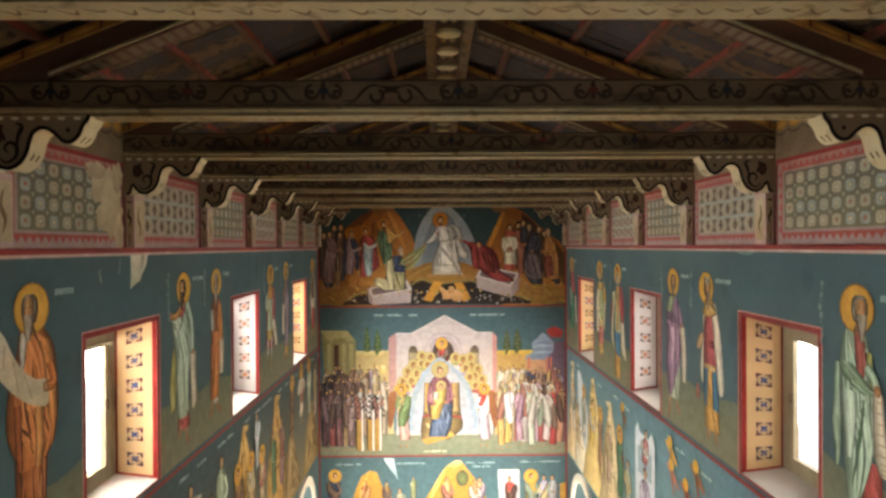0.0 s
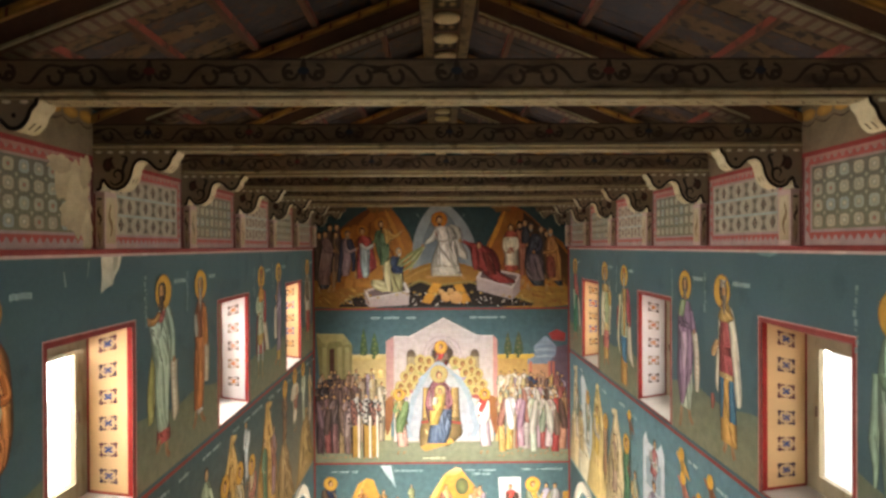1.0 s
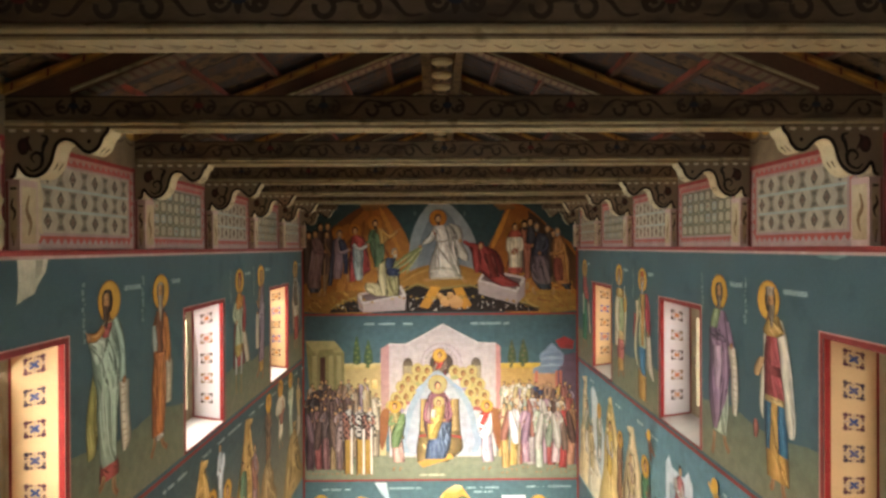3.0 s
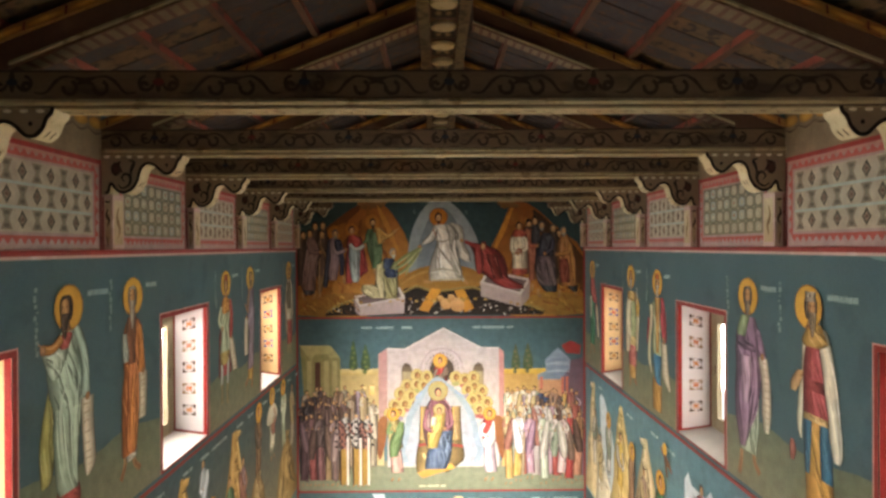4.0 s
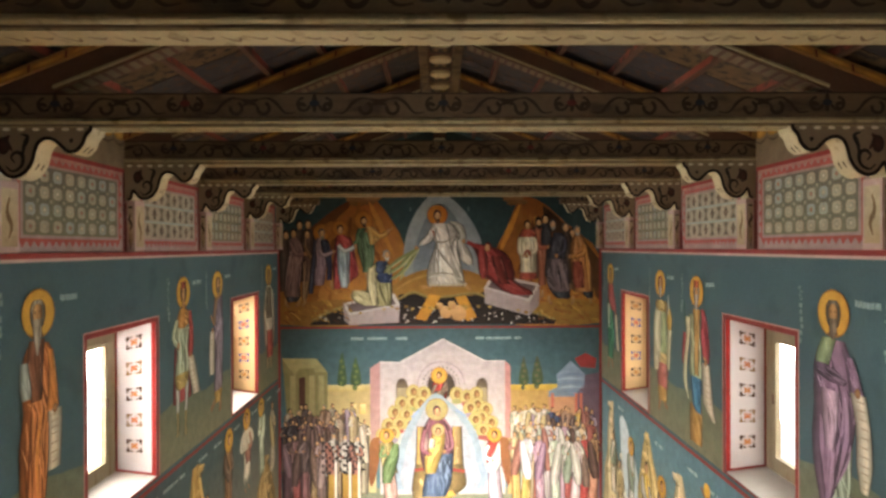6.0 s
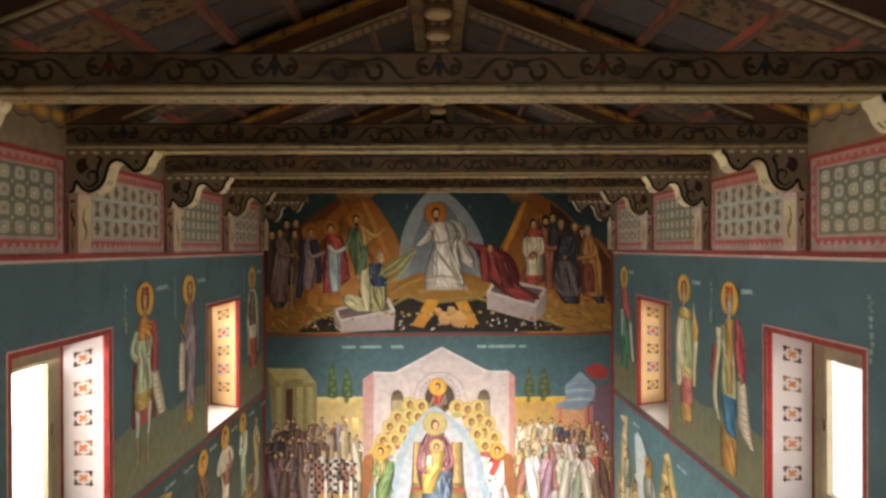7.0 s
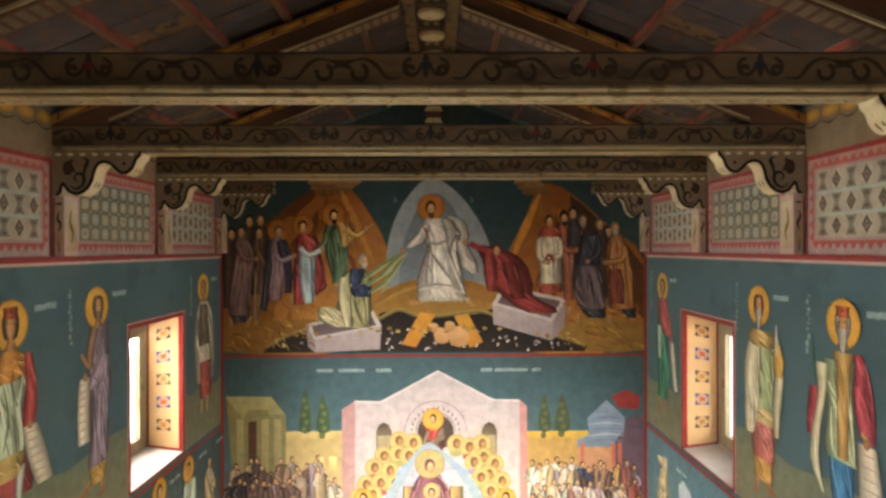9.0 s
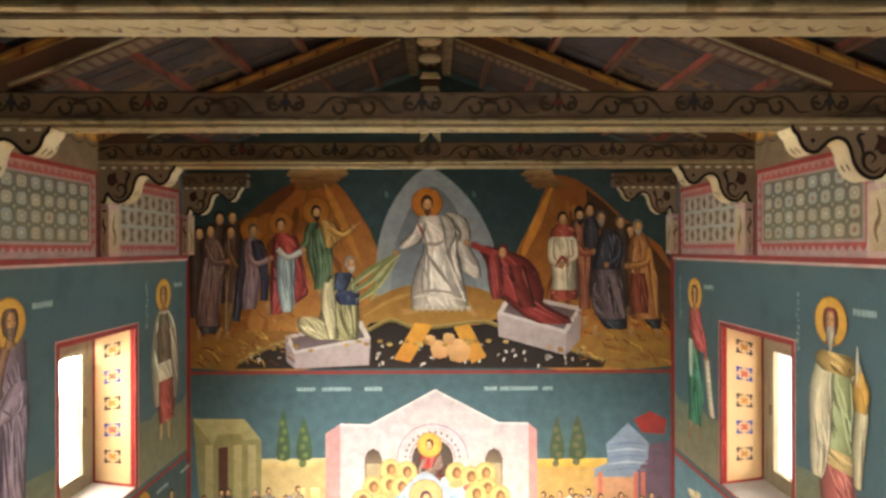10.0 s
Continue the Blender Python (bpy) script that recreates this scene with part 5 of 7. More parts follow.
# flaked plaster on the left wall
p = Paint(on_left, 0.0105)
r = random.Random(3)
for cy, cz, ry, rz in ((6.22, 0.62, 0.26, 0.26), (6.36, 0.40, 0.2, 0.36), (6.48, 0.16, 0.11, 0.2), (6.05, 0.78, 0.2, 0.10), (6.2, 0.32, 0.16, 0.16), (6.45, 0.75, 0.12, 0.16)):
    pts = [(cy + ry * math.cos(a * 0.35) * r.uniform(0.65, 1.15), cz + rz * math.sin(a * 0.35) * r.uniform(0.65, 1.15)) for a in range(18)]
    p.poly(pts, "b5a583", "96866a")
for cy, cz, ry, rz in ((6.95, 0.36, 0.12, 0.34), (6.92, 0.15, 0.09, 0.14)):
    pts = [(cy + ry * math.cos(a * 0.35) * r.uniform(0.6, 1.15), cz + rz * math.sin(a * 0.35) * r.uniform(0.65, 1.15)) for a in range(18)]
    p.poly(pts, "b8a98a", "9c8c70")
p.poly([(6.72, -0.08), (7.12, -0.08), (7.08, -0.20), (6.98, -0.30), (6.93, -0.38), (6.80, -0.42), (6.71, -0.46), (6.73, -0.28)], "c3bda6", "aaa792")
p.poly([(6.95, -0.09), (7.05, -0.09), (7.02, -0.22), (6.94, -0.26)], "8f8d7a", "a9a590")
p.stroke([(6.1, -0.22), (6.13, -0.36)], 0.05, "8d9a92", True, 0)
p.stroke([(6.5, -0.12), (6.48, -0.28)], 0.035, "7d8c86", True, 0)
thing("plaster_patch", "pale bare plaster where the paint has flaked off", "damage", me=p.mesh("plaster_patch"))
p = Paint(on_right, 0.0045)
p.poly([(7.0, -0.07), (7.5, -0.07), (7.42, -0.11), (7.2, -0.13), (7.05, -0.10)], "5f7a78")
thing("plaster_patch", "faint pale scuff under the cornice", "damage", me=p.mesh("plaster_patch"))


def crowd_figure(p, u, top, foot, half, robe, second=None, hair=HAIR, halo=None, beard=None, seed=0, skirt=None, feet=True, n=5, disc=None):
    """A small robed figure in a painted scene. top: the crown of its head."""
    p.cut("painted_ground")
    p.row = p.row or p.d
    p.d = p.row + (p.count % 3) * 0.0024
    p.count += 1
    s = half / 0.25
    r = random.Random(seed * 3 + 1)
    k = r.choice((-1, 1))
    hv = top - 0.12 * s
    h = half * 0.14 * k
    if feet:
        for f in (-0.4, 0.35):
            p.poly([(u + f * half - 0.08 * half, foot + 0.25 * half), (u + f * half + 0.1 * half, foot + 0.25 * half), (u + (f + 0.12 + 0.2 * k) * half, foot - 0.18 * half), (u + (f - 0.1 + 0.2 * k) * half, foot - 0.15 * half)], "a07850", "6e4c30")
    mid = hv - (0.42 + r.uniform(-0.04, 0.06)) * (hv - foot)
    if feet:
        foot += 0.16 * s
    lean = k * half * r.uniform(0.0, 0.3)
    if skirt:
        robe_shape(p, [(mid + 0.1 * s, u - half * 0.55 + h, u + half * 0.55 + h), ((mid + foot) / 2, u - half * 0.66, u + half * 0.62), (foot + 0.05 * s, u - half * 0.72 - h, u + half * 0.66 - h)], skirt, n * 3, seed + 5, 0, half * 0.06)
    lo = mid - r.uniform(0.0, 0.2) * s if skirt else foot + 0.03
    robe_shape(p, [(hv - 0.10 * s, u - half * 0.24 + lean, u + half * 0.24 + lean), (hv - 0.18 * s, u - half * 0.72 + lean, u + half * 0.68 + lean), (hv - 0.36 * s, u - half * 0.92 + lean * 0.6, u + half * 0.86 + lean * 0.6),
                   (hv - 0.36 * s + (lo - hv + 0.36 * s) * 0.5, u - half * 0.72 + h, u + half * 0.70 + h), (lo + 0.06, u - half * 0.76, u + half * 0.72), (lo, u - half * 0.7 - h, u + half * 0.6 - h)], robe, n * 3 + 4, seed, 0.25 * k, half * 0.06)
    for f in (-0.45, 0.0, 0.42):
        e = lo - r.uniform(0.03, 0.16) * s
        p.poly([(u + (f - 0.28) * half, lo + 0.05 * s), (u + (f + 0.26) * half, lo + 0.04 * s), (u + (f + 0.1 * k) * half, e)], shade(robe, r.uniform(0.7, 1.1)), shade(robe, 0.55))
    # cloth slung across the body
    bright = sum(int(robe[i:i + 2], 16) for i in (0, 2, 4)) > 330
    q = second or r.choice(("a89468", "a8a296", "8a5a4c", "76806c", "8a7884", shade(robe, 1.3)) if bright else ("4a342c", "5f4a3a", "6a5548", "54403a", shade(robe, 1.3)))
    if second or r.random() < 0.85:
        e = mid - r.uniform(0.1, 0.5) * (mid - foot)
        robe_shape(p, [(hv - 0.20 * s, u - k * half * 0.82, u - k * half * 0.3), (hv - 0.45 * s, u - k * half * 0.9, u + k * half * 0.15), (mid, u - k * half * 0.6, u + k * half * 0.8), (e, u - k * half * 0.1, u + k * half * 0.78)], q, n + 1, seed + 8, 0.3, half * 0.05, 1)
    hx = u + k * half * r.uniform(0.1, 0.5)
    hz = hv - r.uniform(0.42, 0.66) * s
    arm(p, [(u + k * half * 0.62, hv - 0.26 * s), (u + k * half * 1.0, hv - 0.52 * s), (hx, hz)], half * 0.34, shade(q, 1.05))
    head(p, u + lean * 1.3, hv, s * 0.95, hair, beard and shade(beard, 1.12), halo, disc, 0.012 * k)
    p.cut("painted_figure")
    p.d = p.row + 0.0075


# ------------------------------------------------------------------ gable wall, upper scene
def A(u, v):
    return (XL + (u - 330) * 0.008293, 0.878 - (v - 345) * 0.00834)


def P(*uv, f=A):
    return [f(uv[i], uv[i + 1]) for i in range(0, len(uv), 2)]


UNIT = 0.0083


def RA(levels, col, n, seed, skew=0.0, light=0):
    robe_shape(p, [(A(0, v)[1], A(a, 0)[0], A(b, 0)[0]) for v, a, b in levels], col, n, seed, skew, 0.014, light)


p = Paint(on_end, 0.003, owner=thing("gable_mural", "large painted scene of robed shapes and open stone chests", "mural"))
p.poly([(XL + 0.01, -1.72), (XR - 0.01, -1.72), (XR - 0.01, 1.38), (XC, 2.72), (XL + 0.01, 1.38)], "243437", "2f4648")
p.cut("painted_sky")
p.poly(P(332, 645, 332, 452, 372, 420, 420, 392, 470, 352, 520, 322, 555, 318, 600, 330, 640, 380, 668, 440, 672, 520, 640, 640), "5c2c16", "8a602a", 2)
p.poly(P(440, 560, 470, 400, 515, 345, 540, 322, 590, 318, 632, 372, 668, 440, 672, 520, 640, 640, 450, 640), "8a5020", "a67434", 2)
for k, (a, b, z) in enumerate(((520, 592, 330), (512, 604, 320), (506, 618, 310))):
    p.poly(P(a, z, a + 8, z - 10, b - 6, z - 11, b, z - 3, b - 12, z + 5, (a + b) / 2 + 8, z + 2, (a + b) / 2 - 6, z + 8, a + 12, z + 6), ("7a5830", "94744a", "a3875c")[k], "6a4420")
p.stroke(P(548, 325, 540, 380, 520, 430), 0.12, "7a4a1c")
p.stroke(P(575, 325, 600, 380, 640, 470), 0.14, "a86e2a")
p.cut("painted_hill")
p.poly(P(1192, 645, 1192, 470, 1150, 420, 1100, 380, 1050, 335, 1005, 312, 975, 320, 945, 390, 905, 470, 890, 540, 900, 645), "7e461c", "a06c2c", 2)
p.stroke(P(985, 322, 950, 400, 920, 470), 0.14, "b9782a")
p.poly(P(1040, 335, 1110, 395, 1192, 480, 1192, 590, 1110, 470, 1060, 400), "3a2418", "5a3a1e", 2)
for k, (a, b, z) in enumerate(((942, 1002, 330), (932, 990, 320), (924, 984, 310))):
    p.poly(P(a, z, a + 10, z - 9, b - 6, z - 10, b, z - 2, b - 14, z + 5, (a + b) / 2, z + 2, a + 12, z + 6), ("7a5830", "94744a", "a3875c")[k], "6a4420")
p.cut("painted_hill")
r = random.Random(88)
lift = p.d
for i in range(64):
    side = i % 2
    t = r.random()
    v = 335 + 230 * t
    c0, c1 = ((545 - 205 * t, 575 + 95 * t) if side == 0 else (968 - 65 * t, 1010 + 180 * t))
    u = c0 + (c1 - c0) * r.random()
    slope = (u - (c0 + c1) / 2) / 120
    p.d = lift + (i % 8) * 0.0001
    p.stroke([A(u, v), A(u + 12 * slope, v + r.uniform(14, 30)), A(u + 34 * slope, v + r.uniform(36, 62))], r.uniform(0.05, 0.13), r.choice(("7a4a1e", "703f1a", "8c5c26", "96682a", "683818", "84521f")), True, 3)
p.d = lift + 0.001
p.cut("painted_hill")
# pointed pale glory
p.poly(P(760, 298, 790, 312, 830, 350, 862, 400, 878, 450, 872, 530, 820, 570, 766, 575, 712, 570, 676, 545, 666, 500, 670, 430, 690, 370, 726, 318), "8a9193", "7d868c", 3)
p.poly(P(766, 330, 795, 350, 824, 400, 838, 450, 840, 540, 766, 560, 700, 545, 694, 470, 708, 410, 735, 355), "666c70", "747c86", 3)
p.cut("painted_glory")
# mound and cave
p.poly(P(600, 600, 640, 545, 690, 515, 740, 503, 800, 502, 860, 515, 905, 545, 940, 600, 880, 620, 660, 620), "8a6128", "937034", 3)
p.stroke(P(640, 562, 700, 528, 780, 512), 0.06, "a07a3c")
p.poly(P(335, 650, 340, 600, 420, 590, 500, 585, 560, 600, 500, 650), "86602a", "7c5a26", 2)
p.poly(P(1192, 650, 1190, 600, 1120, 585, 1050, 590, 1000, 620, 1060, 650), "8f6a2e", "80602a", 2)
p.poly(P(415, 652, 430, 632, 480, 610, 520, 598, 580, 592, 640, 590, 655, 572, 690, 566, 730, 582, 790, 580, 850, 575, 880, 565, 905, 590, 960, 612, 1040, 622, 1075, 640, 1070, 652), "1c1512", "241a16", 0)
p.stroke(P(420, 642, 480, 612, 560, 594, 640, 588, 690, 566, 735, 580, 790, 577, 860, 570, 905, 588, 1000, 616, 1072, 640), 0.06, "6f5f34", False)
p.stroke(P(420, 640, 480, 610, 560, 592, 640, 586, 690, 564, 735, 578, 790, 575, 860, 568, 905, 586, 1000, 614, 1072, 638), 0.02, "9a8650", False)
r = random.Random(21)
lift = p.d
for i in range(90):
    u, v = r.uniform(440, 1050), r.uniform(598, 646)
    if v < 600 + abs(u - 760) * 0.07:
        continue
    p.d = lift
    a = r.uniform(0, 3.14)
    p.stroke([A(u, v), A(u + 6 * math.cos(a), v + 6 * math.sin(a))], 0.025, r.choice(("a9a098", "8d8078", "c9c2b8")), False, 0)
p.d = lift + 0.0004
p.cut("painted_ground")
# planks, box and stones
p.poly(P(735, 571, 766, 576, 726, 642, 697, 636), "c08a30", "a8722a")
p.poly(P(804, 579, 832, 574, 862, 632, 836, 644), "c08a30", "a8722a")
for u, v, w in ((778, 618, 14), (812, 620, 18), (762, 602, 8), (795, 600, 9)):
    p.poly(P(u - w, v - w, u + w, v - w * 0.8, u + w, v + w, u - w * 0.8, v + w), "c29a68", "a87a4c", 2)
p.cut("painted_plank")
# the two open stone chests
def chest(front, side, rim, dark):
    p.poly(rim, "b9b0ac")
    p.poly(dark, "54474a", "6b5c5c")
    p.poly(front, "a79a98", "988a88")
    p.poly(side, "8d7f80", "857878")
    p.cut("painted_chest")


chest(P(520, 626, 655, 600, 653, 646, 521, 652), P(503, 596, 520, 626, 521, 652, 507, 640), P(503, 594, 640, 568, 657, 600, 520, 628), P(514, 598, 634, 576, 646, 597, 522, 620))
chest(P(882, 556, 1005, 592, 1003, 630, 884, 596), P(1005, 592, 1032, 546, 1029, 602, 1003, 630), P(904, 518, 1033, 545, 1006, 594, 881, 556), P(908, 526, 1022, 550, 1000, 584, 892, 553))
p.d += 0.002
p.cut("painted_ground")
# broken rocky ground under the groups
r = random.Random(77)
lift = p.d
for i in range(150):
    u = r.choice((r.uniform(340, 520), r.uniform(1010, 1185)))
    v = r.uniform(545, 640)
    p.d = lift
    a = r.uniform(0.3, 1.4)
    w = r.uniform(8, 26)
    p.stroke([A(u, v), A(u + w * math.cos(a), v + w * 0.6 * math.sin(a))], r.uniform(0.03, 0.09), r.choice(("7a3f1c", "5a3018", "a87c34", "8d6428", "c0964c", "6a3a1a")), True, 0)
for i in range(34):
    u, v = r.uniform(420, 1070), 0
    v = 606 + abs(u - 760) * 0.05 + r.uniform(-8, 4)
    p.d = lift
    p.oval(*A(u, v), 0.045, 0.028, r.choice(("94783c", "86642c", "a88c50")), None, 7)
p.d = lift + 0.0003
p.cut("painted_rock")
# side groups
def group_figure(top, cloths, arms=(), hair=HAIR, beard=None, halo=None, feet=()):
    """A robed shape of the upper scene; top: the middle of its head."""
    u, v = top
    p.d = p.row + (p.count % 3) * 0.0022
    p.count += 1
    for a, b, da in feet:
        p.stroke(P(a, b - 14, a, b, a + da, b + 8), 0.06, "a88458", False, 3, "7c5a38")
    if halo:
        p.oval(*A(u, v - 2), halo * UNIT, halo * UNIT, "a86f2a", "9a5f22", 24)
        p.ring(*A(u, v - 2), halo * UNIT, 0.012, "6e3f14")
    seed = int(u * 3 + v)
    for k, (col, n, levels) in enumerate(cloths):
        robe_shape(p, [(A(0, z)[1], A(a, 0)[0], A(b, 0)[0]) for z, a, b in levels], shade(col, 1.12), n + n // 3, seed + k, 0.12, 0.009, seed + k)
    for col, pts in arms:
        arm(p, P(*pts), 0.10, col)
    head(p, *A(u, v), 0.92, hair, beard, None, None, 0.008)
    p.cut("painted_figure")


p.new_row()
# dim heads and shoulders at the back
for u, v, col, hair in ((388, 386, "3a2a24", "2c1f18"), (411, 384, "44302a", "54463a"), (352, 412, "3a2822", "241a14"), (1028, 378, "4a3028", "1f1814"), (1046, 372, "2c2628", "1f1814"), (1101, 394, "38291f", "6a5c4c"), (1118, 410, "4a3420", "3a2a1c")):
    group_figure((u, v), [(col, 4, [(v + 10, u - 7, u + 7), (v + 24, u - 16, u + 16), (v + 70, u - 17, u + 17), (v + 150, u - 15, u + 15)])], (), hair)
p.new_row()
group_figure((408, 410), [("775c3e", 14, [(418, 400, 418), (432, 395, 430), (470, 397, 432), (500, 398, 420), (550, 396, 413), (586, 396, 405)])], [("6a5036", (402, 440, 412, 462, 424, 480))], "3a2a1c", None, None, [(402, 592, -8)])
group_figure((1028, 382), [("824830", 14, [(395, 1018, 1038), (420, 1016, 1046), (460, 1022, 1050), (500, 1028, 1046), (548, 1027, 1048)]), ("2a282e", 6, [(388, 1040, 1056), (415, 1034, 1062), (440, 1038, 1060)])], [("945038", (1022, 430, 1034, 448, 1054, 446))], "1f1814", "2c1f18", None, [(1038, 575, -6)])
p.new_row()
group_figure((372, 408), [("2c2a34", 4, [(565, 350, 389), (580, 352, 388), (590, 356, 380)]), ("664c4a", 24, [(418, 364, 384), (435, 358, 396), (460, 358, 402), (500, 350, 396), (550, 346, 389), (576, 348, 391)])], [("705654", (366, 436, 378, 462, 404, 462))], "3f3026", None, None, [(352, 596, 8), (386, 594, -8)])
p.oval(*A(474, 396), 0.16, 0.16, "9a6428", "8a5420", 20)
group_figure((448, 408), [("26283a", 8, [(425, 426, 446), (480, 420, 436), (540, 414, 428), (568, 412, 424)]), ("78626a", 20, [(420, 436, 456), (440, 430, 462), (480, 432, 462), (520, 427, 458), (546, 428, 452)]), ("22243a", 8, [(424, 446, 462), (440, 446, 470), (490, 462, 476), (532, 460, 474)])],
             [("8a767c", (440, 448, 452, 466, 480, 456))], "6b6258", "7d7468", 23)
group_figure((497, 398), [("86292a", 14, [(418, 484, 526), (470, 480, 537), (520, 478, 542), (556, 480, 494)]), ("84969a", 20, [(430, 492, 524), (460, 489, 524), (500, 490, 522), (540, 496, 520), (552, 500, 516)]), ("93302c", 8, [(412, 490, 508), (424, 484, 526), (438, 488, 530), (450, 500, 522)])],
             [("a3aaa6", (492, 440, 510, 455, 538, 442))], "4c3020", None, 22, [(474, 548, 6), (484, 545, 4)])
group_figure((560, 376), [("344a2c", 10, [(394, 545, 566), (420, 538, 560), (460, 545, 560), (500, 556, 566)]), ("41583a", 20, [(405, 552, 582), (440, 554, 589), (480, 558, 588), (512, 556, 578)]), ("9c7236", 10, [(390, 566, 584), (402, 568, 598), (420, 572, 604), (438, 576, 590)])],
             [("a87c3c", (582, 402, 606, 416, 626, 402)), ("4a6240", (544, 410, 542, 430, 530, 440))], "2c1f18", "2c1f18", 25, [(566, 520, 4)])
p.stroke(P(626, 402, 640, 392), 0.045, "b08a5c")
group_figure((998, 388), [("b9b096", 20, [(402, 986, 1010), (420, 974, 1022), (450, 972, 1024), (480, 979, 1022), (522, 978, 1022)]), ("8f3a2a", 4, [(398, 986, 1012), (408, 978, 1020), (420, 976, 1023)]), ("8f3a2a", 4, [(514, 977, 1024), (524, 976, 1024), (532, 977, 1024)])],
             [("b9b096", (978, 425, 978, 460, 996, 470)), ("c2b9a0", (1018, 425, 1020, 455, 1004, 462))], "1f1814")
p.stroke(P(984, 474, 998, 456, 1008, 474), 0.06, "8a3a2c")
group_figure((1066, 386), [("20242e", 5, [(560, 1058, 1112), (574, 1068, 1113), (584, 1078, 1112)]), ("4d3f44", 24, [(470, 1050, 1102), (510, 1047, 1108), (545, 1051, 1110), (566, 1062, 1111)]), ("22232e", 16, [(408, 1068, 1092), (425, 1062, 1104), (450, 1056, 1106), (478, 1050, 1098)])],
             [("343444", (1098, 425, 1096, 455, 1076, 470))], "6a6258", "8d8478", None, [(1056, 590, 8)])
p.stroke(P(1082, 482, 1094, 520, 1106, 564), 0.10, "77676a")
p.stroke(P(1078, 490, 1086, 530, 1090, 560), 0.04, "2c2428")
group_figure((1132, 402), [("20222a", 4, [(562, 1140, 1174), (574, 1150, 1174), (584, 1158, 1172)]), ("8d5a2c", 24, [(418, 1122, 1146), (440, 1114, 1158), (480, 1112, 1166), (520, 1116, 1170), (566, 1122, 1173)]), ("6f3022", 10, [(485, 1120, 1144), (520, 1118, 1150), (556, 1124, 1150)])],
             [("a0703a", (1150, 440, 1146, 466, 1112, 472))], "948a7a", "a39a8c", None, [(1120, 592, -4), (1168, 588, 2)])
p.stroke(P(1154, 440, 1160, 500, 1166, 562), 0.06, "b98a4c")
p.cut("painted_detail")
# kneeling figure with pale green drapery
p.d += 0.002
p.stroke(P(524, 578, 548, 574, 572, 570), 0.13, "b0895c", False, 4, "8f6a44")
RA([(484, 592, 622), (505, 574, 636), (535, 572, 634), (570, 566, 636), (602, 590, 632)], "938c60", 26, 71, 0.2)
RA([(560, 530, 560), (575, 526, 592), (590, 536, 600), (600, 560, 598)], "b5ac82", 10, 72, 0.2)
RA([(500, 572, 592), (540, 568, 594), (575, 576, 596), (600, 582, 594)], "c0b68c", 9, 73, 0.1)
RA([(482, 594, 624), (500, 592, 620), (514, 594, 612)], "39435c", 7, 74)
RA([(514, 598, 634), (526, 594, 637), (540, 602, 634)], "2e3856", 7, 75)
for a in ((618, 505, 655, 478, 702, 448), (624, 515, 664, 490, 706, 448), (632, 530, 668, 505, 704, 452), (650, 500, 680, 470, 706, 446)):
    p.stroke(P(*a), 0.085, "747a4c")
    p.stroke(P(*[q + 3 for q in a]), 0.035, "aaa678")
p.stroke(P(668, 500, 664, 520, 656, 532), 0.06, "8f9060")
head(p, *A(620, 466), 0.95, "a9a294", "b5ae9e", None, None, 0.02)
p.cut("painted_figure")
# kneeling figure in deep red
RA([(436, 842, 862), (446, 850, 905), (462, 860, 938), (490, 868, 955), (516, 874, 964), (540, 906, 966), (562, 930, 1008), (574, 960, 1014)], "7c2824", 14, 33, 0.3)
RA([(448, 866, 886), (480, 864, 890), (512, 868, 892), (530, 874, 886)], "84302c", 8, 34, 0.1)
RA([(470, 900, 930), (510, 912, 940), (545, 922, 950)], "632019", 8, 35, 0.2)
head(p, *A(892, 446), 0.9, "7c2623", None, None, None, -0.012)
p.stroke(P(836, 432, 852, 440, 872, 448), 0.09, "84302c", False)
p.cut("painted_figure")
# central white-robed figure
p.d += 0.002
for pts in ((742, 540, 738, 550, 712, 552), (826, 535, 834, 550, 846, 560)):
    p.stroke(P(*pts), 0.075, "b8905c", False, 3, "9a7040")
p.oval(*A(757, 360), 0.225, 0.225, "b87424", "a8641e", 28)
p.ring(*A(757, 360), 0.225, 0.012, "7a4414")
RA([(378, 786, 806), (388, 800, 826), (412, 812, 834), (432, 812, 832)], "a9a294", 6, 54, 0.1)
RA([(428, 806, 826), (445, 810, 836), (465, 816, 848), (480, 818, 852), (492, 838, 852)], "bdb5a8", 10, 56, 0.3)
RA([(382, 744, 790), (396, 738, 808), (415, 746, 818), (438, 752, 808), (465, 742, 814), (495, 732, 821), (525, 728, 827), (548, 730, 832)], "c4bbae", 34, 55, 0.3)
RA([(384, 778, 798), (405, 786, 808), (424, 788, 806), (436, 790, 800)], "a39b90", 7, 57, 0.1)
p.stroke(P(746, 405, 752, 428, 776, 432, 800, 416), 0.06, "958c7e")
p.stroke(P(752, 442, 774, 474, 806, 516), 0.06, "8d8376")
p.stroke(P(746, 460, 760, 500, 752, 540), 0.05, "989082")
p.stroke(P(790, 450, 806, 490, 818, 520), 0.05, "cfc6b8")
p.stroke(P(730, 520, 770, 514, 826, 524), 0.045, "958c7e")
p.stroke(P(732, 526, 775, 522, 826, 532), 0.05, "c9c0b2")
RA([(396, 738, 756), (412, 730, 752), (428, 712, 746), (440, 706, 724)], "c4bbae", 9, 58, 0.1)
p.stroke(P(740, 396, 746, 406, 750, 418), 0.045, "8a4a38")
p.oval(*A(701, 447), 0.05, 0.045, SKIN, "8a6440", 8)
p.oval(*A(827, 430), 0.05, 0.05, SKIN, "8a6440", 8)
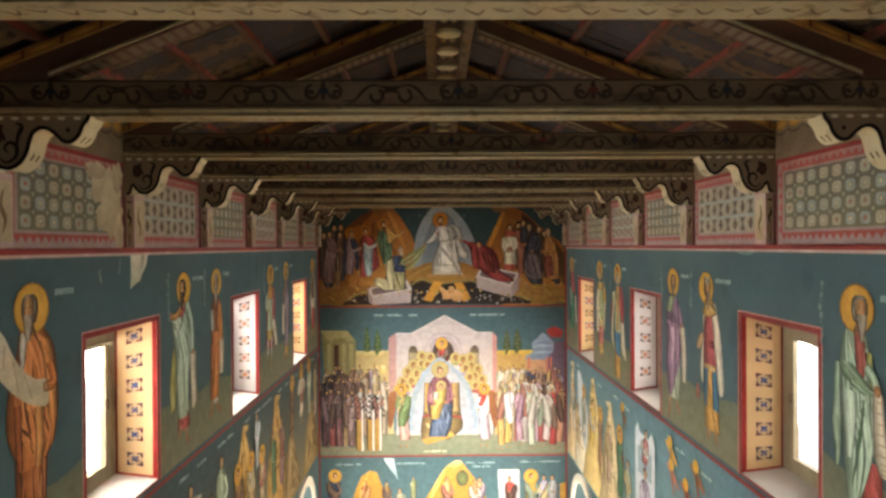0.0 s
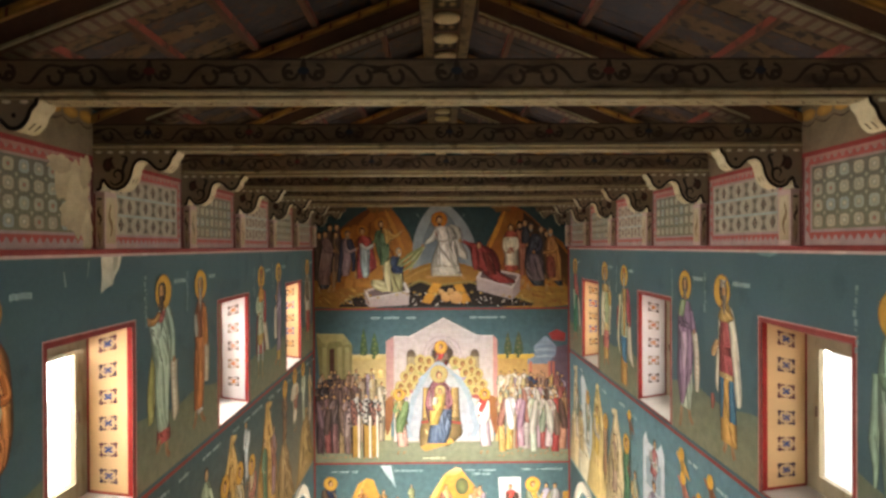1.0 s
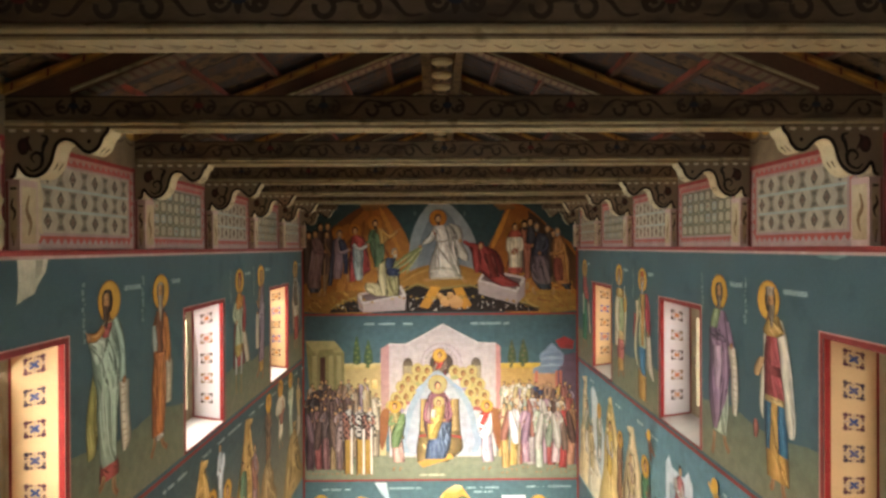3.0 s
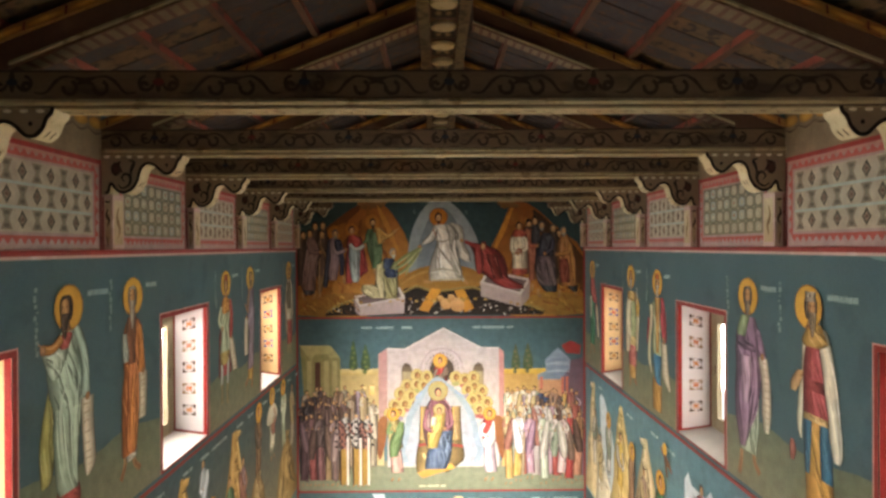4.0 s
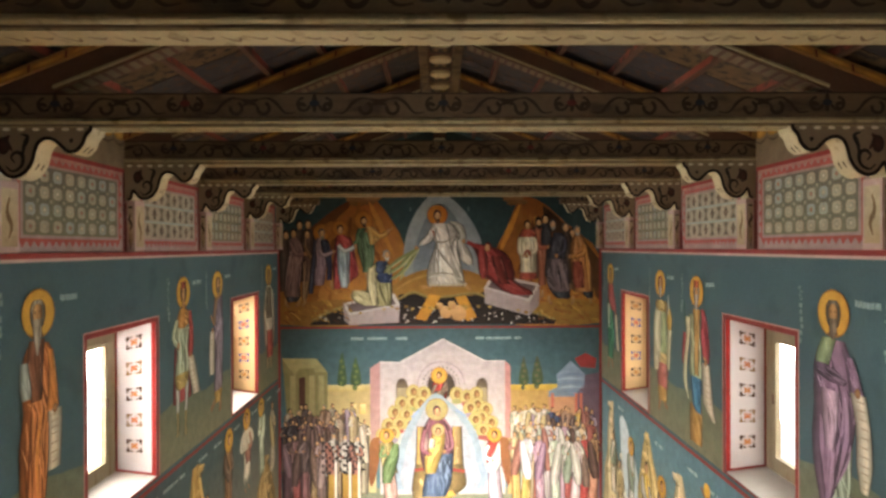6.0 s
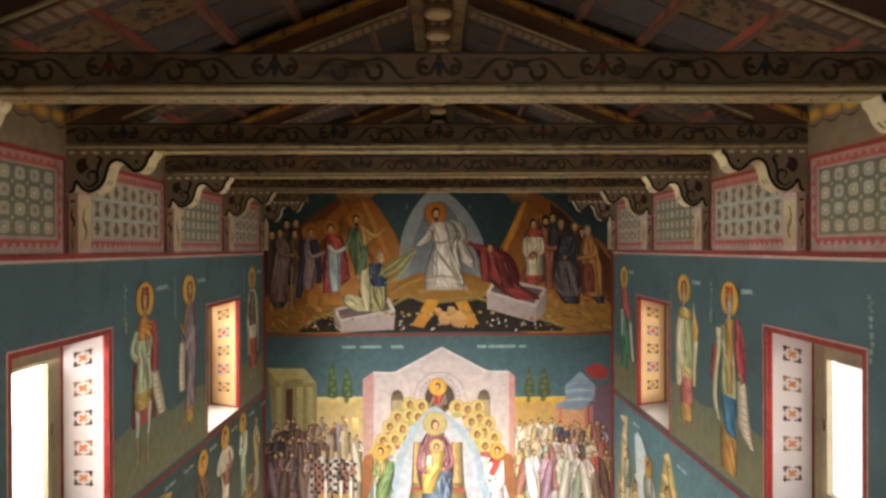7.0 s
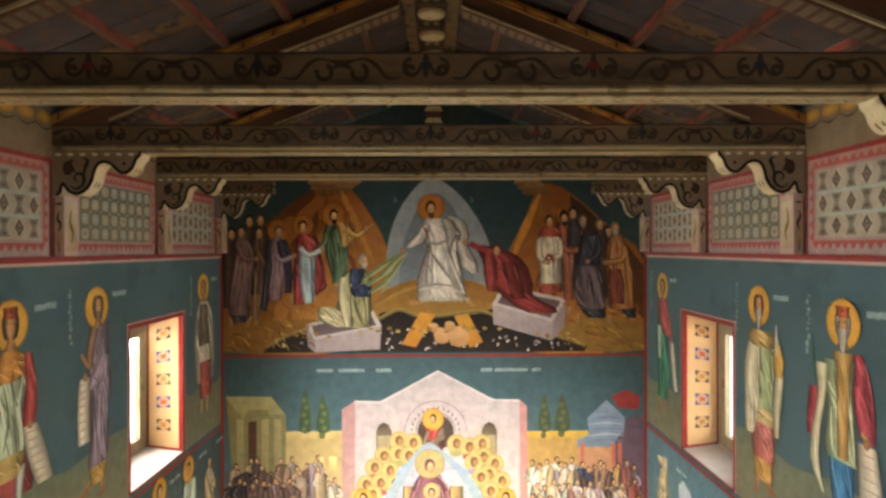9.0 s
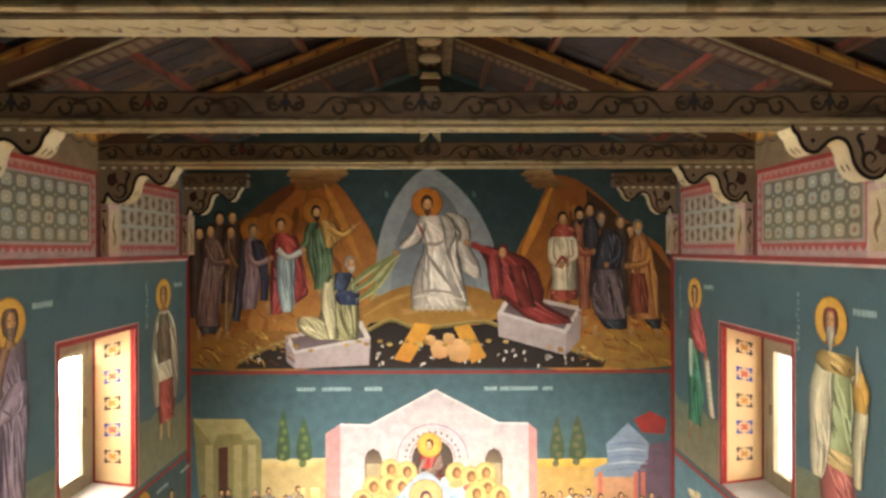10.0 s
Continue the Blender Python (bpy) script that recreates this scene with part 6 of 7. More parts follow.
for k in range(9):
    u = 732 + k * 11.5
    p.poly(P(u, 542, u + 11, 542, u + 6, 553), "b0a798", "978e80")
head(p, *A(757, 362), 1.12, "4a2c1a", "5a3820", None, None, 0.004)
for u in (683, 838):
    for k in range(2):
        p.rect(A(u + 3 * k, 0)[0], A(0, 350)[1], A(u + 2 + 3 * k, 0)[0], A(0, 338 + 3 * k)[1], "5f6e6e")
p.cut("painted_detail")


# ------------------------------------------------------------------ gable wall, middle scene
def M(cu, cv):
    return (XL + (cu / 2.91 - 5) * 0.01359, -2.027 - (cv / 2.91 - 26) * 0.01377)


def Q(*uv):
    return P(*uv, f=M)


MU = 0.00467
p = Paint(on_end, 0.003, owner=thing("wall_mural", "large painted scene of a pale house between two crowds", "mural"))
p.rect(XL + 0.01, -6.04, XR - 0.01, -1.76, "3c5256", "53707a")
p.rect(XL + 0.01, -6.04, XR - 0.01, M(0, 770)[1], "787a64", "6c705a")
lift = p.d
for u0, u1, sd in ((360, 625, 1), (952, 1167, 2)):
    p.d = lift
    p.bars(M(u0, 0)[0], M(0, 74)[1], (u1 - u0) * MU, 0.065, "8c9c9c", 4, sd)
p.d = lift + 0.001
# buildings
p.poly(Q(245, 292, 478, 290, 478, 790, 245, 790), "aa9462", "b5a274")
p.poly(Q(238, 300, 250, 284, 470, 282, 482, 312, 238, 316), "bfab78", "b0965a")
for u in (355, 400):
    p.poly(Q(u, 372, u + 30, 372, u + 30, 420, u, 420), "d9c48a", "c3a35c")
    p.stroke(Q(u, 420, u, 372, u + 30, 372), 0.02, "a88848", False, 0)
p.poly(Q(1107, 300, 1360, 300, 1360, 800, 1107, 800), "a9864a", "b8955a")
p.poly(Q(1105, 312, 1120, 288, 1340, 286, 1345, 316), "c9a444", "b08a3c")
p.poly(Q(32, 158, 195, 160, 248, 228, 248, 300, 246, 520, 60, 520, 40, 240), "7f774c", "6f6844", 0)
p.poly(Q(32, 158, 195, 160, 245, 222, 190, 225, 180, 205, 110, 208, 95, 245), "a39868", "8d8558")
for u in (70, 160, 205):
    p.poly(Q(u, 240, u + 26, 240, u + 26, 520, u, 520), "9a9064", "7d7448")
p.poly(Q(112, 250, 142, 245, 142, 480, 112, 480), "4a2c20")
for u, t, w in ((317, 128, 21), (382, 150, 24), (1182, 152, 22), (1247, 148, 26)):
    p.poly(Q(u, t, u + w * 0.6, t + 50, u + w, 240, u + w * 0.9, 286, u - w * 0.9, 286, u - w, 240, u - w * 0.6, t + 50), "3f5236" if u < 1000 else "4a4a38", "3a4a30", 2)
    for j in range(5):
        p.oval(*M(u + (j % 2) * 8 - 4, t + 45 + j * 26), w * 0.5 * MU, 12 * MU, "66703c" if u < 1000 else "6a5a44", "46552f", 8)
p.poly(Q(1440, 250, 1545, 230, 1545, 850, 1440, 850), "5c4a56", "6a5058")
p.poly(Q(1425, 165, 1478, 140, 1530, 166, 1524, 212, 1452, 206), "97302c", "86302c")
p.poly(Q(1337, 242, 1407, 176, 1474, 240, 1470, 290, 1436, 322, 1430, 345, 1300, 345, 1300, 318, 1345, 300), "7c8a9a", "6f7c8e")
for j in range(5):
    p.stroke(Q(1340, 246 + j * 20, 1405, 238 + j * 20, 1470, 244 + j * 20), 0.03, "9aa6b2" if j % 2 else "66748a")
p.poly(Q(1300, 345, 1430, 345, 1440, 560, 1300, 560), "b0825c", "a0785c")
for u in (1312, 1425, 1448):
    p.poly(Q(u, 330, u + 14, 330, u + 14, 420, u, 420), "b0604c")
# pink gabled house
p.poly(Q(450, 206, 497, 176, 497, 560, 450, 560), "a87c78", "a4847e")
p.poly(Q(1090, 174, 1118, 196, 1122, 540, 1090, 540), "b07a74", "b08078")
p.poly(Q(497, 176, 590, 178, 797, 68, 996, 172, 1092, 174, 1092, 800, 497, 800), "ab9e9c", "b6aaa8")
p.stroke(Q(497, 178, 590, 181, 797, 72, 996, 175, 1092, 177), 0.03, "cbbab2", False, 0)
for u in (601, 982):
    p.poly(Q(u - 28, 375, u - 28, 285, u - 18, 262, u, 252, u + 18, 262, u + 28, 285, u + 28, 375), "4a3a30", "8a7c60", 0)
    p.poly(Q(u - 22, 375, u - 22, 300, u + 22, 300, u + 22, 375), "97896a", "8d7d5c")
for rr, cc, ww in ((112, "8d7c88", 0.022), (100, "a89aa0", 0.02), (72, "7f6e78", 0.02)):
    p.ring(*M(788, 288), rr * MU, ww, cc, 0, math.pi)
for j in range(14):
    a = math.pi * (j + 0.5) / 14
    p.oval(*M(788 + 86 * math.cos(a), 288 - 86 * math.sin(a)), 0.02, 0.03, "6f6470", None, 6)
p.oval(*M(788, 288), 66 * MU, 66 * MU, "54443a", "3f332c", 20)
p.d += 0.001
p.new_row()
crowd_figure(p, M(788, 0)[0], M(0, 222)[1], M(0, 420)[1], 42 * MU, "9a2c26", None, "4a3020", 40 * MU, None, 3, None, False)
p.d += 0.001
p.cut("painted_house")
# the cluster of golden discs
lift = p.d
for i, (u, v) in enumerate([(655, 318), (706, 326), (600, 372), (652, 366), (566, 414), (622, 424), (536, 474), (588, 468), (560, 510), (690, 372), (640, 470), (510, 520)]
                           + [(862, 330), (908, 342), (955, 330), (960, 378), (1000, 402), (980, 440), (1026, 464), (1010, 505), (925, 395), (950, 450), (985, 500)]):
    p.d = lift + (i % 12) * 0.0006
    p.oval(*M(u, v), 34 * MU, 36 * MU, "b0a06c", "a8965c", 16)
    p.ring(*M(u, v), 33 * MU, 0.010, "8f7434")
    p.oval(*M(u + 2, v - 1), 15 * MU, 19 * MU, "5a3a20", "7a5630", 12)
    p.oval(*M(u + 5, v + 3), 10 * MU, 14 * MU, "a87e50", "86603a", 10)
    p.oval(*M(u, v + 34), 26 * MU, 13 * MU, ("8d8a58", "94504a", "8a7a8a")[i % 3], None, 8)
p.d = lift + 0.0078
p.cut("golden_disc_cluster")
# pale pointed glory with the seated shape
def V(u, v):
    return (XL + (u - 525) * 0.01399, -1.74 - (v - 563) * 0.0140)


def RV(levels, col, n, seed, skew=0.0, light=0):
    robe_shape(p, [(V(0, z)[1], V(a, 0)[0], V(b, 0)[0]) for z, a, b in levels], col, n, seed, skew, 0.012, light)


p.poly(P(776, 667, 792, 678, 812, 694, 832, 718, 844, 745, 850, 775, 850, 821, 712, 821, 712, 775, 718, 745, 730, 718, 748, 692, 762, 676, f=V), "8896a2", "8694a0", 2)
p.poly(P(776, 674, 796, 690, 818, 716, 832, 745, 838, 775, 838, 821, 724, 821, 724, 775, 730, 745, 744, 716, 760, 688, f=V), "9a9da4", "9a9ca4", 2)
for a, b, c, d in ((736, 706, 748, 694), (806, 694, 822, 704), (772, 676, 782, 676)):
    p.stroke(P(a, b, c, d, f=V), 0.05, "7f93b4", False, 0)
# gilded throne, cushion and footstool
for a, b in ((744, 758), (800, 816)):
    RV([(720, a, b), (760, a - 1, b + 1), (800, a - 4, b + 4)], "94784a", 4, a)
    p.stroke(P(a + 3, 722, a + 2, 798, f=V), 0.03, "c09a50", False, 0)
RV([(780, 742, 818), (800, 738, 822), (818, 736, 820), (838, 738, 792)], "987c4a", 8, 44)
p.poly(P(738, 838, 800, 822, 806, 830, 748, 848, f=V), "c09444", "a87c38")
p.stroke(P(740, 790, 775, 786, 820, 792, f=V), 0.07, "8a3a30", False)
RV([(706, 764, 788), (722, 755, 797), (745, 751, 802), (768, 750, 803), (792, 756, 800)], "74464e", 22, 41)
RV([(764, 784, 802), (785, 764, 801), (808, 755, 799), (832, 752, 790)], "4a5870", 20, 42, 0.3)
RV([(730, 752, 762), (750, 751, 764), (765, 756, 770)], "9a7a78", 5, 43)
RV([(732, 768, 790), (752, 764, 788), (770, 756, 782), (795, 758, 774)], "b8984c", 14, 45, -0.3)
RV([(740, 764, 774), (755, 762, 772)], "c2bca8", 3, 46)
p.oval(*V(776, 693), 0.25, 0.25, "a49868", "9c8c58", 26)
p.ring(*V(776, 693), 0.248, 0.010, "7c5420")
head(p, *V(776, 696), 1.05, "6a3a44", None, None, None, 0.01)
p.oval(*V(778, 726), 0.145, 0.145, "aa9e70", "9c8c58", 20)
p.ring(*V(778, 726), 0.148, 0.010, "7c5420")
head(p, *V(778, 728), 0.75, "5a3a20", None, None, None, 0.0)
arm(p, P(796, 726, 800, 752, 788, 760, f=V), 0.10, "7c4a54")
arm(p, P(757, 726, 752, 756, 766, 764, f=V), 0.10, "7c4a54")
p.bars(V(742, 0)[0], V(0, 863)[1], 0.62, 0.05, "b5b596", 3, 8)
p.d += 0.002
p.cut("painted_throne")
# winged figures beside the glory
p.new_row()
for u, robe, sec, wing_u, s in ((545, "8a7a4a", "5f7448", 470, 1), (1042, "a8342c", "d3d0cc", 1092, -1)):
    p.poly(Q(wing_u - 22 * s, 560, wing_u + 10 * s, 528, wing_u + 26 * s, 545, wing_u + 22 * s, 640, wing_u - 8 * s, 755, wing_u - 26 * s, 720), "8a5a34", "7a4a2c", 3)
    crowd_figure(p, M(u, 0)[0], M(0, 498)[1], M(0, 866)[1], 48 * MU, robe, sec, "5a3a20", 36 * MU, None, u, "b58a7c" if s > 0 else "b9a4ac")
# left-hand crowd
p.new_row()
r = random.Random(12)
tones = ("2c2426", "3a2c2c", "4f3a30", "5f4634", "8a7250", "94806a", "a08c68", "8d8270")
for i in range(17):
    u = 62 + i * 22.5
    t = 392 + 26 * math.sin(i * 1.3) + r.uniform(-6, 6) + (i > 13) * 24
    crowd_figure(p, M(u, 0)[0], M(0, t)[1], M(0, 800)[1], 27 * MU, tones[min(7, i * 8 // 17)] if i % 3 else r.choice(tones), None, ("2c1f18", "3f2c1e", "8d8474")[i % 3], None, "5a4634" if i % 2 else None, 100 + i, None, False, 3)
p.new_row()
for i in range(13):
    u = 52 + i * 19
    crowd_figure(p, M(u, 0)[0], M(0, 452 + 10 * math.sin(i * 2.1))[1], M(0, 840)[1], 26 * MU, r.choice(("2a2224", "4a3434", "5f4640", "6d5450", "3a3034", "7c4a40")), None, ("3a2a20", "6d6256", "241a14")[i % 3], None, "5a4634" if i % 2 else None, 400 + i, None, False, 3)
p.new_row()
front = [(60, 520, "4a3438", None), (105, 512, "6a4c4c", "7c3f3c"), (148, 515, "524240", "6d4a4a"), (190, 540, "5a4038", "8a7450"), (225, 520, "6f5a56", None)]
for i, (u, t, robe, sk) in enumerate(front):
    crowd_figure(p, M(u, 0)[0], M(0, t)[1], M(0, 888)[1], 31 * MU, robe, None, ("3a2a20", "6d6256")[i % 2], None, "5a4634", 130 + i, sk, True, 4)
r = random.Random(9)
p.new_row()
for i, u in enumerate((268, 335, 378)):
    t = 505 + i * 6
    crowd_figure(p, M(u, 0)[0], M(0, t)[1], M(0, 892)[1], 36 * MU, "aaa49b", None, "8d8478", None, "a8a094", 160 + i, "8d6a34", True, 3)
    lift = p.d
    for a in range(6):
        for b in range(9):
            if (a + b) % 2:
                continue
            cu, cv = u - 40 + a * 16, 555 + b * 17 + r.uniform(-3, 3)
            p.d = lift
            p.stroke(Q(cu - 7, cv, cu + 7, cv), 0.035, "241f20", False, 0)
            p.stroke(Q(cu, cv - 8, cu, cv + 8), 0.035, "241f20", False, 0)
    p.d = lift + 0.001
    p.poly(Q(u - 18, 700, u + 18, 700, u + 18, 885, u - 18, 885), "a8843c", "8d6a30")
    p.stroke(Q(u - 18, 700, u - 18, 885), 0.035, "3a2a20", False, 0)
    p.stroke(Q(u + 20, 640, u + 20, 888), 0.05, "d3ccc2", False, 0)
# right-hand crowd
p.new_row()
light = ("bdb29c", "b5aa94", "c2b8a2", "b0a494", "b8ac9c", "343c58", "2c3450", "8d3a34", "8a6a54", "a07a38", "a8843c", "7c4a40", "6a5a68")
for i in range(16):
    u = 1142 + i * 23.5
    crowd_figure(p, M(u, 0)[0], M(0, 382 + (14 if i > 6 else 0) + 12 * math.sin(i * 1.7))[1], M(0, 800)[1], 28 * MU, light[min(12, i * 13 // 16)], None, ("3a281c", "2c2018", "6a5a48")[i % 3], None, "5a4634" if i % 3 == 0 else None, 200 + i, None, False, 3)
p.new_row()
for i in range(14):
    u = 1150 + i * 27
    crowd_figure(p, M(u, 0)[0], M(0, 462 + 12 * math.sin(i * 2.3))[1], M(0, 840)[1], 28 * MU, r.choice(("b09a78", "9a7c86", "8d9682", "a89e98", "8d4a40", "7c6a5c")), None, ("4a3828", "2c2018", "7c7264")[i % 3], None, "5a4634" if i % 2 else None, 430 + i, None, False, 3)
p.new_row()
for i, (u, t, robe, sk, sec) in enumerate([(1142, 500, "b09a70", "b08e50", None), (1188, 506, "aca9aa", "b0904a", None), (1255, 515, "a5838f", "9c7a86", "8a6a7c"), (1330, 515, "9fa890", "a5ad98", None),
                                           (1392, 520, "a89e96", "8a3c36", None), (1425, 522, "b5a09a", "b8a4a4", None), (1462, 515, "9a3430", None, None), (1508, 508, "8d6a48", "a8765c", None)]):
    crowd_figure(p, M(u, 0)[0], M(0, t)[1], M(0, 884 - (i % 3) * 14)[1], 33 * MU, robe, sec, ("5a4630", "3a281c", "8d8478")[i % 3], None, "5a4634" if i % 2 else None, 230 + i, sk, True, 5)
p.cut("painted_detail")


# ------------------------------------------------------------------ gable wall, lower scene
def L(cu, cv):
    return (XL + (cu / 3 - 7) * 0.01649, -6.06 - (cv / 3 - 18) * 0.0163)


def W(*uv):
    return P(*uv, f=L)


LU = 0.0055
p = Paint(on_end, 0.003, owner=thing("low_mural", "lower painted row of ochre hills and robed shapes", "mural"))
p.rect(XL + 0.01, -8.1, XR - 0.01, -6.08, "425a5e", "4c666a")
lift = p.d
for u0, u1, v, sd in ((115, 240, 102, 1), (430, 575, 98, 2), (795, 945, 98, 3), (830, 915, 118, 6), (1080, 1290, 95, 4)):
    p.d = lift
    p.bars(L(u0, 0)[0], L(0, v)[1], (u1 - u0) * LU, 0.05, "8fa3a4", 4, sd)
p.d = lift + 0.001
for pts in ((180, 330, 215, 230, 245, 160, 290, 130, 325, 140, 350, 210, 400, 270, 440, 340), (540, 360, 600, 250, 660, 160, 720, 90, 770, 84, 810, 140, 870, 210, 930, 360), (1290, 360, 1290, 210, 1330, 200, 1330, 360)):
    p.poly(W(*pts), "b8893c", "a0742e", 0)
p.stroke(W(690, 115, 640, 210, 600, 300), 0.14, "cfa858")
p.stroke(W(280, 140, 250, 220, 235, 290), 0.10, "c99c4c")
p.poly(W(680, 120, 740, 80, 775, 88, 760, 110, 720, 122), "cbb080", "a8843c", 2)
p.oval(*L(775, 175), 0.19, 0.24, "6f7448", "4c5034", 16)
p.poly(W(360, 66, 415, 66, 438, 185, 410, 140, 392, 120), "a9b4b8", "8296a0")
p.poly(W(962, 132, 1075, 132, 1078, 330, 970, 330), "c9c6c6", "b8b4b4")
p.poly(W(985, 150, 1075, 140, 1078, 330, 1000, 330), "b5b2b4", "a8a4a4")
p.d += 0.001
p.new_row()
for u, t, robe, halo, w in ((95, 138, "26304a", 0.2, 40), (692, 165, "b89a68", None, 34), (835, 180, "a5764c", None, 32), (868, 170, "b9906a", None, 32), (455, 225, "a89a7c", None, 30),
                            (1035, 165, "a03a30", None, 34), (1135, 150, "c09a44", 0.22, 40), (1210, 160, "9a90a4", None, 34), (1255, 160, "94908e", None, 34), (270, 185, "8d5a30", None, 26), (375, 190, "8d6a3c", None, 26), (520, 165, "7a7a50", None, 18)):
    crowd_figure(p, L(u, 0)[0], L(0, t)[1], -7.9, w * LU, robe, None, "4a3626", halo, None, u, None, False, 4)
p.cut("painted_detail")

# red frames between the scenes of the gable wall
for a, b, z0, z1 in ((XL, XR, -1.765, -1.715), (XL, XR, -6.085, -6.035)):
    s = Solid().box(a, b, YE - 0.008, YE - 0.001, z0, z1)
    thing("trim", "dark red painted line between two painted scenes", "trim", me=s.mesh("trim", RED), kind="structure")
for x0, x1 in ((XL + 0.001, XL + 0.05), (XR - 0.05, XR - 0.001)):
    s = Solid().box(x0, x1, YE - 0.0095, YE - 0.001, -9.0, 0.5)
    thing("trim", "dark red painted edge of the gable wall", "trim", me=s.mesh("trim", RED), kind="structure")

# ------------------------------------------------------------------ side walls, lower painted rows
def hill(p, y, top, w, foot, k, col="b98f44"):
    """A craggy painted hill with pale stepped ledges."""
    r = random.Random(int(y * 10))
    n = 7
    ls = [(y - w * (0.06 + 0.94 * (i / n) ** 0.8) + r.uniform(-0.07, 0.07), top - (top - foot) * i / n) for i in range(n + 1)]
    rs = [(y + w * (0.10 + 0.9 * (i / n) ** 0.9) + r.uniform(-0.07, 0.07), top - (top - foot) * i / n + r.uniform(-0.05, 0.05)) for i in range(n + 1)]
    robe_shape(p, [(a[1], a[0], b[0]) for a, b in zip(ls, rs)], col, 12, int(y * 7), 0.15 * k, 0.0, 2)
    for i in range(5):
        v = top - 0.1 - i * 0.34
        a = y + r.uniform(-0.5, 0.3) * w * (0.2 + 0.16 * i)
        p.poly([(a, v), (a + 0.12, v + 0.07), (a + 0.30, v + 0.03), (a + 0.24, v - 0.05), (a + 0.06, v - 0.07)], shade(col, 1.35), shade(col, 0.9))
        p.stroke([(a + 0.02, v - 0.08), (a + 0.15, v - 0.10), (a + 0.28, v - 0.06)], 0.03, shade(col, 0.45))


p = Paint(on_left, 0.0025, owner=thing("low_mural", "lower painted row of ochre hills and robed shapes", "mural"))
p.rect(3.0, -5.95, YE - 0.03, -2.96, "3b5054", "6a5f48")
p.d = 0.004
for y, t, w, c in ((10.6, -3.15, 1.0, "a88444"), (12.75, -3.15, 1.0, "a07c40"), (8.4, -3.5, 0.8, "94907f"), (16.2, -4.2, 1.1, "7c6438"), (14.0, -4.3, 1.0, "7c643c"), (6.6, -3.6, 0.8, "8a7c5c")):
    hill(p, y, t, w, -5.9, 1, c)
    p.d += 0.001
p.new_row()
for i, (y, t, f, robe, halo, hw) in enumerate(((7.6, -3.4, -5.2, "b0b0a8", None, 0.26), (8.2, -3.25, -5.0, "8d8a90", None, 0.25), (9.42, -3.25, -5.0, "9aa88c", None, 0.26), (9.0, -3.7, -5.3, "a03c34", None, 0.24),
                                               (11.36, -3.1, -4.3, "a3aab0", None, 0.18), (10.3, -3.75, -5.3, "8d6a40", 0.2, 0.24), (10.9, -3.8, -5.3, "b5ab94", 0.2, 0.24), (11.7, -3.9, -5.3, "a09070", 0.2, 0.24),
                                               (12.5, -3.8, -5.3, "4f6a4c", None, 0.22), (13.1, -3.7, -5.3, "8a6a70", None, 0.22), (14.02, -3.08, -4.5, "7c5a3c", 0.2, 0.24), (15.0, -2.98, -4.4, "c2baa4", 0.2, 0.27), (15.98, -3.02, -4.6, "9aa58e", 0.19, 0.24), (16.7, -3.2, -4.8, "a89a84", None, 0.22))):
    crowd_figure(p, y, t, f, hw, robe, None, "4a3626", halo, None, 300 + i, None, True, 5)
    lift = p.d
    p.bars(y + 0.3, -3.12, 0.3, 0.05, "93a3a3", 2, i)
    p.d = lift
p.poly([(14.62, -3.5), (14.8, -3.3), (15.2, -3.3), (15.4, -3.5), (15.3, -3.65), (14.7, -3.65)], "c9c2b0", "b5ad98", 2)
p.cut("painted_detail")
p = Paint(on_right, 0.0025, owner=thing("low_mural", "lower painted row with ochre hills and a white house", "mural"))
p.rect(3.0, -5.95, YE - 0.03, -2.96, "567680", "72908e")
p.d = 0.004
for y, t, w, c in ((16.5, -3.2, 0.75, "bcaa80"), (15.6, -3.7, 0.8, "b8b098"), (14.3, -3.2, 1.05, "bca468"), (12.9, -3.4, 0.95, "b8a67e"), (6.6, -4.0, 0.9, "b59a60"), (9.3, -4.2, 1.0, "a08c60")):
    hill(p, y, t, w, -5.9, -1, c)
    p.d += 0.002
p.poly([(15.5, -3.35), (15.9, -3.4), (15.6, -4.6), (15.0, -5.2), (14.8, -4.2), (15.2, -3.7)], "c2ccd0", "a9b5b8", 2)
p.poly([(10.25, -3.45), (10.4, -3.3), (10.55, -3.45), (11.0, -3.45), (11.12, -3.3), (11.25, -3.45), (11.25, -5.4), (10.25, -5.4)], "c6ccd0", "b0b8bc")
p.poly([(10.4, -3.7), (11.1, -3.7), (11.1, -4.2), (10.4, -4.2)], "8fa0a8")
p.d += 0.001
p.new_row()
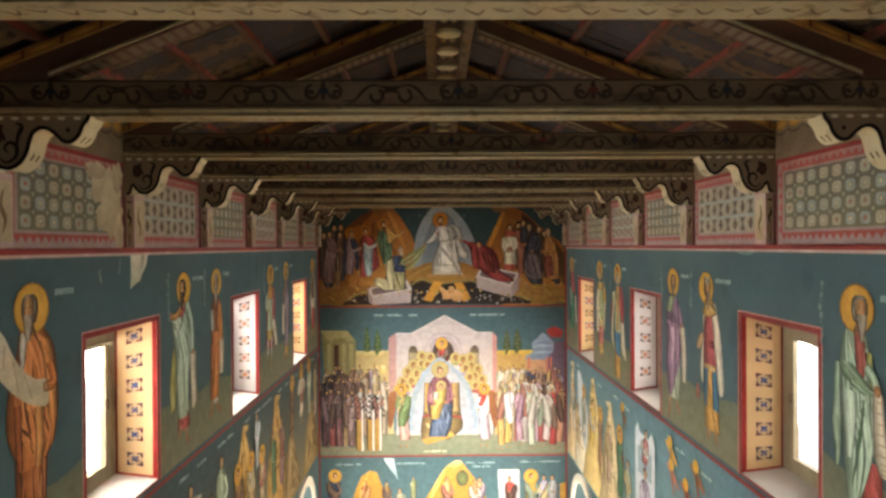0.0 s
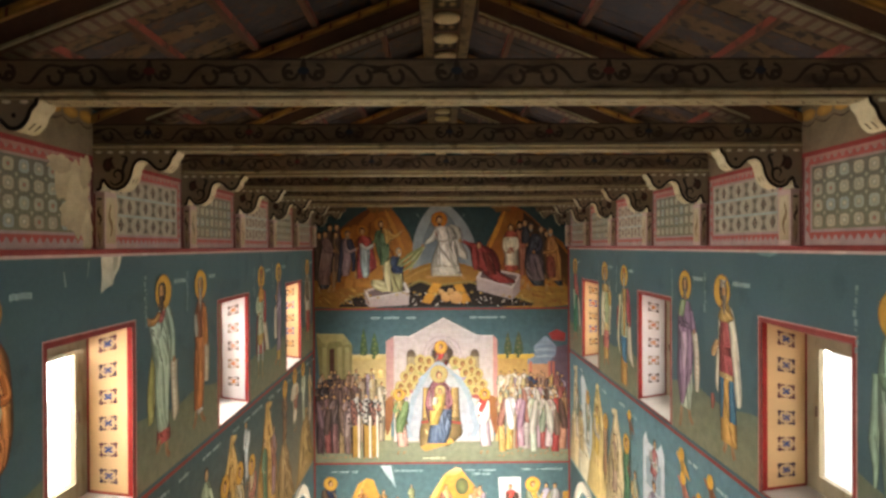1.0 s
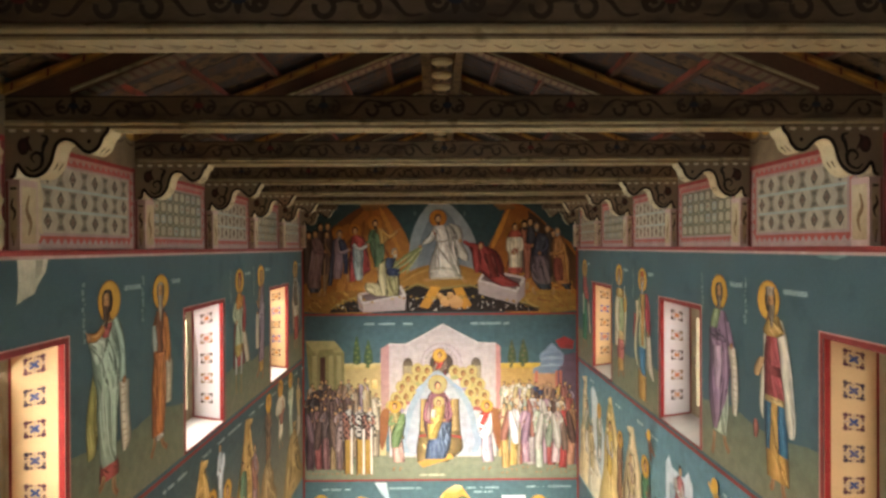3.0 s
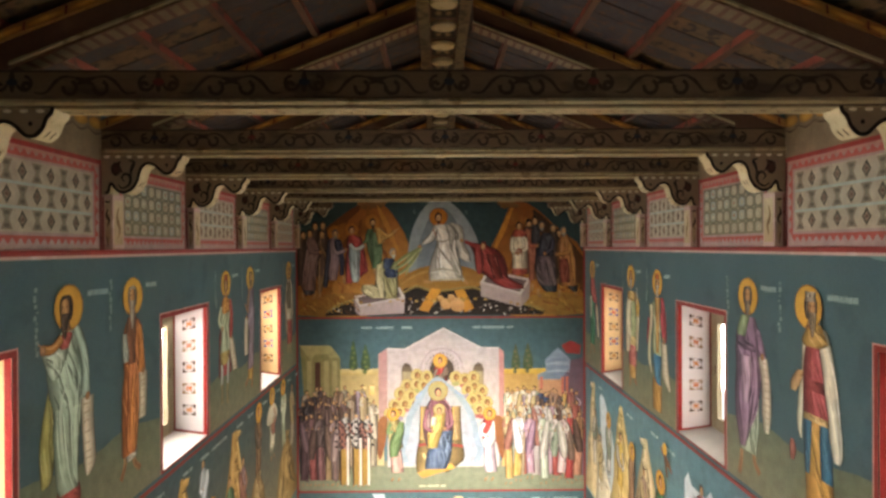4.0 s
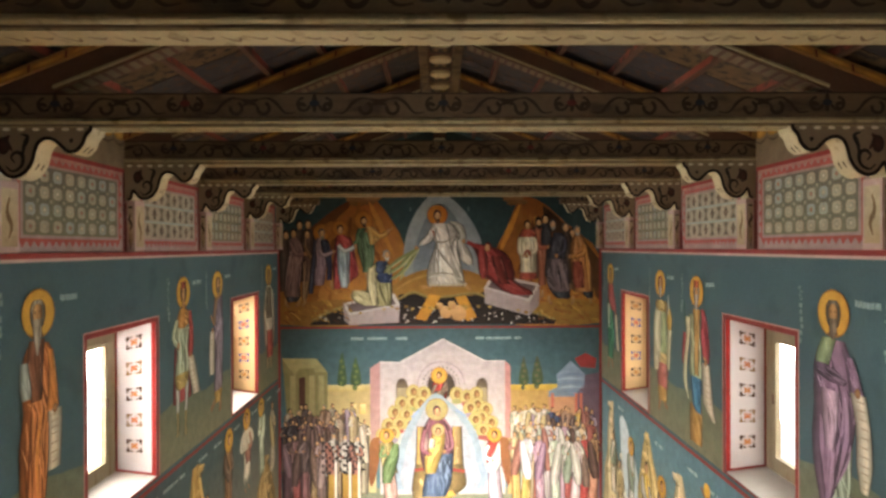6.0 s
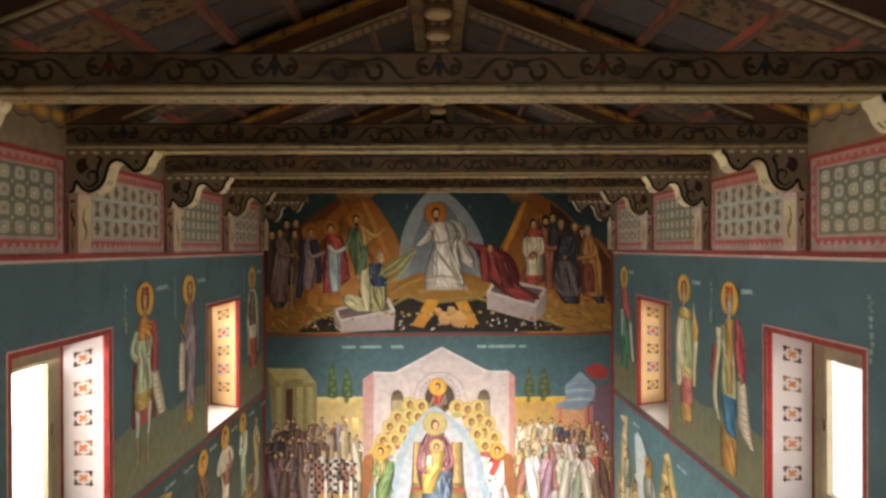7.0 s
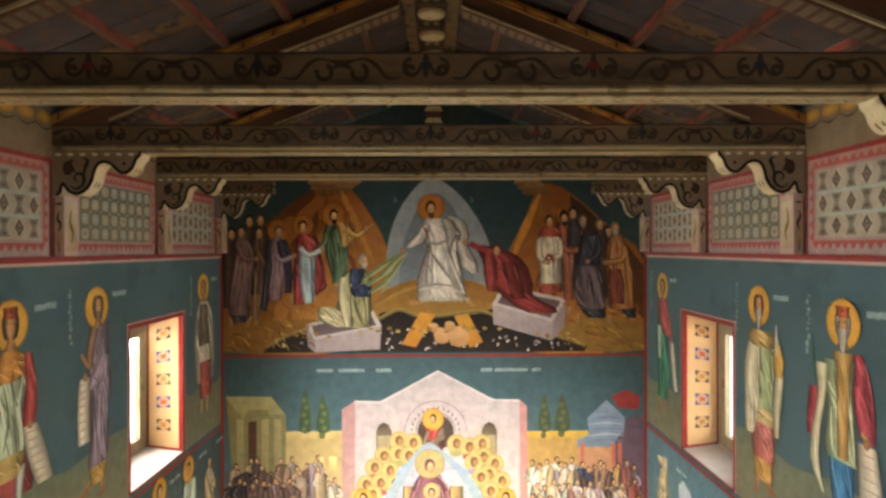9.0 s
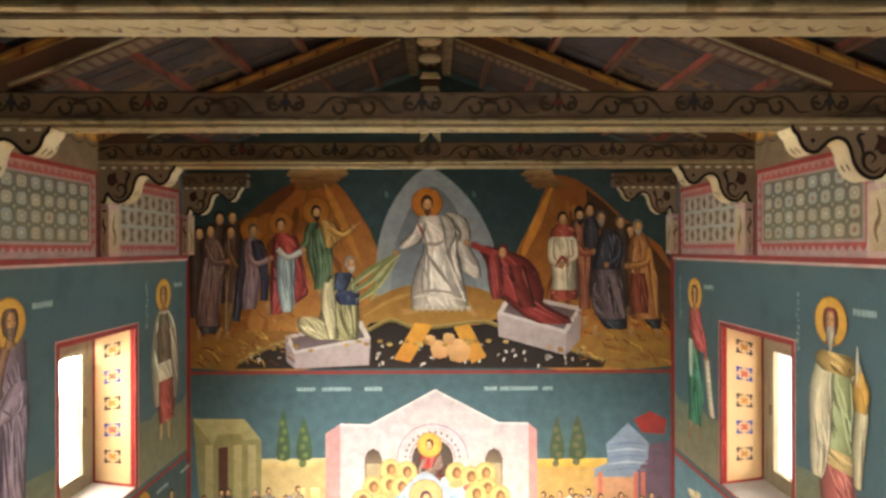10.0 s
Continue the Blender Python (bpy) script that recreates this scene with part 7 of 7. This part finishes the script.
for i, (y, t, f, robe, halo, hw) in enumerate(((10.75, -3.3, -4.1, "a8605c", None, 0.2), (10.75, -4.0, -5.2, "8d8090", None, 0.26), (12.2, -3.75, -5.3, "3f6a4c", 0.2, 0.26), (11.75, -4.2, -5.3, "9aa088", None, 0.22),
                                               (14.4, -3.7, -5.0, "cba84c", None, 0.26), (15.8, -4.2, -5.4, "b5a070", None, 0.22), (13.0, -3.9, -5.3, "a58a74", None, 0.22), (7.4, -4.0, -5.2, "b08a4c", 0.2, 0.24), (6.0, -3.5, -5.0, "a8443c", 0.2, 0.24), (16.3, -3.75, -5.2, "b8ad98", None, 0.24), (15.2, -3.6, -5.0, "a8a49a", 0.18, 0.24), (13.7, -3.75, -5.2, "8d6a4c", 0.18, 0.22), (8.2, -4.1, -5.3, "8d7a68", 0.18, 0.24), (9.9, -4.2, -5.3, "6f7a6a", None, 0.24))):
    crowd_figure(p, y, t, f, hw, robe, None, "4a3626", halo, None, 340 + i, None, True, 5)
for y, z, c in ((9.5, -3.3, "c99a4c"), (8.55, -3.35, "8d5a38"), (11.95, -3.4, "7a5a48"), (8.9, -3.75, "8d4a38"), (9.45, -3.65, "b0705c")):
    lift = p.d
    p.stroke([(y - 0.24, z - 0.15), (y, z), (y + 0.24, z + 0.12)], 0.14, c)
    p.stroke([(y, z + 0.24), (y + 0.02, z), (y - 0.05, z - 0.3)], 0.14, shade(c, 0.8))
    p.oval(y + 0.05, z + 0.14, 0.10, 0.10, "c99a3c", None, 10)
    p.d = lift
for i, y in enumerate((15.6, 13.6, 12.3, 11.6, 9.0, 8.1, 7.0, 6.0)):
    lift = p.d
    p.bars(y, -3.2 - 0.05 * (i % 2), 0.32, 0.05, "a9bcb8", 3, 60 + i)
    p.d = lift
p.cut("painted_detail")

# pale stone rims round the arches of the arcade
for x_in, sgn in ((XL, 1), (XR, -1)):
    for i in range(4):
        c = 15.4 - 4.2 * i
        ring = [(c + rr * math.cos(math.pi * k / 20), -7.25 + rr * math.sin(math.pi * k / 20)) for rr, ks in ((1.05, range(21)), (1.27, range(20, -1, -1))) for k in ks]
        s = Solid().prism([(x_in + sgn * 0.002, a, b) for a, b in ring], (sgn * 0.05, 0, 0))
        thing("arch_rim", "pale stone rim round an arcade arch", "arch", "arcade arches", s.mesh("arch_rim", STONE))

# ------------------------------------------------------------------ lift the whole place so that the floor lies at zero
for ob in list(scene.objects):
    if ob.parent is None and ob is not cam:
        ob.matrix_world = Matrix.Translation((0, 0, EYE)) @ ob.matrix_world
